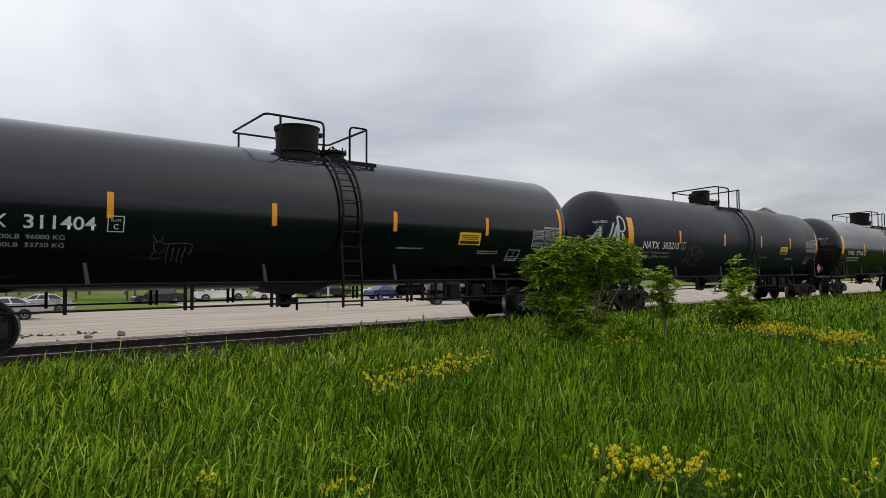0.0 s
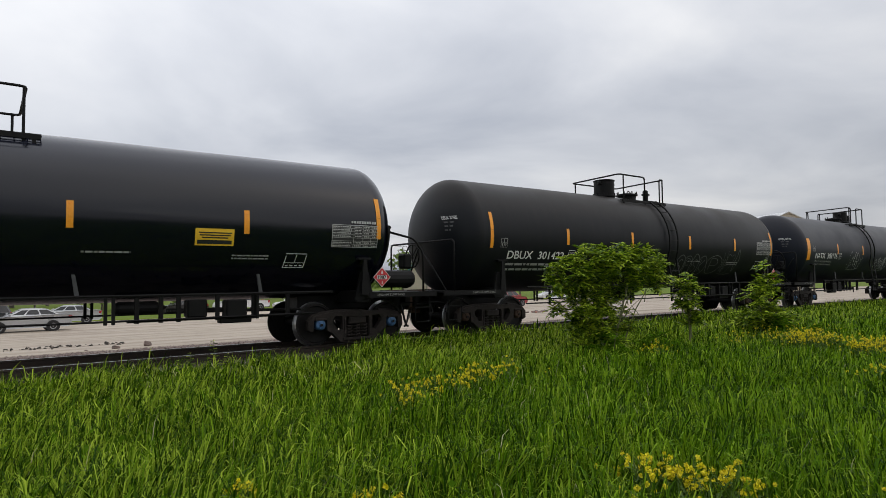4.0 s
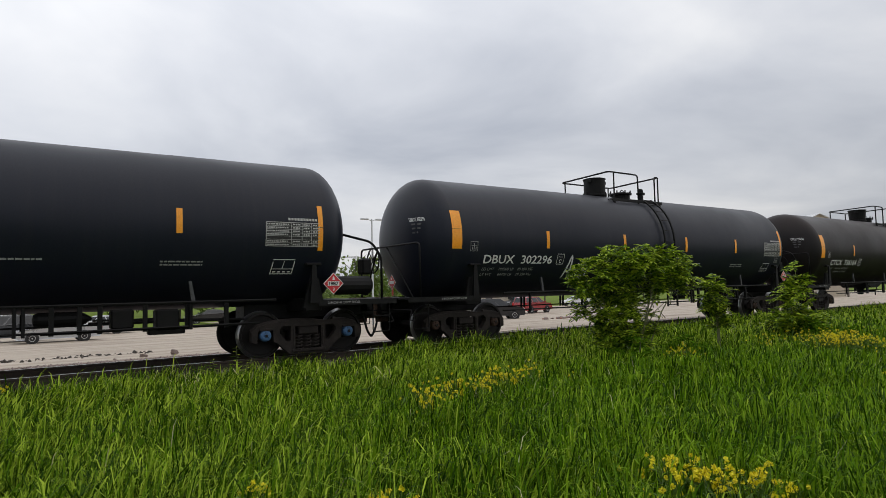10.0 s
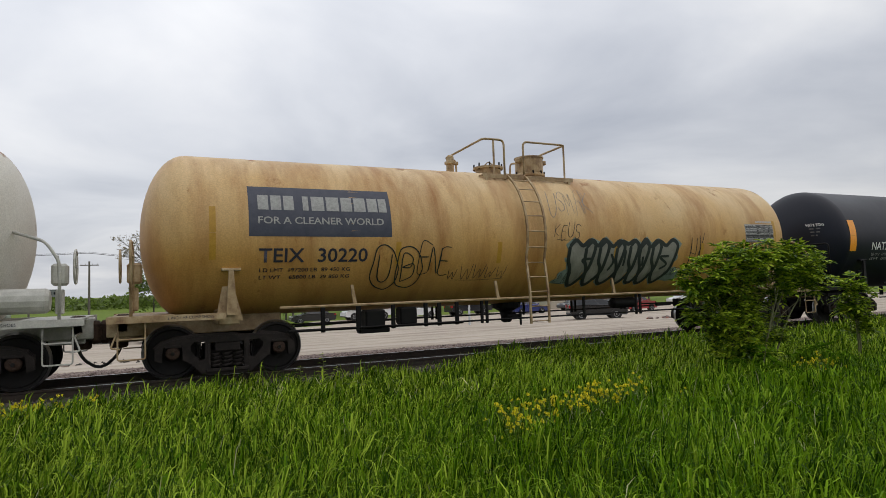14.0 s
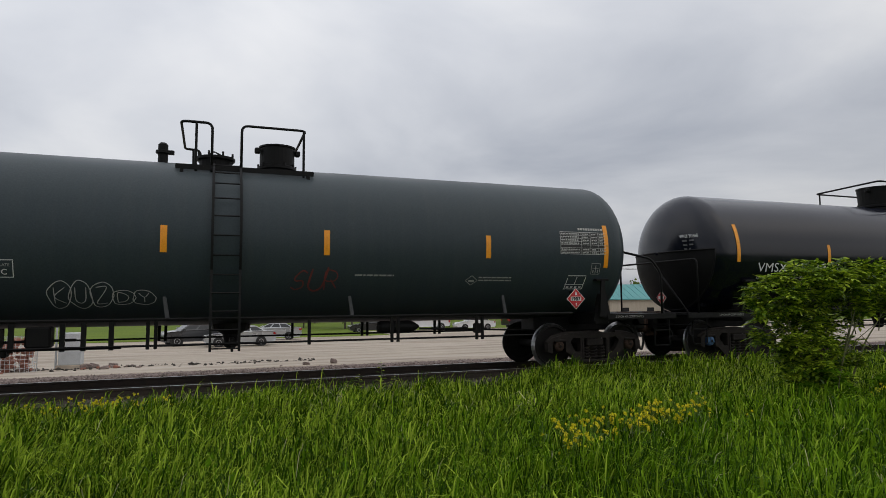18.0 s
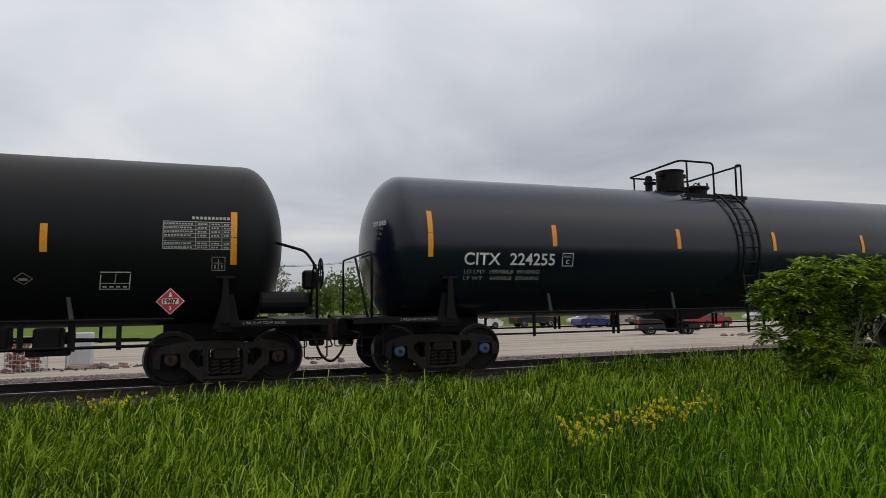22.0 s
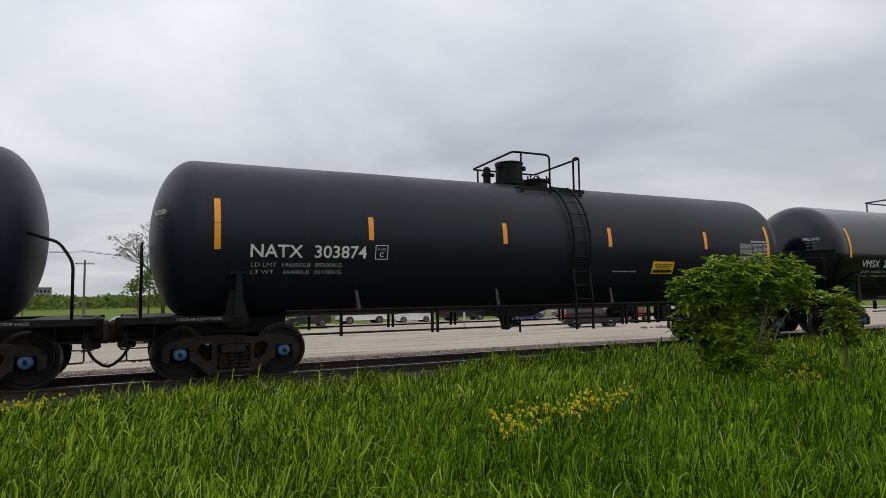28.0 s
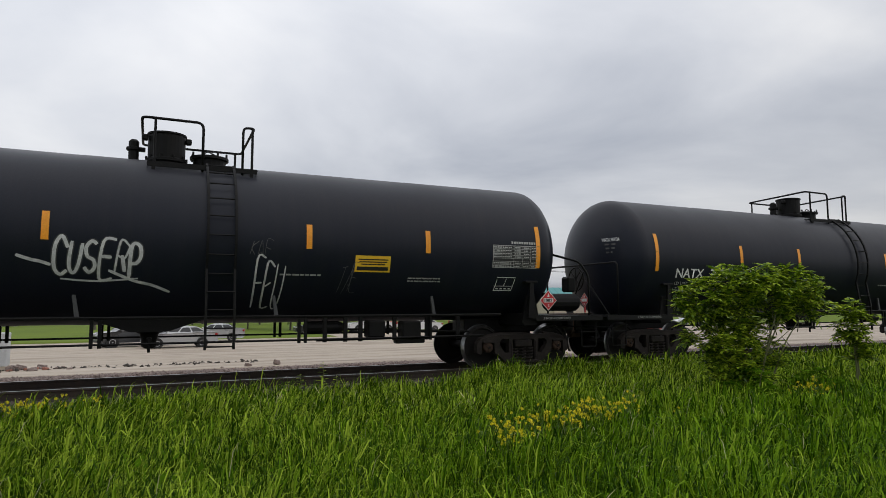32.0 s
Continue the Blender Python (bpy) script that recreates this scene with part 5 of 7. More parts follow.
CARS[2] = dict(mark="DBUX 301422", label="olive-black tank car with outlined graffiti", paint=OLIVE, top="A", extra=("rvalve",), blue=False, shift=0.00,
    strips=(-7.36, -4.55, -1.65, 1.47, 4.37, 7.08), text=(-6.72, 1.8, 0.21, 2.12), lines=None,
    tags=[("bubble", "SESK", 0.92, 1.33, 1.77, 0.83, SPRAYGREY, 0.035),
          ("bubble", "P", 2.79, 1.38, 0.85, 0.77, SPRAYGREY, 0.03),
          ("tag", "WEZO", 3.70, 1.43, 1.06, 0.69, SPRAYGREY, 0.03)])
CARS[3] = dict(mark="VMSX 310934", label="glossy black tank car with head shields", paint=GLOSS, top="W", extra=(), blue=True, shift=0.08,
    strips=(-7.37, -4.45, -1.7, 1.32, 4.24, 7.16), strip_z=(2.41, 2.63), text=(-6.70, 1.97, 0.215, 2.19), lines=('LD LMT  211700LB  96050 KG', 'LT WT    74300LB  33700 KG'),
    tags=[])
CARS[4] = dict(mark="NATX 303411", label="black tank car with white graffiti tags", paint=BLACK, top="A", extra=("vent",), blue=False, shift=-0.08,
    strips=(-7.39, -4.52, -2.16, 1.93, 4.38, 7.11), strip_z=(2.57, 2.55), text=(-6.69, 1.99, 0.225, 2.11), lines=('LD LMT  199300 LB  89050 KG', 'LT WT    66700 LB  30250 KG'),
    tags=[("tag", "YOUTH", -2.06, 1.68, 0.92, 0.60, SPRAY, 0.06),
          ("tag", "2008", -1.17, 1.57, 0.50, 0.47, SPRAY, 0.03),
          ("tag", "CDC", -1.14, 1.89, 0.42, 0.21, SPRAY, 0.03),
          ("tag", "MUIW", -3.85, 1.60, 1.53, 0.39, SPRAYGREY, 0.018),
          ("bubble", "TOMAT", 2.76, 1.29, 2.50, 1.06, SPRAY, 0.05),
          ("tag", "COC", 5.30, 1.34, 1.21, 0.37, SPRAY, 0.02)])
CARS[5] = dict(mark="CTCX 736164", label="brownish-black weathered tank car", paint=BROWN, top="A", extra=("flare",), blue=False, shift=-0.10,
    strips=(-7.41, -4.77, -1.41, 1.62, 4.38, 7.04), strip_z=(2.38, 2.52), text=(-6.68, 1.79, 0.21, 2.30), lines=('LD LMT    196800 LB    89 250 KG', 'LT WT      66200 LB    30 050 KG'),
    tags=[])
CARS[6] = dict(mark="DBUX 302296", label="black tank car with a white block graffiti tag", paint=BLACK, top="A", extra=("rvalve",), blue=False, shift=-0.10,
    strips=(-7.43, -4.6, -1.57, 1.37, 4.15, 7.09), strip_z=(2.39, 2.57), text=(-6.62, 1.78, 0.21, 2.28), lines=('LD LMT    198200 LB    89 850 KG', 'LT WT      64700 LB    29 350 KG'),
    tags=[("tag", "AJAR", -3.80, 1.39, 0.94, 0.58, SPRAY, 0.07)])
CARS[7] = dict(mark="NATX 303143", label="black tank car with amber reflective strips", paint=BLACK, top="A", extra=("vent",), blue=True, shift=-0.09,
    strips=(-7.32, -4.51, -2.17, 1.21, 4.29, 6.97), strip_z=(2.50, 2.47), text=(-6.70, 2.06, 0.225, 2.21), lines=('LD LMT  197300 LB  89500 KG', 'LT WT    65700 LB  29800 KG'),
    tags=[])
CARS[8] = dict(mark="NATX 303313", label="black tank car with brown dust on its crown", paint=BLACK, top="A", extra=("vent",), blue=False, shift=-0.01,
    strips=(-7.39, -4.33, -1.67, 1.28, 4.48, 7.02), strip_z=(2.38, 2.47), text=(-6.51, 2.05, 0.225, 2.08), lines=('LD LMT  197500 LB  89600 KG', 'LT WT    65500 LB  29700 KG'),
    tags=[("tag", "I", 1.33, 2.25, 0.25, 0.75, SPRAYGREY, 0.03)])
CARS[9] = dict(mark="TEIX 30220", label="tan tank car streaked with rust, large graffiti", paint=TAN, top="B", extra=(), blue=False, shift=0.02,
    strips=(-7.26, -3.87, -1.6, 1.52, 4.27, 6.95), strip_z=(2.02, 2.37), text=(-6.44, 1.86, 0.25, 2.00), lines=('LD LMT  197200 LB  89 450 KG', 'LT WT    65800 LB  29 850 KG'),
    tags=[("sign", "", -6.61, 2.31, 2.65, 0.95, None, 0),
          ("bubble", "UB", -4.32, 1.30, 0.99, 1.05, SPRAYDARK, 0.03),
          ("tag", "ENE", -3.39, 1.61, 0.69, 0.50, SPRAYDARK, 0.03),
          ("tag", "WWWWW", -2.72, 1.49, 1.43, 0.29, SPRAYDARK, 0.02),
          ("mural", "HOLMS", 0.18, 1.30, 3.33, 1.12, SPRAYDARK, 0.06),
          ("tag", "USMRK", -0.25, 2.83, 1.24, 0.60, SPRAYGREY2, 0.016),
          ("tag", "KEUS", -0.19, 2.32, 0.71, 0.34, SPRAYDARK, 0.016),
          ("tag", "HX", 3.90, 1.61, 0.40, 0.81, SPRAYDARK, 0.03),
          ("tag", "RUFE", 5.88, 1.66, 0.98, 0.53, SPRAYDARK, 0.03),
          ("tag", "HES", 7.11, 1.43, 0.57, 0.63, SPRAYRED, 0.03),
          ("blackbox", "", 5.26, 1.62, 0.55, 0.41, None, 0)])
CARS[10] = dict(mark="TEIX 30166", label="chalky white tank car with rust stains", paint=CREAM, top="B", extra=(), blue=False, shift=0.03,
    strips=(-7.26, -4.45, -1.55, 1.45, 4.25, 7.15), strip_z=(2.25, 2.32), text=(-6.50, 1.84, 0.2, 1.70), lines=None,
    tags=[("tag", "HULDS", 4.56, 1.72, 1.72, 0.47, SPRAYRED, 0.045),
          ("bubble", "BULLS", 4.14, 1.43, 2.52, 0.61, SPRAYYELLOW, 0.09),
          ("blackbox", "", 6.19, 1.55, 0.42, 0.30, None, 0),
          ("label", "", 3.24, 2.02, 0.72, 0.29, None, 0),
          ("tag", "TF", 2.53, 1.54, 0.39, 0.59, SPRAYGREY2, 0.02),
          ("tag", "ME", 1.91, 1.58, 0.44, 0.62, SPRAYGREY2, 0.02),
          ("tag", "ATBA", -5.60, 2.21, 1.89, 0.62, SPRAYTEAL, 0.05)])
CARS[11] = dict(mark="VMSX 311468", label="glossy black tank car with head shields", paint=GLOSS, top="V", extra=(), blue=True, shift=0.02,
    strips=(-7.34, -4.4, -1.58, 1.27, 4.12, 6.82), strip_z=(2.42, 2.64), text=(-6.68, 1.96, 0.215, 2.22), lines=('LD LMT  211500LB  95950KG', 'LT WT    74500LB  33800KG'),
    tags=[])
CARS[12] = dict(mark="NATX 364486", label="slate-grey tank car with faint red scrawl", paint=SLATE, top="B", extra=(), blue=False, shift=-0.01,
    strips=(-7.36, -4.5, -1.74, 0.96, 4.16, 6.92), strip_z=(2.38, 2.46), text=(-6.54, 1.75, 0.22, 2.31), lines=('LD LMT    197500 LB    89 600 KG', 'LT WT      65500 LB    29 700 KG'),
    tags=[("bubble", "KUZ", -3.36, 1.25, 0.90, 0.58, SPRAY, 0.018),
          ("bubble", "DY", -2.45, 1.29, 0.62, 0.36, SPRAY, 0.018),
          ("tag", "SUR", 0.36, 1.54, 0.93, 0.39, SPRAYRED2, 0.04)])
CARS[13] = dict(mark="DBUX 302906", label="blue-black tank car covered in white graffiti", paint=NAVY, top="B", extra=(), blue=False, shift=0.02,
    strips=(-7.36, -4.68, -1.78, 1.27, 4.35, 7), strip_z=(2.50, 2.46), text=(-6.44, 1.78, 0.22, 2.40), lines=('LD LMT  198100 LB  89850 KG', 'LT WT    64800 LB  29450 KG'),
    tags=[("tag", "SKUL X", -6.74, 2.08, 2.16, 0.27, SPRAY, 0.055),
          ("tag", "RAGER", -4.49, 2.12, 2.01, 0.45, SPRAY, 0.065),
          ("tag", "PFS", -2.23, 2.07, 1.28, 0.38, SPRAY, 0.065),
          ("tag", "SEDER FB", -3.51, 1.52, 2.16, 0.41, SPRAY, 0.04),
          ("tag", "XSKULX", -0.38, 1.83, 1.60, 0.39, SPRAY, 0.04),
          ("tag", "SWPA", 0.11, 1.35, 0.88, 0.52, SPRAY, 0.03),
          ("tag", "WST", 1.11, 1.38, 0.57, 0.50, SPRAY, 0.03),
          ("tag", "DEAR JMC", 1.74, 1.82, 1.76, 0.42, SPRAY, 0.035),
          ("tag", "NAVSB", 1.96, 1.46, 1.20, 0.36, SPRAY, 0.035),
          ("tag", "MW", 4.47, 1.51, 1.11, 0.57, SPRAY, 0.035),
          ("tag", "DECKO", 5.49, 1.75, 1.11, 0.44, SPRAY, 0.045),
          ("tag", "SOF", 7.14, 1.58, 0.77, 0.60, SPRAY, 0.045)])
CARS[14] = dict(mark="CITX 224255", label="blue-black tank car with amber reflective strips", paint=NAVY, top="A", extra=("vent",), blue=True, shift=0.12,
    strips=(-7.37, -4.67, -1.52, 1.28, 4.23, 6.79), strip_z=(2.61, 2.60), text=(-6.62, 2.00, 0.235, 2.01), lines=('LD LMT  198700LB  90100KG', 'LT WT    64300LB  29200KG'),
    tags=[])
CARS[15] = dict(mark="DBUX 301321", label="olive-black tank car with a white bubble drawing", paint=OLIVE, top="A", extra=("rvalve",), blue=False, shift=0.11,
    strips=(-7.49, -4.44, -1.26, 1.48, 4.14, 6.97), strip_z=(2.36, 2.42), text=(-6.65, 1.82, 0.21, 2.20), lines=('LD LMT    198100 LB    89 850 KG', 'LT WT      64900 LB    29 450 KG'),
    tags=[("flower", "", -3.84, 1.45, 1.06, 0.73, SPRAYGREY, 0.035)])
CARS[16] = dict(mark="731339", label="black tank car with a large sprayed word", paint=JET, top="C", extra=(), blue=True, shift=-0.03,
    strips=(-7.41, -4.51, -1.43, 1.56, 4.25, 7), strip_z=(2.38, 2.41), text=(-5.92, 2.02, 0.225, 1.28), line_w=1.0, lines=('00 LB  90000 KG', '500 LB  29300 KG'),
    tags=[("tag", "CRAN", -3.76, 1.52, 1.62, 0.72, SPRAY, 0.06),
          ("tag", "WVLRCR", 0.14, 1.46, 3.25, 0.51, SPRAY, 0.03),
          ("pink", "", 4.24, 1.66, 0.40, 0.25, None, 0)])
CARS[17] = dict(mark="VMSX 311473", label="glossy black tank car with outlined graffiti", paint=GLOSS, top="W", extra=(), blue=True, shift=0.00,
    strips=(-7.36, -4.49, -1.7, 1.14, 3.97, 6.72), strip_z=(2.48, 2.71), text=(-6.71, 1.97, 0.215, 2.13), lines=('LD LMT  211800LB  96100KG', 'LT WT    74200LB  33650KG'),
    tags=[("bubble", "SENS", -4.83, 1.36, 1.56, 0.67, SPRAY, 0.025),
          ("bubble", "AHES", -2.85, 1.45, 1.85, 0.82, SPRAYTEAL, 0.03),
          ("tag", "TUVERSTORMS", 0.47, 1.51, 1.91, 0.39, SPRAY, 0.02)])
CARS[18] = dict(mark="NATX 303874", label="black tank car with amber reflective strips", paint=BLACK, top="A", extra=("vent",), blue=True, shift=-0.03,
    strips=(-7.33, -4.53, -1.51, 1.36, 4.5, 6.88), strip_z=(2.60, 2.61), text=(-6.72, 2.03, 0.225, 2.16), lines=('LD LMT  196600LB  89200KG', 'LT WT    66400LB  30100KG'),
    tags=[])
CARS[19] = dict(mark="NATX 303049", label="black tank car with a white bubble drawing", paint=BLACK, top="C", extra=(), blue=True, shift=-0.01,
    strips=(-7.3, -4.36, -1.77, 1.31, 3.72, 6.78), strip_z=(2.40, 2.47), text=(-6.69, 1.98, 0.225, 2.27), lines=('LD LMT  197500 LB  89600 KG', 'LT WT    65500 LB  29700 KG'),
    tags=[("flower", "", -2.72, 1.40, 0.97, 0.71, SPRAY, 0.03)])
CARS[20] = dict(mark="NATX 303524", label="black tank car with amber reflective strips", paint=BLACK, top="A", extra=("vent",), blue=False, shift=0.18,
    strips=(-7.35, -4.46, -2.19, 1.77, 4.18, 7.19), strip_z=(2.54, 2.51), text=(-6.66, 1.91, 0.225, 2.16), lines=('LD LMT  196200 LB  89000 KG', 'LT WT    66800 LB  30300 KG'),
    tags=[])
CARS[21] = dict(mark="NATX 303", label="black tank car with white spray-painted tags", paint=BLACK, top="A", extra=("vent",), blue=False, shift=0.33,
    strips=(-7.41, -4.6, -2.13, 2, 4.38, 6.99), strip_z=(2.50, 2.50), text=(-6.77, 2.05, 0.225, 2.12), lines=None,
    tags=[("tag", "CUSERP", -1.99, 1.72, 1.30, 0.58, SPRAY, 0.065),
          ("line", "", -2.45, 1.89, 0.46, 0.15, SPRAY, 0.05),
          ("line", "", -1.19, 1.48, 0.93, 0.40, SPRAY, 0.05),
          ("tag", "FEU", 1.10, 1.20, 0.50, 0.95, SPRAY, 0.04),
          ("tag", "TAE", 2.58, 1.52, 0.44, 0.59, SPRAYGREY, 0.015),
          ("tag", "KAF", 1.00, 2.11, 0.37, 0.30, SPRAYGREY, 0.015)])
for k in (-5, -4, -3, -2):
    shiny = k in (-2, -5)
    CARS[k] = dict(mark="VMSX 311016" if shiny else "NATX 303", label="glossy black tank car far up the train" if shiny else "black tank car far up the train",
                   paint=GLOSS if shiny else BLACK, top="V" if shiny else "A", extra=("vent",), blue=shiny, shift=-0.1,
                   strips=(-7.4, -4.55, -1.6, 1.35, 4.25, 7.0), text=(-6.72, 2.03, 0.22, 2.12), lines=None, tags=[])
TRAIN = {}
for spec in CARS.values():
    for w, a, b in words_of(spec["mark"].replace(" ", "  ")):
        text_mesh(w, 1 / 0.69, 0.019)
    for ln in spec["lines"] or ():
        for w, a, b in words_of(ln):
            text_mesh(w, 1 / 0.69, 0.008)
    text_mesh(spec["mark"], 1 / 0.69, 0.02)
TANK = build_tank_mesh("tank")
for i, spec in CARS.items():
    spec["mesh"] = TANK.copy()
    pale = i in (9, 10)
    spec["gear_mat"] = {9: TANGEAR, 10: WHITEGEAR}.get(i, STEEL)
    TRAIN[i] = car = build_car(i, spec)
    st = spec["strips"]
    strips(car, (st[0], st[5]), st[1:5], *spec.get("strip_z", (2.42, 2.52)), OLDAMBER if pale else AMBER)
    x, z, cap, w = spec["text"]
    ink = NAVYTEXT if pale else WHITE
    if spec["mark"] != "NATX 303":
        line_of_words(spec["mark"].replace(" ", "  "), x, z, cap, w, ink, car, "reporting_mark", 0.019)
    if spec["lines"]:
        for k, ln in enumerate(spec["lines"]):
            line_of_words(ln, x + 0.02, z - 0.17 - 0.125 * k, 0.075, spec.get("line_w", 1.66), NAVYTEXT if pale else DIM, car, "weight_marking", 0.008)
    else:
        bars(car, x + 0.02, z - 0.17, 1.6, 0.065, 2, NAVYTEXT if pale else DIM, seed=i)
    if not pale:
        plate_mark(car, x + w + 0.17, z - 0.02)
        head_lettering(spec["mark"], 0.085, WHITE, car)
        end_bars(car, SPRAYGREY)
        if i in (0, 3, 6, 11, 13, 17, 18, 20):
            end_placard(car)
    test_table(car, st[5] - 1.07, {0: 1.92, 3: 1.98, 9: 2.25, 11: 1.98, 12: 2.27, 13: 2.22, 15: 2.21, 17: 2.20, 19: 2.15, 20: 2.02, 21: 2.03}.get(i, 2.08))
    if i not in (9, 10):
        small_box(car, {0: 5.1, 3: 5.1, 11: 5.09, 13: 5.75, 15: 4.95, 17: 5.1}.get(i, 6.05), 1.55, 0.45, 0.27, skew=0.03)
        bars(car, 1.55, 1.79, 0.75, 0.032, 1, seed=i + 40)
        bars(car, {8: 4.87, 20: 3.05, 15: 2.67}.get(i, 4.05), 1.765, 0.72, 0.028, 2, seed=i + 80)
    shield = spec["top"] in "VW"
    placard(car, {13: 6.3, 12: 6.2, 15: 6.04, 5: 7.0, 9: 6.35, 10: 7.19, 16: 7.45, 20: 7.06}.get(i, 7.3), 1.34 if i != 9 else 1.52, 0.205)
    if spec["mark"].startswith(("NATX", "VMSX")) and i not in (1, 4, 7, 12, 19) or i == 5:
        lx, lz = {0: (3.37, 1.92), 8: (3.36, 2.05), 11: (3.30, 1.95), 17: (3.07, 2.02), 18: (2.78, 1.75), 20: (2.71, 1.93), 21: (2.94, 1.88), 5: (2.3, 1.72)}.get(i, (3.35, 1.95))
        emergency_label(car, lx, lz, 0.71, 0.32)
    if i in (1, 2, 5, 6, 12, 13, 15):
        emblem(car, st[0] + 0.36, spec["text"][1] + 0.28)
        emblem(car, st[5] - 0.30, 1.86)
    if i in (12, 13, 15):
        diamond_mark(car, 3.9, 1.72)
    for sx in (-1, 1):
        sill_words(car, sx * 7.55, "2 INCH HF COMP SHOES", DIM if not pale else NAVYTEXT)
    if i == 4:
        flat_tag(car, "CDC", 7.60, -1.36, 1.22, 0.58, 0.15, DIM)
    for k, tg in enumerate(spec["tags"]):
        decorate(car, *tg, seed=100 * i + k)


# ---- sleepers and stones ----
def tie_mesh():
    bm = bmesh.new()
    box(bm, (0, 0, 0), (0.22, 2.6, 0.16), 0.012)
    me = bpy.data.meshes.new("sleeper")
    bm.to_mesh(me)
    bm.free()
    return me


TIE_ME = tie_mesh()
rt = random.Random(3)
for k in range(110):
    ob = put("sleeper", TIE_ME, TIE, BED)
    ob.matrix_basis = pose(-9 + 0.53 * k, TRACK_Y + rt.uniform(-0.05, 0.05), -0.250 - DROP, 0, 0, rt.uniform(-1, 1))


def stones(name, label, n, x0, x1, bands, size, mat, seed):
    """Loose angular stones: a squashed, skewed octahedron each."""
    rng = np.random.default_rng(seed)
    x = x0 + (x1 - x0) * rng.uniform(0, 1, n) ** 1.3
    b = np.array(bands)[rng.integers(0, len(bands), n)]
    u = rng.uniform(0, 1, n)
    y = b[:, 0] + (b[:, 1] - b[:, 0]) * u
    z = b[:, 2] + (b[:, 3] - b[:, 2]) * u
    s = size * rng.uniform(0.5, 1.5, n)
    o = np.array([(1, 0, 0), (-1, 0, 0), (0, 1, 0), (0, -1, 0), (0, 0, 1), (0, 0, -1)], float)
    v = o[None] * s[:, None, None] * np.array([1.0, 0.9, 0.6]) * rng.uniform(0.6, 1.35, (n, 6, 1)) + rng.normal(0, 0.18, (n, 6, 3)) * s[:, None, None]
    a = rng.uniform(0, 6.28, n)
    c, sn = np.cos(a), np.sin(a)
    vx = v[:, :, 0] * c[:, None] - v[:, :, 1] * sn[:, None]
    vy = v[:, :, 0] * sn[:, None] + v[:, :, 1] * c[:, None]
    v = np.stack([vx + x[:, None], vy + y[:, None], v[:, :, 2] + z[:, None] + s[:, None] * 0.2], -1)
    me = raw_mesh(name, v, [(0, 2, 4), (2, 1, 4), (1, 3, 4), (3, 0, 4), (2, 0, 5), (1, 2, 5), (3, 1, 5), (0, 3, 5)])
    tagged(put(name, me, mat), label, "stones", kind="stuff")


stones("ballast_stones", "crushed grey-brown ballast stones round the rails", 30000, -8, 40,
       [(T - 2.4, T - 1.2, -0.46, -0.31), (T - 2.4, T - 1.2, -0.46, -0.31), (T - 1.3, T - 0.8, -0.31, -0.31), (T - 0.65, T + 0.65, -0.31, -0.31), (T + 0.85, T + 1.4, -0.31, -0.33)], 0.042, STONE, 8)
stones("lot_clods", "dark clods and litter scattered on the edge of the lot", 260, -8, 5, [(26.6, 29.0, -1.06, -1.15), (27.4, 28.3, -1.09, -1.125)], 0.062, TIE, 10)
stones("verge_gravel", "loose pinkish gravel and rubble on the dirt verge", 22000, -12, 40, [(T + 1.5, 18.0, -0.35, -0.54), (18.0, 20.5, -0.54, -0.73), (20.5, 22.4, -0.73, -0.89), (20.8, 23.3, -0.76, -0.97)], 0.050, DIRT, 9)


# ---- grass ----
def blades(n, x, y, h, w, rng, lean=0.5):
    """n bent grass blades, tapered in three joints: seven corners each."""
    z = np.maximum(ground_height(x, y), np.interp(y, [10.36, 10.81, 11.51, 11.96], [-0.62, -0.47, -0.35, -0.32]))
    a = 2.2 * np.sin(x * 1.3 + 1.1 * np.sin(y * 1.7)) + 1.8 * np.sin(y * 1.1 + 0.8 * np.sin(x * 2.1)) + rng.normal(0, 1.7, n)
    d = np.stack([np.cos(a), np.sin(a), np.zeros(n)], 1)
    tw = a + np.pi / 2 + rng.normal(0, 0.5, n)
    p = np.stack([np.cos(tw), np.sin(tw), np.zeros(n)], 1)
    base = np.stack([x, y, z - 0.02], 1)
    wind = np.array([0.12, 0.03, 0.0])
    up = np.array([0, 0, 1.0])
    hh = h[:, None]
    k = rng.uniform(0, 1, n)[:, None] ** 1.15
    ln = np.asarray(lean).reshape(-1, 1)
    m1 = base + up * hh * 0.45 + d * hh * ln * (0.05 + 0.14 * k) + wind * hh * 0.15
    m2 = base + up * hh * (0.87 - 0.16 * k * ln) + d * hh * ln * (0.13 + 0.42 * k) + wind * hh * 0.5
    t = base + up * hh * (1.0 - 0.48 * k * ln) + d * hh * ln * (0.18 + 0.85 * k) + wind * hh
    ww = w[:, None]
    return np.stack([base - p * ww * 0.4, base + p * ww * 0.4, m1 + p * ww * 0.5, m1 - p * ww * 0.5, m2 + p * ww * 0.42, m2 - p * ww * 0.42, t], 1)


BLADE_FACES = [(0, 1, 2, 3), (3, 2, 4, 5), (5, 4, 6)]


def grass_edge(x):
    return (11.05 + 0.09 * np.clip(x, -6, 10) + 0.10 * np.sin(x * 1.1) + 0.12 * np.sin(x * 2.9 + 1) - 0.45 * np.exp(-((x + 0.6) / 1.0) ** 2)
            - 0.55 * np.exp(-((x - 4.9) / 0.45) ** 2))


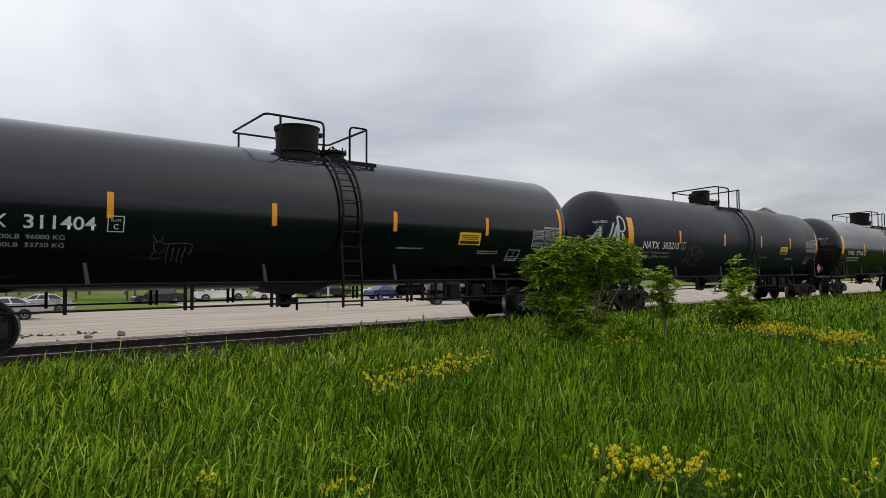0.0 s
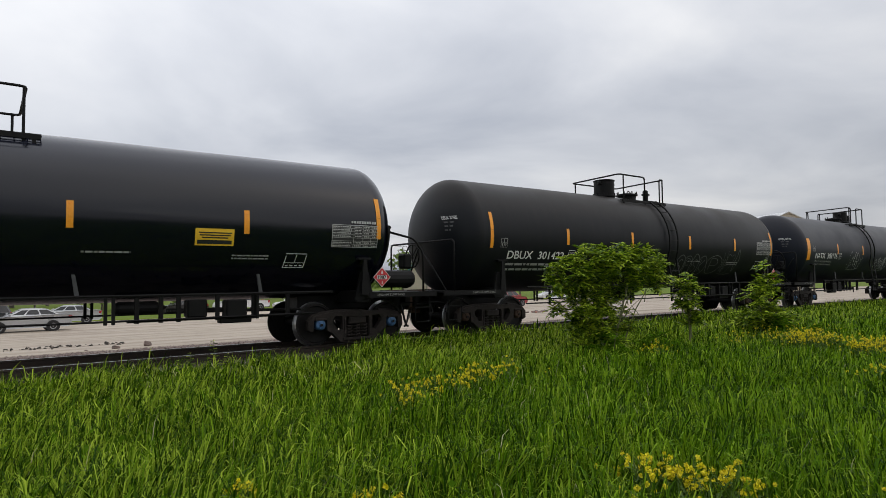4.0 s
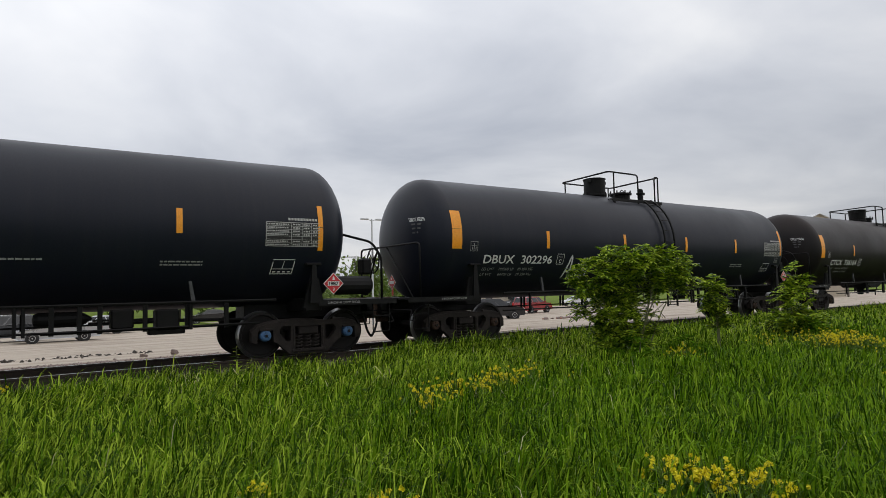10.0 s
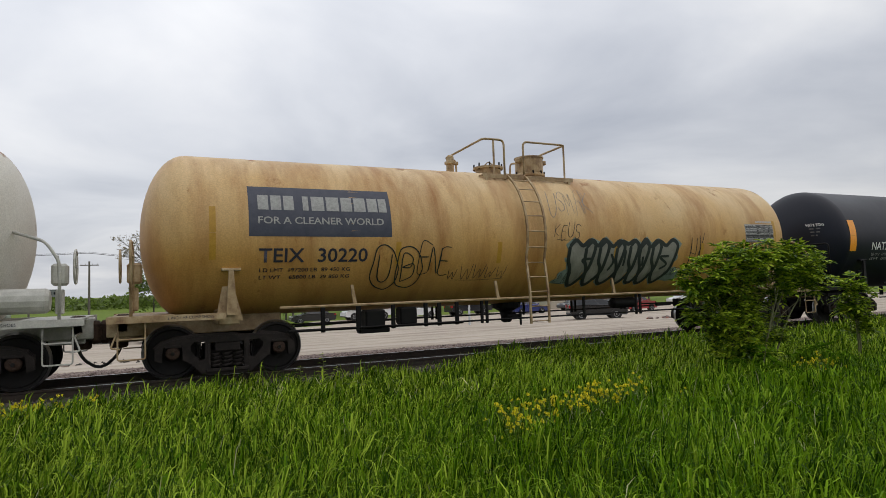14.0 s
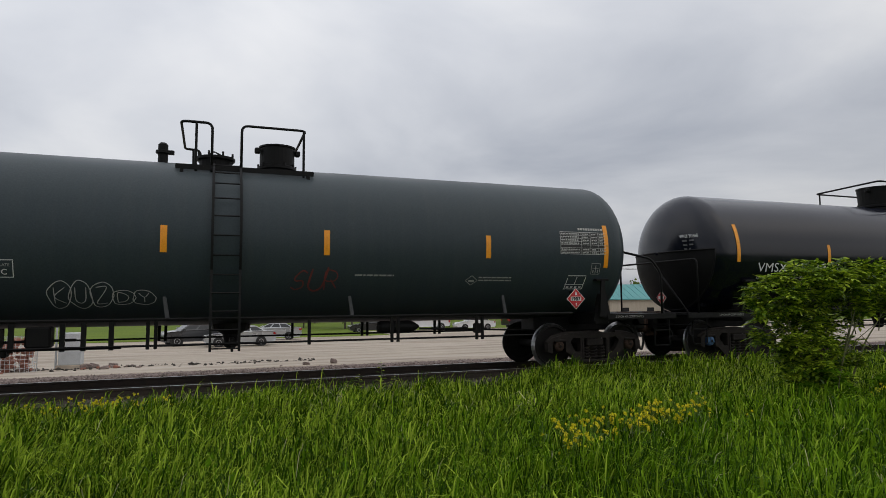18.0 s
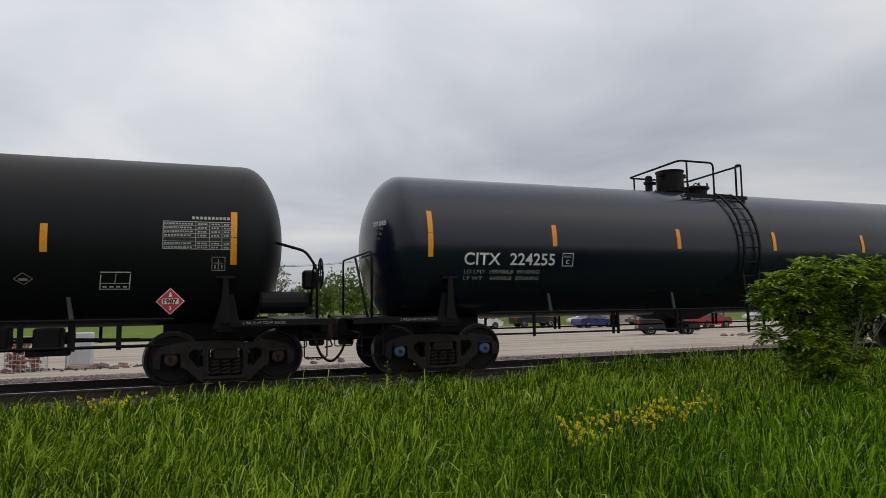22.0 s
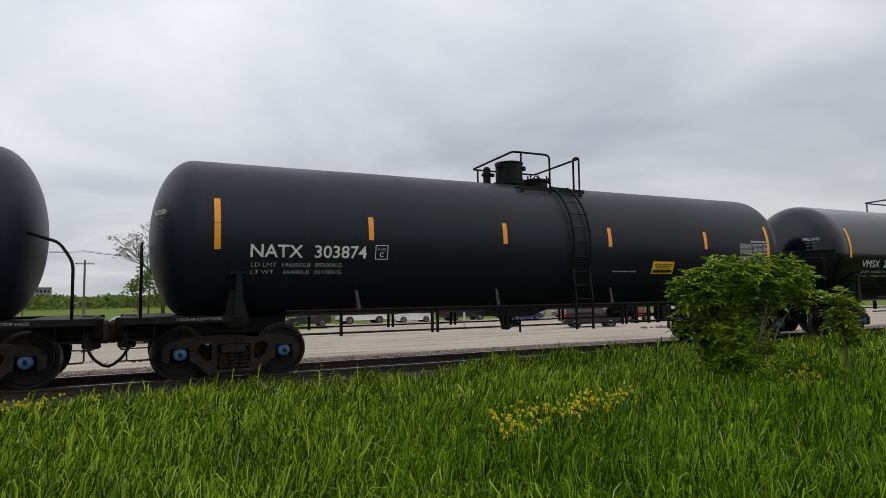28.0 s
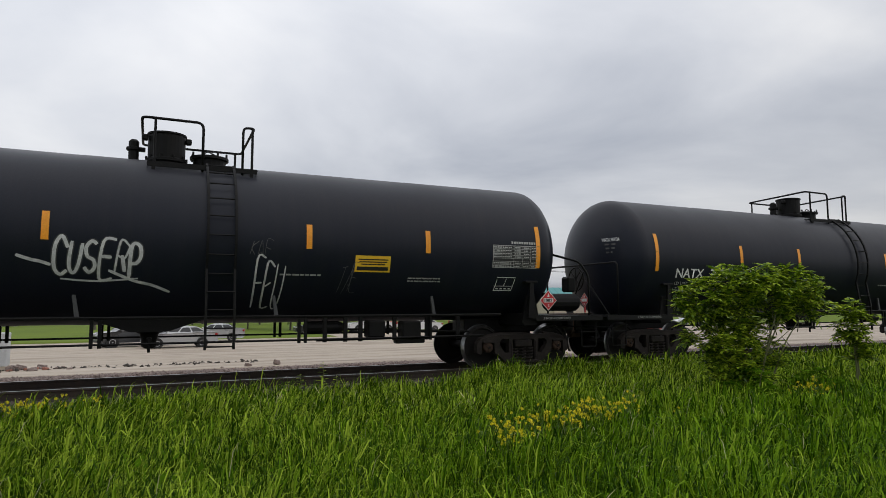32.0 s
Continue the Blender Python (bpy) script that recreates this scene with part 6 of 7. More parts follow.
def grass_points(rng, n, r0, r1, x0, x1, y0, y1=12.4):
    x, y = rng.uniform(x0, x1, n), rng.uniform(y0, y1, n)
    r = np.hypot(x, y)
    az = np.degrees(np.arctan2(y, x))
    k = (r > r0) & (r <= r1) & (az < 114) & (az > 7) & (y < grass_edge(x) + rng.normal(0, 0.10, n))
    return x[k], y[k]


def clump(x, y):
    return 0.5 + 0.5 * np.sin(x * 2.3 + 1.7 * np.sin(y * 1.9)) * np.sin(y * 2.7 + 1.3 * np.sin(x * 1.7))


def build_grass():
    rng = np.random.default_rng(11)
    sets, lush = [], []
    for n, r0, r1, wid, x0, x1, y0 in ((135000, 2.2, 7.5, 0.0112, -3.5, 8, 0.3), (225000, 7.5, 16, 0.0155, -6, 16, 1.0), (230000, 16, 75, 0.030, 8, 75, 2.0)):
        x, y = grass_points(rng, n, r0, r1, x0, x1, y0)
        c = clump(x, y)
        h = (0.27 + 0.24 * c + 0.07 * np.sin(x * 0.9 + 2) * np.sin(y * 0.8) + rng.normal(0, 0.09, len(x))).clip(0.10, 0.72)
        h *= np.where(y > grass_edge(x) - 0.35, rng.uniform(0.6, 1.1, len(x)), 1.0)
        deep = rng.uniform(0, 1, len(x)) < 0.90 / (1 + np.exp(-(x - 2.2) / 0.7)) / (1 + np.exp(-(7.4 - y) / 0.5))
        b = blades(len(x), x, y, h, wid * rng.uniform(0.45, 1.4, len(x)) * np.where(deep, 1.05, 1.0), rng, np.where(deep, 0.85, 0.95))
        sets.append(b[~deep])
        lush.append(b[deep])
    tagged(put("lush_grass", raw_mesh("lush_grass", np.concatenate(lush), BLADE_FACES), LUSH), "deep green lush grass in the near right part of the meadow", "grass", kind="stuff")
    # thinner growth round and behind the camera
    x, y = rng.uniform(-24, 24, 60000), rng.uniform(-16, 11.0, 60000)
    az, r = np.degrees(np.arctan2(y, x)), np.hypot(x, y)
    k = (((az >= 114) | (az <= 7)) | (r <= 2.3)) & (r > 0.35) & (y < grass_edge(x))
    x, y, r = x[k], y[k], r[k]
    h = (0.22 + 0.2 * clump(x, y) + rng.normal(0, 0.07, len(x))).clip(0.08, 0.6) * np.where(r < 2.3, 0.7, 1.0)
    sets.append(blades(len(x), x, y, h, 0.034 * rng.uniform(0.5, 1.4, len(x)), rng, 1.1))
    tagged(put("grass", raw_mesh("grass", np.concatenate(sets), BLADE_FACES), GRASS), "tall bright green meadow grass beside the track", "grass", kind="stuff")
    x, y = grass_points(rng, 5200, 2.2, 30, -5, 28, 0.5)
    k = rng.uniform(0, 1, len(x)) < 0.25 + 0.75 * np.exp(-((y - 10.2) / 1.4) ** 2)
    x, y = x[k], y[k]
    h = rng.uniform(0.25, 0.62, len(x))
    tagged(put("dry_grass", raw_mesh("dry_grass", blades(len(x), x, y, h, np.full(len(x), 0.007), rng, 1.2), BLADE_FACES), STRAW), "pale dry grass stalks among the green", "dry grass", kind="stuff")
    # broad-leaved weeds low in the grass
    x, y = grass_points(rng, 22000, 3.2, 26, -4, 25, 0.5)
    k = clump(x * 0.6 + 4, y * 0.6) > np.where((x > 3.0) & (y < 6.5), 0.62, 0.70)
    x, y = x[k], y[k]
    n = len(x)
    a, e, s = rng.uniform(0, 6.28, n), rng.uniform(0.2, 0.9, n), rng.uniform(0.05, 0.12, n)
    d = np.stack([np.cos(a) * np.cos(e), np.sin(a) * np.cos(e), np.sin(e)], 1)
    p = np.stack([-np.sin(a), np.cos(a), np.zeros(n)], 1)
    o = np.stack([x, y, ground_height(x, y) + rng.uniform(0.05, 0.34, n)], 1)
    ss = s[:, None]
    v = np.stack([o, o + d * ss * 0.5 + p * ss * 0.28, o + d * ss, o + d * ss * 0.5 - p * ss * 0.28], 1)
    tagged(put("weeds", raw_mesh("weeds", v, [(0, 1, 2, 3)]), DARKLEAF), "darker broad-leaved weeds low in the grass", "weeds", kind="stuff")


build_grass()


def straw_tuft(x, y, h, seed):
    rng = np.random.default_rng(seed)
    n = 9
    px, py = x + rng.normal(0, 0.05, n), y + rng.normal(0, 0.05, n)
    tf = thing("straw_tuft", "bleached dry grass tuft bending over", "dry grass", "straw tufts in the grass")
    put("stalks", raw_mesh("stalks", blades(n, px, py, np.full(n, h) * rng.uniform(0.8, 1.2, n), np.full(n, 0.014), rng, 1.4), BLADE_FACES), STRAW, tf)


straw_tuft(4.55, 7.95, 0.62, 1)
straw_tuft(10.3, 7.1, 0.60, 2)
straw_tuft(3.0, 9.6, 0.55, 3)
straw_tuft(-0.3, 9.9, 0.5, 4)


def mustard(x, y, n, spread_x, spread_y, h, seed):
    """A patch of wild mustard: thin branching stems with heads of small yellow petals."""
    rng = np.random.default_rng(seed)
    mp = thing("wild_mustard", "wild mustard in yellow blossom among the grass", "wildflowers", "patches of yellow mustard")
    px, py = x + rng.normal(0, spread_x, n), y + rng.normal(0, spread_y, n)
    z = ground_height(px, py)
    hh = h * rng.uniform(0.75, 1.12, n)
    tips, stem, leafy = [], bmesh.new(), []
    for a, b, c, q in zip(px, py, z, hh):
        tube(stem, [(a, b, c), (a + rng.normal(0, 0.02), b + rng.normal(0, 0.02), c + q * 0.6), (a + rng.normal(0, 0.05), b + rng.normal(0, 0.05), c + q)], [0.006, 0.005, 0.003], 4)
        for _ in range(5):
            o, g = np.array([a, b, c + q * rng.uniform(0.25, 0.8)]), rng.uniform(0, 6.28)
            d, w = np.array([math.cos(g), math.sin(g), rng.uniform(0.1, 0.8)]), np.array([-math.sin(g), math.cos(g), 0]) * 0.018
            k = rng.uniform(0.06, 0.13)
            leafy.append([o, o + d * k * 0.5 + w, o + d * k - np.array([0, 0, 0.02]), o + d * k * 0.5 - w])
        for _ in range(int(rng.integers(1, 5))):
            o = np.array([a + rng.normal(0, 0.06), b + rng.normal(0, 0.06), c + q * rng.uniform(0.80, 1.06)])
            tube(stem, [(a, b, c + q * 0.6), tuple(o)], 0.003, 3)
            size = rng.uniform(0.55, 1.15)
            for _ in range(int(rng.integers(14, 25))):
                u = rng.normal(0, 1, 3)
                tips.append(o + u / np.linalg.norm(u) * size * np.array([0.021, 0.021, 0.024]) * rng.uniform(0.4, 1.0))
    tagged(part("stalk", stem, MUSTEM, mp), kind="stuff")
    tagged(put("leaves", raw_mesh("leaves", np.array(leafy), [(0, 1, 2, 3)]), MUSTEM, mp), kind="stuff")
    t = np.array(tips)
    m = len(t)
    u = rng.normal(0, 1, (m, 3))
    u /= np.linalg.norm(u, axis=1)[:, None]
    w = np.cross(u, rng.normal(0, 1, (m, 3)))
    w /= np.linalg.norm(w, axis=1)[:, None]
    s = rng.uniform(0.0070, 0.0110, m)[:, None]
    flowers = put("blossoms", raw_mesh("blossoms", np.stack([t - u * s, t - w * s, t + u * s, t + w * s], 1), [(0, 1, 2, 3)]), BLOSSOM, mp)
    tagged(flowers, kind="stuff")


for args in ((3.72, 5.8, 22, 0.14, 0.14, 0.50, 1), (4.5, 6.2, 26, 0.38, 0.12, 0.48, 2), (5.35, 6.45, 46, 0.34, 0.14, 0.50, 3), (9.75, 6.75, 24, 0.16, 0.12, 0.50, 4),
             (3.66, 2.55, 30, 0.12, 0.14, 0.42, 5), (3.76, 2.2, 24, 0.14, 0.10, 0.37, 6), (3.22, 2.42, 4, 0.05, 0.05, 0.42, 16), (1.30, 3.9, 7, 0.08, 0.08, 0.36, 7), (1.95, 3.3, 8, 0.08, 0.08, 0.36, 8),
             (4.4, 1.45, 5, 0.10, 0.08, 0.42, 9), (14.3, 6.15, 140, 0.42, 0.32, 0.54, 10), (13.0, 4.42, 125, 0.30, 0.18, 0.54, 11), (16.0, 7.1, 30, 0.5, 0.3, 0.5, 17), (9.75, 2.9, 30, 0.25, 0.20, 0.5, 12),
             (-0.8, 9.9, 42, 0.40, 0.30, 0.46, 13), (-2.0, 10.2, 30, 0.5, 0.2, 0.44, 14), (14.0, 7.6, 20, 0.6, 0.3, 0.4, 15)):
    mustard(*args)


# ---- bushes ----
def leaf_cloud(centers, size, rng, per=7):
    """Shoot tips: rosettes of drooping pinnate leaves, each with pairs of pointed leaflets folded along the rib."""
    out = []
    for c in centers:
        n, turn, tip, way = int(rng.integers(6, 10)), rng.uniform(0, 6.28), rng.uniform(0, 0.9), rng.uniform(0, 6.28)
        for j in range(n):
            a = turn + 2.4 * j
            d = np.array([math.cos(a), math.sin(a), rng.uniform(-0.25, 0.75) + tip * math.cos(a - way)])
            d /= np.linalg.norm(d)
            sv = np.cross(d, (0, 0, 1.0))
            sv /= np.linalg.norm(sv)
            uv = np.cross(sv, d)
            s = size * rng.uniform(0.7, 1.25)
            for k in range(per):
                if k == per - 1:
                    q, ld = 1.0, d * 0.9 - np.array([0, 0, 0.28])
                else:
                    q = (k // 2 + 0.7) / ((per - 1) / 2 + 0.4)
                    ld = d * 0.6 + sv * (1 if k % 2 else -1) - np.array([0, 0, 0.05 + 0.25 * q])
                o = c + d * s * 1.9 * q - np.array([0, 0, 0.40 * s * q * q])
                ld = ld / np.linalg.norm(ld)
                wv = np.cross(ld, uv)
                wv = wv / (np.linalg.norm(wv) + 1e-6) * s * 0.27
                f = uv * s * 0.07
                out.append([o, o + ld * s * 0.40 + wv + f, o + ld * s - uv * s * 0.12, o + ld * s * 0.40 - wv + f, o + ld * s * 0.5 - f])
    return np.array(out)


def bush(name, label, at, lobes, n, size, seed, mat, trunks, low=None):
    rng = np.random.default_rng(seed)
    b = thing(name, label, "bush", at=at)
    wts = np.array([l[3] ** 2 * l[4] for l in lobes])
    cs = []
    for (x, y, z, rx, rz), k in zip(lobes, wts / wts.sum()):
        m = int(n * k)
        u = rng.normal(0, 1, (m, 3))
        u /= np.linalg.norm(u, axis=1)[:, None]
        r = rng.uniform(0.45, 1.0, m)[:, None] ** 0.5 * (1 + 0.16 * np.sin(5 * u[:, :1] + seed) * np.cos(4 * u[:, 2:]))
        cs.append(np.array([x, y, z]) + u * r * np.array([rx, rx * 0.8, rz]))
    cs = np.concatenate(cs)
    put("leaves", raw_mesh("leaves", leaf_cloud(cs, size, rng), [(0, 1, 4), (1, 2, 4), (2, 3, 4), (3, 0, 4)]), mat, b)
    for tx, ty, tz, bx in trunks:
        bm = bmesh.new()
        tube(bm, [(bx, 0, -0.1), (bx + (tx - bx) * 0.15, ty * 0.2, tz * 0.3), (bx + (tx - bx) * 0.45, ty * 0.6, tz * 0.62), (tx, ty, tz)], [0.020, 0.017, 0.013, 0.006], 6)
        for q in range(3):
            f = 0.55 + 0.15 * q
            o = Vector((bx + (tx - bx) * f, ty * f, tz * f))
            tube(bm, [o, o + Vector((rng.uniform(-0.3, 0.3), rng.uniform(-0.2, 0.2), rng.uniform(0.15, 0.4)))], [0.009, 0.004], 5)
        part("stem", bm, STEM, b)
    return b


bush("elder_bush", "leafy bright green elder bush in the tall grass", (9.6, 7.6, -0.45),
     [(-1.20, 0, 1.78, 0.42, 0.36), (-0.5, 0, 1.98, 0.52, 0.34), (0.25, 0, 2.02, 0.55, 0.30), (0.95, 0, 1.92, 0.50, 0.34), (1.40, 0, 1.72, 0.34, 0.30), (-0.95, 0.1, 1.30, 0.46, 0.42), (-0.55, 0, 0.85, 0.48, 0.42), (-0.2, 0, 0.42, 0.44, 0.32), (-0.4, 0.2, 1.35, 0.40, 0.45), (0.45, 0.1, 1.62, 0.5, 0.25), (0.30, 0.25, 1.0, 0.42, 0.45)],
     340, 0.088, 3, LEAF, [(-1.1, 0, 1.75, -0.5), (-0.3, 0.1, 1.95, -0.2), (0.7, 0, 1.85, 0.0), (0.5, -0.2, 1.7, -0.1), (1.4, 0, 1.75, 0.2), (0.2, -0.25, 1.6, -0.05)])
bush("elder_sapling", "slim young elder sapling beside the larger bush", (12.2, 7.65, -0.45),
     [(0, 0, 1.62, 0.22, 0.24), (0.1, 0, 1.25, 0.32, 0.30), (0.15, 0, 0.80, 0.20, 0.26)], 42, 0.088, 5, LEAF, [(0, 0, 1.6, 0.1), (0.1, 0, 1.3, 0.15)])
bush("elder_shrub", "young green elder shrub standing in the grass", (16.3, 8.0, -0.45),
     [(0, 0, 1.75, 0.28, 0.30), (-0.1, 0, 1.35, 0.52, 0.32), (-0.35, 0, 0.8, 0.7, 0.38), (0.25, 0, 0.45, 0.9, 0.45), (0.05, 0, 1.55, 0.34, 0.35)], 120, 0.098, 4, LEAF, [(0, 0, 1.8, 0.1), (-0.3, 0, 1.4, -0.1), (0.3, 0, 1.0, 0.2)])
bush("weed_clump", "dark green broad-leaved weeds beneath the bush", (9.0, 7.1, -0.45),
     [(0, 0, 0.35, 0.55, 0.3), (1.4, 0.1, 0.35, 0.6, 0.3)], 26, 0.11, 6, DARKLEAF, [(0, 0, 0.5, 0)])
bush("weed_clump", "dark green broad-leaved weeds beneath the shrub", (16.5, 7.4, -0.45),
     [(0, 0, 0.35, 0.7, 0.35)], 20, 0.12, 7, DARKLEAF, [(0, 0, 0.5, 0)])


def trackside_weed(x, y, h, seed):
    rng = np.random.default_rng(seed)
    w = thing("trackside_weed", "leafy green weed growing from the ballast", "weed", "weeds on the ballast", at=(x, y, -0.37))
    bm = bmesh.new()
    tube(bm, [(0, 0, 0), (0.02, 0, h * 0.5), (0.0, 0, h)], [0.008, 0.006, 0.003], 5)
    part("stem", bm, STEM, w)
    v = []
    for k in range(16):
        a, z = k * 2.4, h * (0.25 + 0.75 * k / 16)
        s = 0.13 * (1.15 - 0.6 * k / 16)
        d = np.array([math.cos(a), math.sin(a), 0.35])
        p = np.array([-math.sin(a), math.cos(a), 0]) * s * 0.25
        o = np.array([0.0, 0.0, z])
        v.append([o, o + d * s * 0.5 + p, o + d * s - np.array([0, 0, 0.03]), o + d * s * 0.5 - p])
    put("leaves", raw_mesh("leaves", np.array(v), [(0, 1, 2, 3)]), LEAF, w)


trackside_weed(3.35, 11.5, 0.62, 1)
trackside_weed(2.95, 11.5, 0.42, 2)
trackside_weed(3.6, 11.5, 0.35, 3)
trackside_weed(2.75, 11.5, 0.30, 4)


# ---- parked cars ----
CARGLASS = material("dark_car_glass", [(0.012, 0.014, 0.016), (0.02, 0.022, 0.025)], 3, 0.08)
TYRE = material("tyre_rubber", [(0.012, 0.012, 0.012), (0.022, 0.022, 0.022)], 20, 0.8)
ALLOY = material("alloy_wheel", [(0.35, 0.35, 0.36), (0.5, 0.5, 0.51)], 10, 0.35, 0.8)
TAILRED = material("red_tail_lamp", [(0.35, 0.012, 0.012), (0.45, 0.02, 0.02)], 10, 0.25)
LAMPCLEAR = material("clear_headlamp", [(0.5, 0.5, 0.5), (0.6, 0.6, 0.6)], 10, 0.15)
TRIMDARK = material("dark_plastic_trim", [(0.015, 0.015, 0.015), (0.025, 0.025, 0.025)], 10, 0.6)


def car_paint(name, c, metal=0.2):
    return material(name, [tuple(v * 0.92 for v in c), tuple(min(1, v * 1.06) for v in c)], 0.8, 0.30, metal, coat=0.6, grain=(0.96, 1.04))


# side outlines, nose at +x: body below the belt line, then the glasshouse
SHAPES = {
    "sedan": dict(w=1.78, wheel=0.32, axles=(-1.36, 1.42), body=[(-2.35, 0.42), (-2.38, 0.70), (-2.30, 0.98), (-1.55, 1.04), (1.0, 0.95), (2.0, 0.82), (2.32, 0.66), (2.36, 0.38), (2.2, 0.24), (-2.2, 0.26)],
                  roof=[(-1.75, 1.0), (-1.05, 1.38), (-0.55, 1.44), (0.20, 1.42), (1.10, 0.96)], panes=[(-1.45, 0.92), (-0.80, 0.0), (0.15, 0.85)]),
    "suv": dict(w=1.90, wheel=0.37, axles=(-1.38, 1.40), body=[(-2.28, 0.46), (-2.34, 0.80), (-2.28, 1.14), (-1.2, 1.16), (1.05, 1.10), (2.05, 1.02), (2.28, 0.80), (2.32, 0.44), (2.2, 0.32), (-2.2, 0.32)],
                roof=[(-2.26, 1.12), (-2.02, 1.66), (-1.5, 1.76), (0.25, 1.74), (1.15, 1.10)], panes=[]),
    "pickup": dict(w=1.98, wheel=0.40, axles=(-1.75, 1.80), body=[(-2.85, 0.60), (-2.88, 1.12), (-0.85, 1.14), (-0.8, 1.16), (1.2, 1.14), (2.55, 1.06), (2.80, 0.86), (2.84, 0.50), (2.65, 0.40), (-2.75, 0.46)],
                   roof=[(-0.98, 1.13), (-0.86, 1.80), (-0.4, 1.86), (0.55, 1.84), (1.30, 1.12)], panes=[]),
}


def parked_car(kind, paint, label, x, y, turn, category="car"):
    """Parked vehicle: painted body, glasshouse, panes, four wheels, lamps, bumpers, mirrors."""
    sh = SHAPES[kind]
    v = thing("parked_" + ("car" if kind == "sedan" else kind), label, category, "parked vehicles on the lot", at=(x, y, lot_height(y)), turn=turn)
    w = sh["w"] / 2
    bm = bmesh.new()
    n = len(sh["body"])
    rings = []
    for q, inset, lift in ((-w + 0.07, 0.04, 0.0), (-w, 0.0, 0.0), (w, 0.0, 0.0), (w - 0.07, 0.04, 0.0)):
        cx = sum(p[0] for p in sh["body"]) / n
        rings.append([bm.verts.new((px - math.copysign(inset * 2, px - cx), q, pz - (inset if pz > 0.6 else -inset))) for px, pz in sh["body"]])
    for a, b in zip(rings, rings[1:]):
        for i in range(n):
            bm.faces.new((a[i], a[(i + 1) % n], b[(i + 1) % n], b[i]))
    bm.faces.new(rings[0])
    bm.faces.new(rings[-1][::-1])
    part("body", bm, paint, v)
    bm = bmesh.new()
    rf = sh["roof"]
    lo, hi = rf[0][1], max(p[1] for p in rf)

    def half(z):
        return w - 0.07 - 0.24 * (z - lo) / (hi - lo)
    a = [bm.verts.new((px, -half(pz), pz)) for px, pz in rf]
    b = [bm.verts.new((px, half(pz), pz)) for px, pz in rf]
    bm.faces.new(a)
    bm.faces.new(b[::-1])
    m = len(rf)
    for i in range(m):
        bm.faces.new((a[i], a[(i + 1) % m], b[(i + 1) % m], b[i]))
    part("cabin", bm, paint, v)
    zl, zh = lo + 0.06, hi - 0.10

    def edge_x(z, front):
        pts = rf if not front else rf[::-1]
        for p, q in zip(pts, pts[1:]):
            if min(p[1], q[1]) <= z <= max(p[1], q[1]) and abs(p[1] - q[1]) > 1e-6:
                return p[0] + (q[0] - p[0]) * (z - p[1]) / (q[1] - p[1])
        return pts[0][0]
    x0l, x0h, x1l, x1h = edge_x(zl, False) + 0.12, edge_x(zh, False) + 0.10, edge_x(zl, True) - 0.12, edge_x(zh, True) - 0.10
    cuts = [0.0, 0.34, 0.38, 0.70, 0.74, 1.0] if kind != "pickup" else [0.0, 0.46, 0.50, 1.0]
    for s in (-1, 1):
        for c0, c1 in zip(cuts[::2], cuts[1::2]):
            bm = bmesh.new()
            pts = [(x0l + (x1l - x0l) * c0, zl), (x0l + (x1l - x0l) * c1, zl), (x0h + (x1h - x0h) * c1, zh), (x0h + (x1h - x0h) * c0, zh)]
            outer = [bm.verts.new((px, s * (half(pz) + 0.008), pz)) for px, pz in pts]
            inner = [bm.verts.new((px, s * (half(pz) - 0.01), pz)) for px, pz in pts]
            bm.faces.new(outer)
            bm.faces.new(inner[::-1])
            for i in range(4):
                bm.faces.new((outer[i], outer[(i + 1) % 4], inner[(i + 1) % 4], inner[i]))
            part("side_window", bm, CARGLASS, v)
    for front, nm in ((True, "windscreen"), (False, "rear_window")):
        bm = bmesh.new()
        xl, xh = edge_x(zl, front), edge_x(zh, front)
        s = 0.012 if front else -0.012
        pts = [(xl + s, -half(zl) + 0.08, zl), (xl + s, half(zl) - 0.08, zl), (xh + s, half(zh) - 0.08, zh), (xh + s, -half(zh) + 0.08, zh)]
        outer = [bm.verts.new(p) for p in pts]
        inner = [bm.verts.new((p[0] - s * 2, p[1], p[2])) for p in pts]
        bm.faces.new(outer)
        bm.faces.new(inner[::-1])
        for i in range(4):
            bm.faces.new((outer[i], outer[(i + 1) % 4], inner[(i + 1) % 4], inner[i]))
        part(nm, bm, CARGLASS, v)
    r = sh["wheel"]
    for ax in sh["axles"]:
        for s in (-1, 1):
            bm = bmesh.new()
            lathe(bm, [(r * 0.62, -0.11), (r * 0.96, -0.11), (r, -0.06), (r, 0.06), (r * 0.96, 0.11), (r * 0.62, 0.11)], "y", 20, (0, 0, 0))
            wh = part("wheel", bm, TYRE, v)
            wh.location = (ax, s * (w - 0.09), r)
            bm = bmesh.new()
            lathe(bm, [(r * 0.60, -0.09), (r * 0.64, s * 0.10), (r * 0.55, s * 0.115), (r * 0.18, s * 0.09), (r * 0.12, s * 0.12)], "y", 16)
            part("rim", bm, ALLOY, wh)
            bm = bmesh.new()
            lathe(bm, [(r * 1.14, s * (w - 0.30)), (r * 1.14, s * (w + 0.004))], "y", 20, (ax, 0, r))
            part("wheel_arch", bm, TRIMDARK, v)
    xs = [p[0] for p in sh["body"]]
    for s in (-1, 1):
        bm = bmesh.new()
        box(bm, (max(xs) - 0.14, s * (w - 0.28), 0.72 if kind == "sedan" else 0.88), (0.20, 0.40, 0.14), 0.03)
        part("headlight", bm, LAMPCLEAR, v)
        bm = bmesh.new()
        box(bm, (min(xs) + 0.10, s * (w - 0.16), 0.86 if kind == "sedan" else 1.02), (0.20, 0.30, 0.16 if kind == "sedan" else 0.30), 0.03)
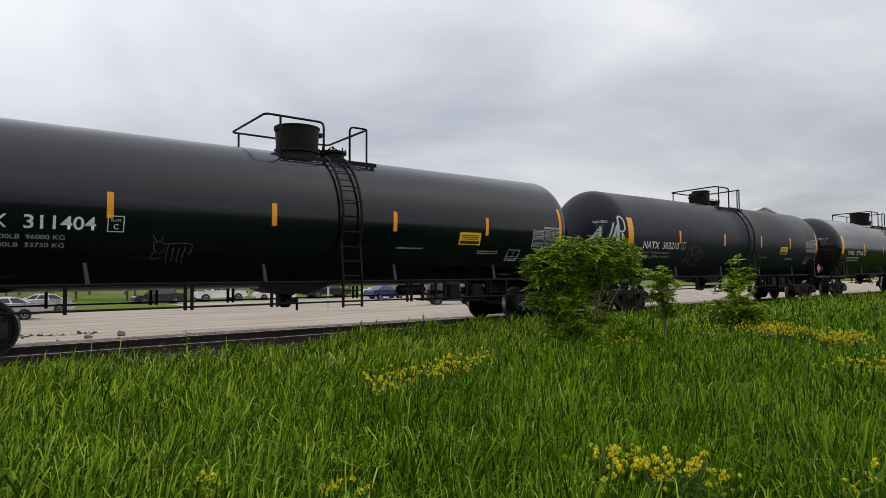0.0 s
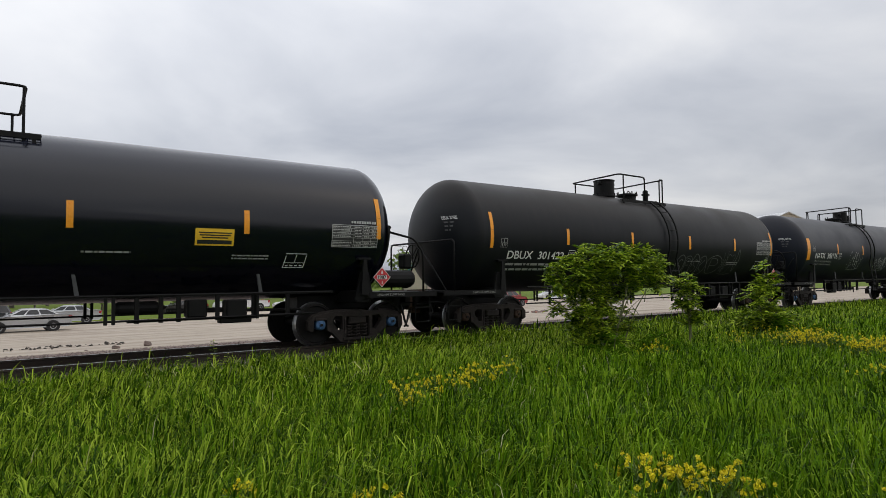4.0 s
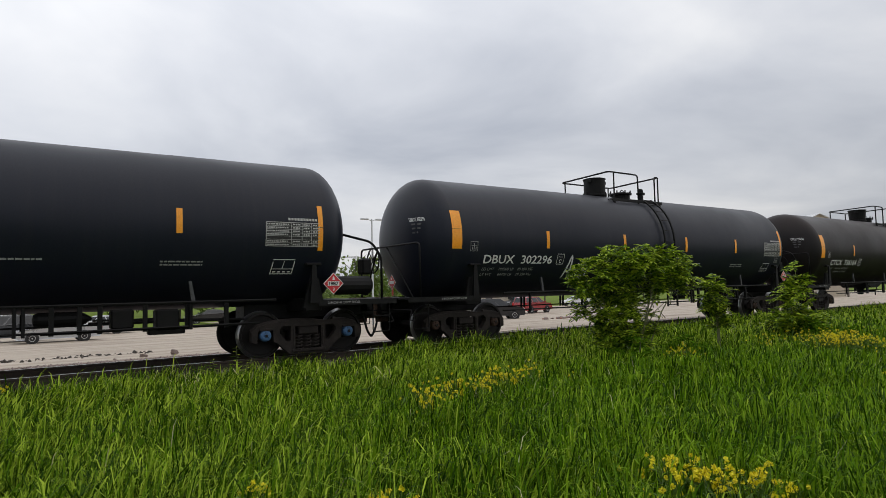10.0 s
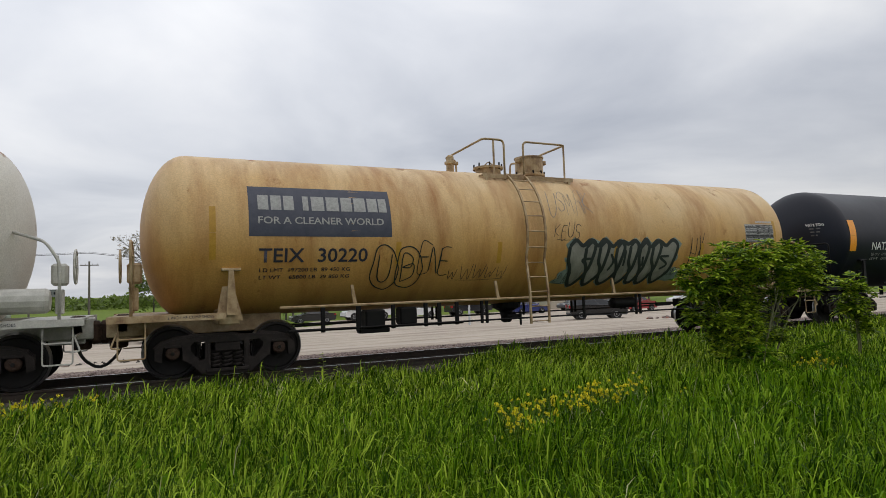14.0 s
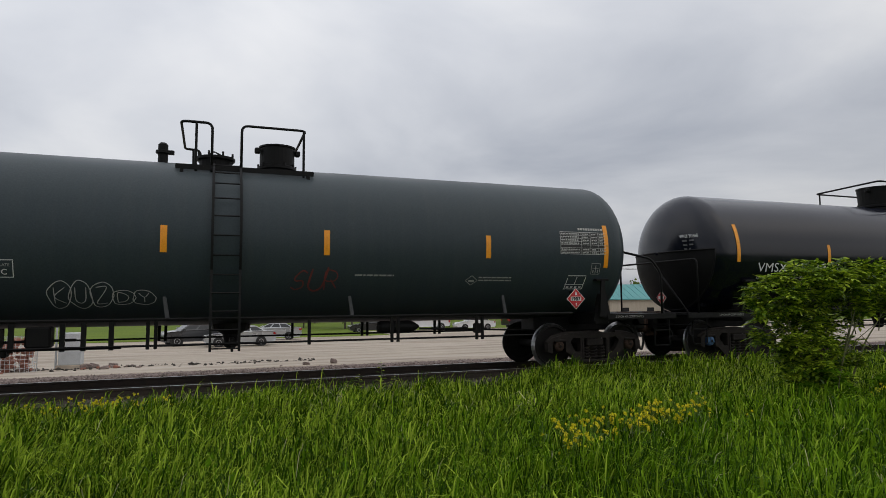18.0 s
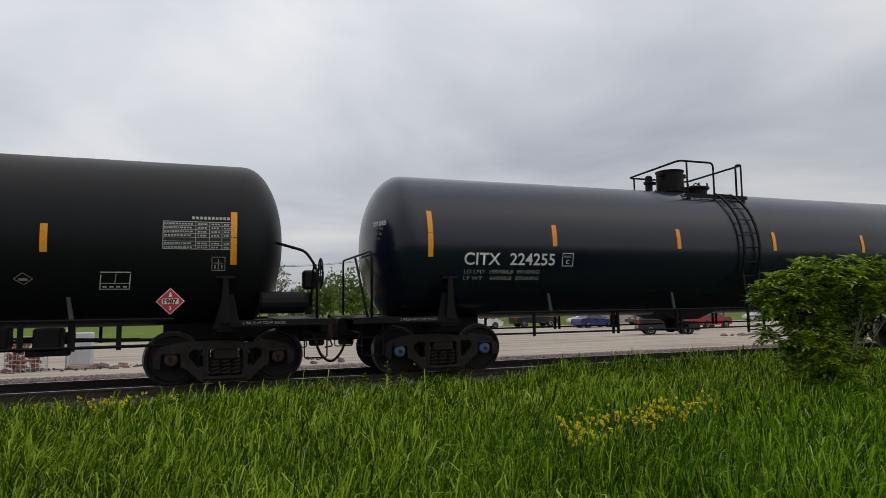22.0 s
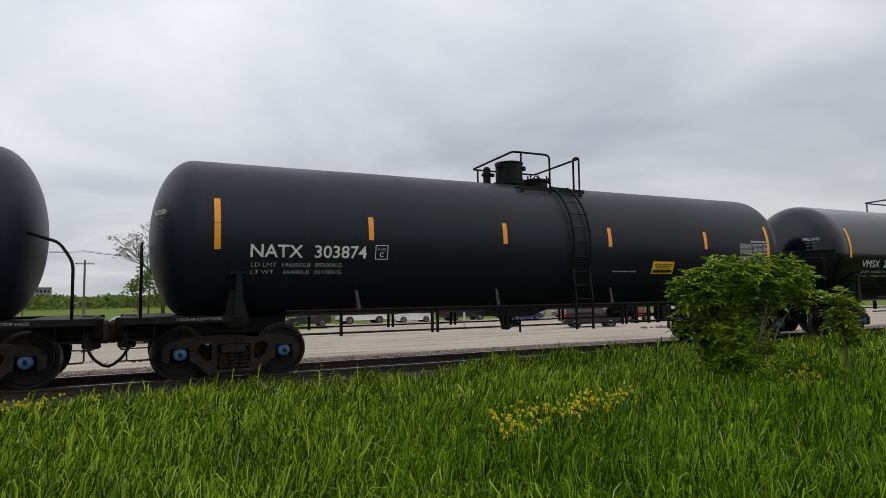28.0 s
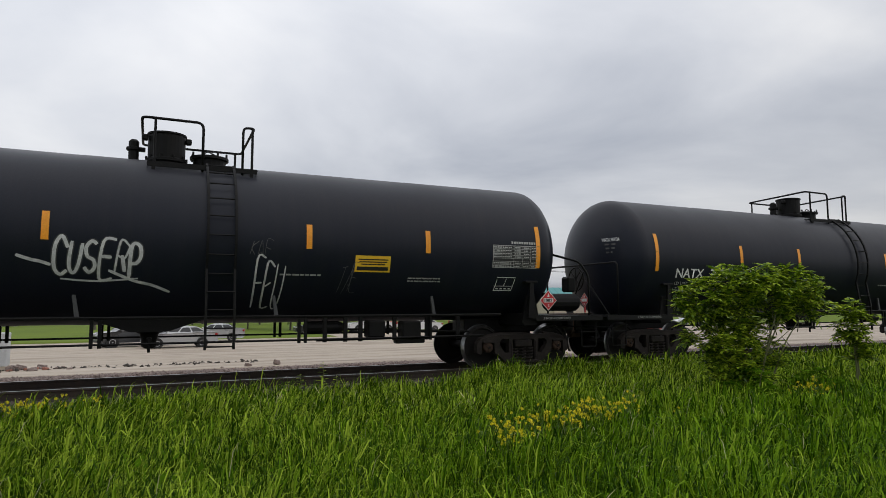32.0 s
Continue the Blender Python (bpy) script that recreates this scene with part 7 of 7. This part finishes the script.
        part("tail_light", bm, TAILRED, v)
        bm = bmesh.new()
        box(bm, (rf[-1][0] - 0.22, s * (w + 0.06), lo + 0.10), (0.12, 0.18, 0.13), 0.03)
        part("mirror", bm, paint, v)
    for xx in (max(xs) - 0.06, min(xs) + 0.06):
        bm = bmesh.new()
        box(bm, (xx, 0, 0.46), (0.14, w * 1.9, 0.16), 0.04)
        part("bumper", bm, paint if kind == "sedan" else TRIMDARK, v)
    return v


SILVER, DARKSILVER = car_paint("silver_car_paint", (0.46, 0.47, 0.48), 0.45), car_paint("grey_car_paint", (0.06, 0.062, 0.066), 0.5)
WHITECAR, BLACKCAR = car_paint("white_car_paint", (0.72, 0.72, 0.72), 0.0), car_paint("black_car_paint", (0.010, 0.010, 0.012), 0.1)
BLUECAR, REDCAR = car_paint("blue_car_paint", (0.02, 0.035, 0.17), 0.3), car_paint("red_car_paint", (0.30, 0.015, 0.02), 0.1)
for args in (("sedan", SILVER, "silver four-door sedan parked on the lot", 2.4, 46.6, 183),
             ("suv", DARKSILVER, "dark grey hatchback parked beside a silver sedan", -0.6, 49.5, 196),
             ("sedan", SILVER, "silver hatch-like sedan parked at the lot's edge", 5.4, 55.0, 172),
             ("sedan", BLACKCAR, "black sedan parked on the far side of the lot", 16.6, 66.4, 178),
             ("pickup", WHITECAR, "white pickup truck parked on the lot", 23.3, 68.3, 182),
             ("sedan", WHITECAR, "long white sedan parked on the lot", 29.1, 67.3, 178),
             ("pickup", BLACKCAR, "black pickup truck parked on the lot", 36.2, 68.0, 2),
             ("sedan", WHITECAR, "white sedan parked behind a blue car", 44.5, 69.5, 176),
             ("sedan", BLUECAR, "dark blue sedan parked on the lot", 39.3, 59.8, 4),
             ("suv", BLACKCAR, "black sport utility car with red tail lamps", 33.8, 41.2, 332),
             ("suv", REDCAR, "red sport utility car parked on the lot", 46.2, 50.1, 10),
             ("sedan", DARKSILVER, "grey sedan parked beyond the blue car", 50.6, 65.7, 178),
             ("pickup", DARKSILVER, "grey pickup truck parked far along the lot", 58.9, 66.4, 180),
             ("sedan", WHITECAR, "white sedan far along the lot", 71.0, 67.2, 176)):
    parked_car(*args)

# ---- trees, poles, buildings ----
def tree(x, y, h, r, seed, n=520, leaf=0.34, mat=TREELEAF, label="leafy green spring tree beyond the lot"):
    rng = np.random.default_rng(seed)
    t = thing("tree", label, "tree", "trees beyond the lot", at=(x, y, float(ground_height(np.array([x]), np.array([y]))[0]) - 0.05))
    bm = bmesh.new()
    tube(bm, [(0, 0, 0), (0.05, 0, h * 0.3), (0.1, 0.05, h * 0.6), (0.1, 0, h * 0.9)], [0.018 * h, 0.014 * h, 0.009 * h, 0.003 * h], 8)
    for k in range(9):
        a, z = k * 2.4, h * (0.25 + 0.06 * k)
        tube(bm, [(0.05, 0, z), (math.cos(a) * r * 0.5, math.sin(a) * r * 0.5, z + h * 0.14), (math.cos(a) * r * 0.85, math.sin(a) * r * 0.85, z + h * 0.22)], [0.007 * h, 0.004 * h, 0.0015 * h], 5)
    part("trunk", bm, BARK, t)
    c = []
    for k in range(16):
        a, q = rng.uniform(0, 6.28), rng.uniform(0.1, 0.85)
        c.append((math.cos(a) * r * q, math.sin(a) * r * q, h * rng.uniform(0.32, 0.95) * (1 - 0.25 * q), rng.uniform(0.25, 0.5) * r))
    c = np.array(c)
    k = rng.integers(0, 16, n)
    u = rng.normal(0, 1, (n, 3))
    u /= np.linalg.norm(u, axis=1)[:, None]
    o = c[k, :3] + u * c[k, 3:4] * rng.uniform(0.4, 1.05, n)[:, None]
    d = rng.normal(0, 1, (n, 3))
    d /= np.linalg.norm(d, axis=1)[:, None]
    w = np.cross(d, rng.normal(0, 1, (n, 3)))
    w /= np.linalg.norm(w, axis=1)[:, None]
    s = leaf * rng.uniform(0.5, 1.4, n)[:, None]
    put("crown", raw_mesh("crown", np.stack([o - d * s, o - w * s * 0.6, o + d * s, o + w * s * 0.6], 1), [(0, 1, 2, 3)]), mat, t)


rt = random.Random(21)
for k in range(26):
    az = radians(rt.uniform(56, 88) if k < 20 else rt.uniform(25, 56))
    d = rt.uniform(95, 150)
    tree(d * math.cos(az), d * math.sin(az), rt.uniform(6.5, 9.5), rt.uniform(2.4, 3.8), 50 + k)


for k, (tx, ty, th) in enumerate(((17.0, 82.0, 7.6), (21.5, 84.0, 8.4), (26.0, 86.0, 7.8), (12.5, 88.0, 6.4))):
    tree(tx, ty, th, 3.6, 130 + k, 1500, 0.26)


def bare_tree(x, y, h, seed):
    """Tree just coming into bud: forked limbs and fine twigs."""
    rng = random.Random(seed)
    t = thing("budding_tree", "budding tree with bare branching twigs beyond the lot", "tree", "trees beyond the lot", at=(x, y, float(ground_height(np.array([x]), np.array([y]))[0]) - 0.05))
    trunk, twigs, buds = bmesh.new(), bmesh.new(), []

    def grow(o, d, length, r, depth):
        e = o + d * length
        tube(trunk if depth < 3 else twigs, [o, o.lerp(e, 0.5) + Vector((rng.uniform(-1, 1), rng.uniform(-1, 1), 0)) * length * 0.06, e], [r, r * 0.8, r * 0.6], 5 if depth < 3 else 3)
        if depth == 6:
            for _ in range(3):
                buds.append(e + Vector((rng.uniform(-1, 1), rng.uniform(-1, 1), rng.uniform(-1, 1))) * 0.25)
            return
        for _ in range(3 if depth < 4 else 2):
            grow(o.lerp(e, rng.uniform(0.7, 1.0)), (d + Vector((rng.uniform(-1, 1), rng.uniform(-1, 1), rng.uniform(-0.35, 0.6))) * 0.75).normalized(), length * rng.uniform(0.62, 0.85), r * 0.6, depth + 1)
    grow(Vector((0, 0, 0)), Vector((0.02, 0, 1)), h * 0.24, h * 0.018, 0)
    part("trunk", trunk, BARK, t)
    tagged(part("twigs", twigs, BARK, t), kind="stuff")
    o = np.array([tuple(b) for b in buds])
    g = np.random.default_rng(seed)
    d = g.normal(0, 0.09, (len(o), 3))
    w = g.normal(0, 0.09, (len(o), 3))
    put("buds", raw_mesh("buds", np.stack([o - d, o - w, o + d, o + w], 1), [(0, 1, 2, 3)]), BUDS, t)


bare_tree(4.0, 108.0, 19.5, 4)
bare_tree(46.0, 112.0, 10.5, 9)
bare_tree(8.6, 112.0, 14.0, 13)
tree(1.8, 104.0, 8.0, 3.4, 91, 1100, 0.24, label="low green shrubby tree beneath the budding tree")
tree(6.6, 106.0, 7.2, 3.4, 92, 1100, 0.24, label="low green shrubby tree beneath the budding tree")


def far_woods():
    rng = np.random.default_rng(77)
    n = 60000
    x = rng.uniform(-230, 420, n)
    y = rng.uniform(190, 235, n) - 0.10 * np.abs(x - 60)
    top = 2.0 + 1.7 * np.abs(np.sin(x * 0.045) * np.sin(x * 0.013 + 1)) + 0.8 * np.sin(x * 0.31) * np.sin(x * 0.12) + 0.5 * np.sin(x * 0.9 + y * 0.3)
    z = ground_height(x, y) + top * rng.uniform(0, 1, n) ** 0.7
    o = np.stack([x, y, z], 1)
    d, w = rng.normal(0, 0.34, (n, 3)), rng.normal(0, 0.34, (n, 3))
    tagged(put("far_woods", raw_mesh("far_woods", np.stack([o - d, o - w, o + d, o + w], 1), [(0, 1, 2, 3)]), TREELEAF), "low line of distant spring woods", "woods", kind="stuff")


def fir(x, y, h, seed):
    """Dark narrow conifer: a stem with drooping whorls of needle sprays."""
    rng = np.random.default_rng(seed)
    f = thing("fir_tree", "dark narrow conifer in the distant tree line", "tree", "distant conifers", at=(x, y, float(ground_height(np.array([x]), np.array([y]))[0]) - 0.05))
    bm = bmesh.new()
    tube(bm, [(0, 0, 0), (0, 0, h)], [0.16, 0.03], 6)
    part("trunk", bm, BARK, f)
    n = 420
    k = rng.uniform(0.08, 1, n)
    a, r = rng.uniform(0, 6.28, n), (1 - k) * h * 0.22 * rng.uniform(0.3, 1.1, n) + 0.1
    o = np.stack([r * np.cos(a), r * np.sin(a), k * h], 1)
    d = np.stack([np.cos(a), np.sin(a), np.full(n, -0.4)], 1) * 0.45
    w = np.stack([-np.sin(a), np.cos(a), np.zeros(n)], 1) * 0.16
    put("crown", raw_mesh("crown", np.stack([o - d * 0.3, o - w, o + d, o + w], 1), [(0, 1, 2, 3)]), FIR, f)


FIR = material("dark_fir_needles", [(0.012, 0.022, 0.012), (0.030, 0.048, 0.022)], 0.6, 0.7, island=0.35, spec=0.1)
rf = random.Random(12)
for k in range(20):
    fir(-42 + 0.75 * k + rf.uniform(-0.3, 0.3), rf.uniform(206, 220), (6.0 if 3 < k < 15 else 4.6) + rf.uniform(-0.7, 0.9), 300 + k)


def silo(x, y, h, r):
    """Plain upright storage silo with a domed cap and a ladder."""
    t = thing("storage_silo", "pale grey upright storage silo in the distance", "silo", "distant silos", at=(x, y, float(ground_height(np.array([x]), np.array([y]))[0]) - 0.1))
    bm = bmesh.new()
    lathe(bm, [(r, 0), (r, h * 0.94)], "z", 20)
    part("shell", bm, GREYBOX, t, smooth=True)
    bm = bmesh.new()
    lathe(bm, [(r * 1.03, h * 0.94), (r * 0.8, h * 0.975), (r * 0.3, h), (0.02, h)], "z", 20)
    part("cap", bm, GREYBOX, t, smooth=True)
    for dx in (-0.2, 0.2):
        bm = bmesh.new()
        tube(bm, [(dx, -r - 0.1, 0.3), (dx, -r - 0.1, h * 0.95)], 0.03, 4)
        part("ladder_rail", bm, GREYBOX, t)


FARGREY = material("blue_grey_facade", [(0.16, 0.17, 0.19), (0.24, 0.25, 0.27)], 1.0, 0.8)


def far_block(x, y, w, h):
    """Distant flat-roofed building with rows of windows."""
    t = thing("apartment_block", "grey flat-roofed building above the distant trees", "building", at=(x, y, float(ground_height(np.array([x]), np.array([y]))[0]) - 0.1))
    bm = bmesh.new()
    box(bm, (0, 0, h / 2), (w, w * 0.7, h), 0.05)
    part("wall", bm, FARGREY, t)
    bm = bmesh.new()
    box(bm, (0, 0, h + 0.15), (w + 0.3, w * 0.7 + 0.3, 0.3), 0.02)
    part("roof", bm, FARGREY, t)
    for i in range(4):
        for j in range(3):
            bm = bmesh.new()
            box(bm, (-w * 0.36 + w * 0.24 * i, -w * 0.35, h - 1.1 - 1.7 * j), (w * 0.13, 0.1, 0.9), 0.01)
            part("window", bm, CARGLASS, t)


far_woods()
POLEWOOD = material("weathered_pole_wood", [(0.10, 0.085, 0.07), (0.17, 0.15, 0.13)], 4, 0.85, bump=0.4, stretch=(6, 6, 1))
METALWHITE = material("white_metal_roofing", [(0.62, 0.63, 0.64), (0.74, 0.75, 0.75)], 2, 0.45)
METALTEAL = material("teal_metal_roofing", [(0.06, 0.26, 0.26), (0.09, 0.33, 0.32)], 2, 0.45)
SIDING = material("beige_metal_siding", [(0.42, 0.36, 0.28), (0.50, 0.44, 0.35)], 2, 0.6, stretch=(8, 8, 0.3))
GREYBOX = material("pale_grey_metal", [(0.46, 0.48, 0.49), (0.58, 0.60, 0.61)], 3, 0.5)
BRICKRED = material("broken_red_brick", [(0.22, 0.09, 0.06), (0.34, 0.16, 0.12)], 4, 0.9, island=0.35)


def utility_pole(x, y, h, arms=True):
    p = thing("utility_pole", "weathered wooden utility pole beyond the lot", "utility pole", "utility poles", at=(x, y, float(ground_height(np.array([x]), np.array([y]))[0]) - 0.1))
    bm = bmesh.new()
    tube(bm, [(0, 0, 0), (0, 0, h)], [0.17, 0.11], 10)
    part("post", bm, POLEWOOD, p)
    if arms:
        bm = bmesh.new()
        box(bm, (0, 0, h - 0.5), (2.2, 0.10, 0.12), 0.01)
        part("crossarm", bm, POLEWOOD, p)
        for k in (-0.95, -0.4, 0.4, 0.95):
            bm = bmesh.new()
            lathe(bm, [(0.03, 0), (0.05, 0.04), (0.05, 0.10), (0.03, 0.16)], "z", 8, (k, 0, h - 0.44))
            part("insulator", bm, GREYBOX, p)


utility_pole(20.5, 94.0, 9.25)
utility_pole(109.0, 45.0, 11.1, False)
utility_pole(-6.0, 95.0, 8.6)
utility_pole(60.0, 92.0, 9.25)
utility_pole(-16.2, 120.0, 4.2)


lamp = thing("lot_lamp", "tall grey lamp post with two flat heads", "lamp post", at=(23.6, 44.1, lot_height(44.1)))
bm = bmesh.new()
tube(bm, [(0, 0, 0), (0, 0, 8.46)], [0.09, 0.06], 10)
part("post", bm, GREYBOX, lamp)
for sx in (-1, 1):
    bm = bmesh.new()
    tube(bm, [(0, 0, 8.31), (sx * 0.35, 0, 8.43)], 0.03, 6)
    part("arm", bm, GREYBOX, lamp)
    bm = bmesh.new()
    box(bm, (sx * 0.65, 0, 8.44), (0.62, 0.32, 0.12), 0.03)
    part("lamp_head", bm, GREYBOX, lamp)


wires = thing("power_line", "three thin power wires strung along the poles", "power line", at=(0, 94.6, 0))
for dy, z in ((-0.3, 7.6), (0.0, 7.75), (0.3, 7.6)):
    bm = bmesh.new()
    pts = []
    for a, b in ((-70, -6), (-6, 20.5), (20.5, 60), (60, 120)):
        pts += [(a + (b - a) * k / 8, dy, z - 0.9 * (1 - (k / 4 - 1) ** 2)) for k in range(8)]
    tube(bm, pts + [(120, dy, z)], 0.022, 4)
    part("wire", bm, TRIMDARK, wires)


def shed(x, y, turn, length, width, eave, ridge, roof, label):
    """Gabled metal building: four walls, two roof slopes, a door and windows."""
    b = thing("gabled_building", label, "building", at=(x, y, float(ground_height(np.array([x]), np.array([y]))[0]) - 0.1), turn=turn)
    bm = bmesh.new()
    hw, hl = width / 2, length / 2
    for s in (-1, 1):
        box(bm, (0, s * (hw - 0.1), eave / 2), (length, 0.2, eave))
    part("side_wall", bm, SIDING, b)
    for s in (-1, 1):
        bm = bmesh.new()
        a = [bm.verts.new((s * hl, q, z)) for q, z in ((-hw, 0), (hw, 0), (hw, eave), (0, ridge), (-hw, eave))]
        c = [bm.verts.new((s * (hl - 0.2), q, z)) for q, z in ((-hw, 0), (hw, 0), (hw, eave), (0, ridge), (-hw, eave))]
        bm.faces.new(a)
        bm.faces.new(c[::-1])
        for i in range(5):
            bm.faces.new((a[i], a[(i + 1) % 5], c[(i + 1) % 5], c[i]))
        part("gable_wall", bm, SIDING, b)
    for s in (-1, 1):
        bm = bmesh.new()
        o = 0.35
        k = (ridge - eave) / hw
        pts = [(-hl - o, 0, ridge + 0.05), (hl + o, 0, ridge + 0.05), (hl + o, s * (hw + o), eave - k * o + 0.05), (-hl - o, s * (hw + o), eave - k * o + 0.05)]
        a = [bm.verts.new(p) for p in pts]
        c = [bm.verts.new((p[0], p[1], p[2] - 0.12)) for p in pts]
        bm.faces.new(a)
        bm.faces.new(c[::-1])
        for i in range(4):
            bm.faces.new((a[i], a[(i + 1) % 4], c[(i + 1) % 4], c[i]))
        n = int(length / 0.9)
        for i in range(n + 1):
            xx = -hl + length * i / n
            tube(bm, [(xx, 0, ridge + 0.07), (xx, s * (hw + o), eave - k * o + 0.07)], 0.03, 4)
        part("roof_slope", bm, roof, b)
    for k in range(3):
        bm = bmesh.new()
        box(bm, (-hl * 0.6 + hl * 0.6 * k, -hw - 0.02, eave * 0.55), (1.0, 0.08, 0.9), 0.01)
        part("window", bm, CARGLASS, b)
    bm = bmesh.new()
    box(bm, (hl + 0.02, 0, 1.2), (0.08, 2.2, 2.4), 0.01)
    part("door", bm, METALWHITE, b)


silo(-19.0, 112.0, 6.7, 0.52)
silo(-17.9, 113.0, 5.4, 0.48)
far_block(-29.8, 262.0, 4.6, 5.2)
shed(112.0, 53.0, 61, 9, 8, 12.6, 14.3, METALWHITE, "white-roofed gabled building far beyond the train")
shed(56.5, 73.5, -10, 12, 8.2, 3.8, 5.7, METALTEAL, "small beige building with a teal metal roof")

# ---- odds and ends by the lot ----
bx = thing("utility_box", "pale grey metal utility box on a post", "utility box", at=(-4.5, 28.1, lot_height(28.1)))
bx.scale = (1.28, 1.28, 1.28)
bm = bmesh.new()
box(bm, (0, 0, 0.60), (0.60, 0.45, 0.95), 0.02)
part("cabinet", bm, GREYBOX, bx)
bm = bmesh.new()
box(bm, (0, 0, 0.06), (0.70, 0.55, 0.14), 0.01)
part("plinth", bm, CONCRETE, bx)
bm = bmesh.new()
tube(bm, [(-0.40, 0, 0), (-0.40, 0, 1.25)], 0.03, 8)
part("post", bm, GREYBOX, bx)
cage = thing("rubble_cage", "round wire cage filled with broken red brick", "wire cage", at=(-6.1, 27.2, lot_height(27.2)))
cage.scale = (1.28, 1.28, 1.28)
bm = bmesh.new()
for k in range(9):
    z = 0.02 + 0.12 * k
    tube(bm, [(0.52 * math.cos(a), 0.52 * math.sin(a), z) for a in (2 * math.pi * j / 20 for j in range(21))], 0.006, 3, False)
for j in range(28):
    a = 2 * math.pi * j / 28
    tube(bm, [(0.52 * math.cos(a), 0.52 * math.sin(a), 0.0), (0.52 * math.cos(a), 0.52 * math.sin(a), 1.0)], 0.006, 3, False)
part("wire_mesh", bm, GREYBOX, cage)
rr = random.Random(2)
for k in range(70):
    a, q = rr.uniform(0, 6.28), 0.42 * math.sqrt(rr.uniform(0.3, 1))
    bm = bmesh.new()
    box(bm, (q * math.cos(a), q * math.sin(a), 0.06 + 0.88 * (k / 70)), (rr.uniform(0.12, 0.24), 0.10, 0.08), 0.01, (rr.uniform(-30, 30), rr.uniform(-30, 30), rr.uniform(0, 180)))
    part("brick", bm, BRICKRED, cage)
for k, (x, y, n) in enumerate(((-3.2, 27.6, 16), (-7.4, 26.5, 18), (35.0, 34.6, 22), (4.4, 24.4, 4))):
    heap = thing("rubble_heap", "low heap of broken concrete and brick", "rubble", "rubble heaps", at=(x, y, lot_height(y)))
    heap.scale = (1.15, 1.15, 1.15)
    for j in range(n):
        bm = bmesh.new()
        s = rr.uniform(0.10, 0.30)
        box(bm, (rr.gauss(0, 0.6), rr.gauss(0, 0.3), s * 0.2), (s, s * 0.7, s * 0.5), 0.02, (rr.uniform(-25, 25), rr.uniform(-25, 25), rr.uniform(0, 180)))
        part("chunk", bm, BRICKRED if j % 4 == 0 else DIRT, heap)


# ---- motion ----
def motions():
    # how far the train runs ahead of or behind a steady 11.5565 m/s as it eases off
    at = [0, 1, 2, 2.5, 4.5, 5, 6, 7, 8, 9, 10, 11, 12, 13.5, 14, 14.5, 16.5, 17, 18, 19, 20, 21, 22, 23, 24, 24.5, 26.5, 27, 28, 29, 30, 31, 32]
    lead = [-1.59, -1.31, -1.09, -1.02, -0.94, -0.85, -0.62, -0.41, -0.29, -0.24, -0.19, -0.18, -0.25, -0.05, -0.03, -0.04, 0.1, 0.13, 0.11, 0.03, -0.05, -0.15, -0.24, -0.3, -0.41, -0.5, -0.44, -0.46, -0.51, -0.64, -0.79, -0.96, -1.21]

    def along(t):
        return 193.034 + 11.5565 * (t - 16.0) + float(np.interp(t, at, lead))
    for i, car in TRAIN.items():
        d = CARS[i]["shift"]
        walk(car, [(t, pose(along(t) - GAP * i + d, TRACK_Y, 0)) for t in at])
    first = {}
    for i, car in TRAIN.items():
        for w in car.children_recursive:
            row = w.get("row")
            if not row:
                continue
            if row not in first:
                walk(w, [(k / FPS, Matrix.Translation(w.location) @ Matrix.Rotation((along(k / FPS) - along(0)) / 0.457, 4, "Y")) for k in range(0, 32 * FPS + 1)])
                first[row] = w
            else:
                w.rotation_mode = "QUATERNION"
                w.animation_data_create()
                w.animation_data.action = first[row].animation_data.action
                w.animation_data.action_slot = first[row].animation_data.action_slot


motions()
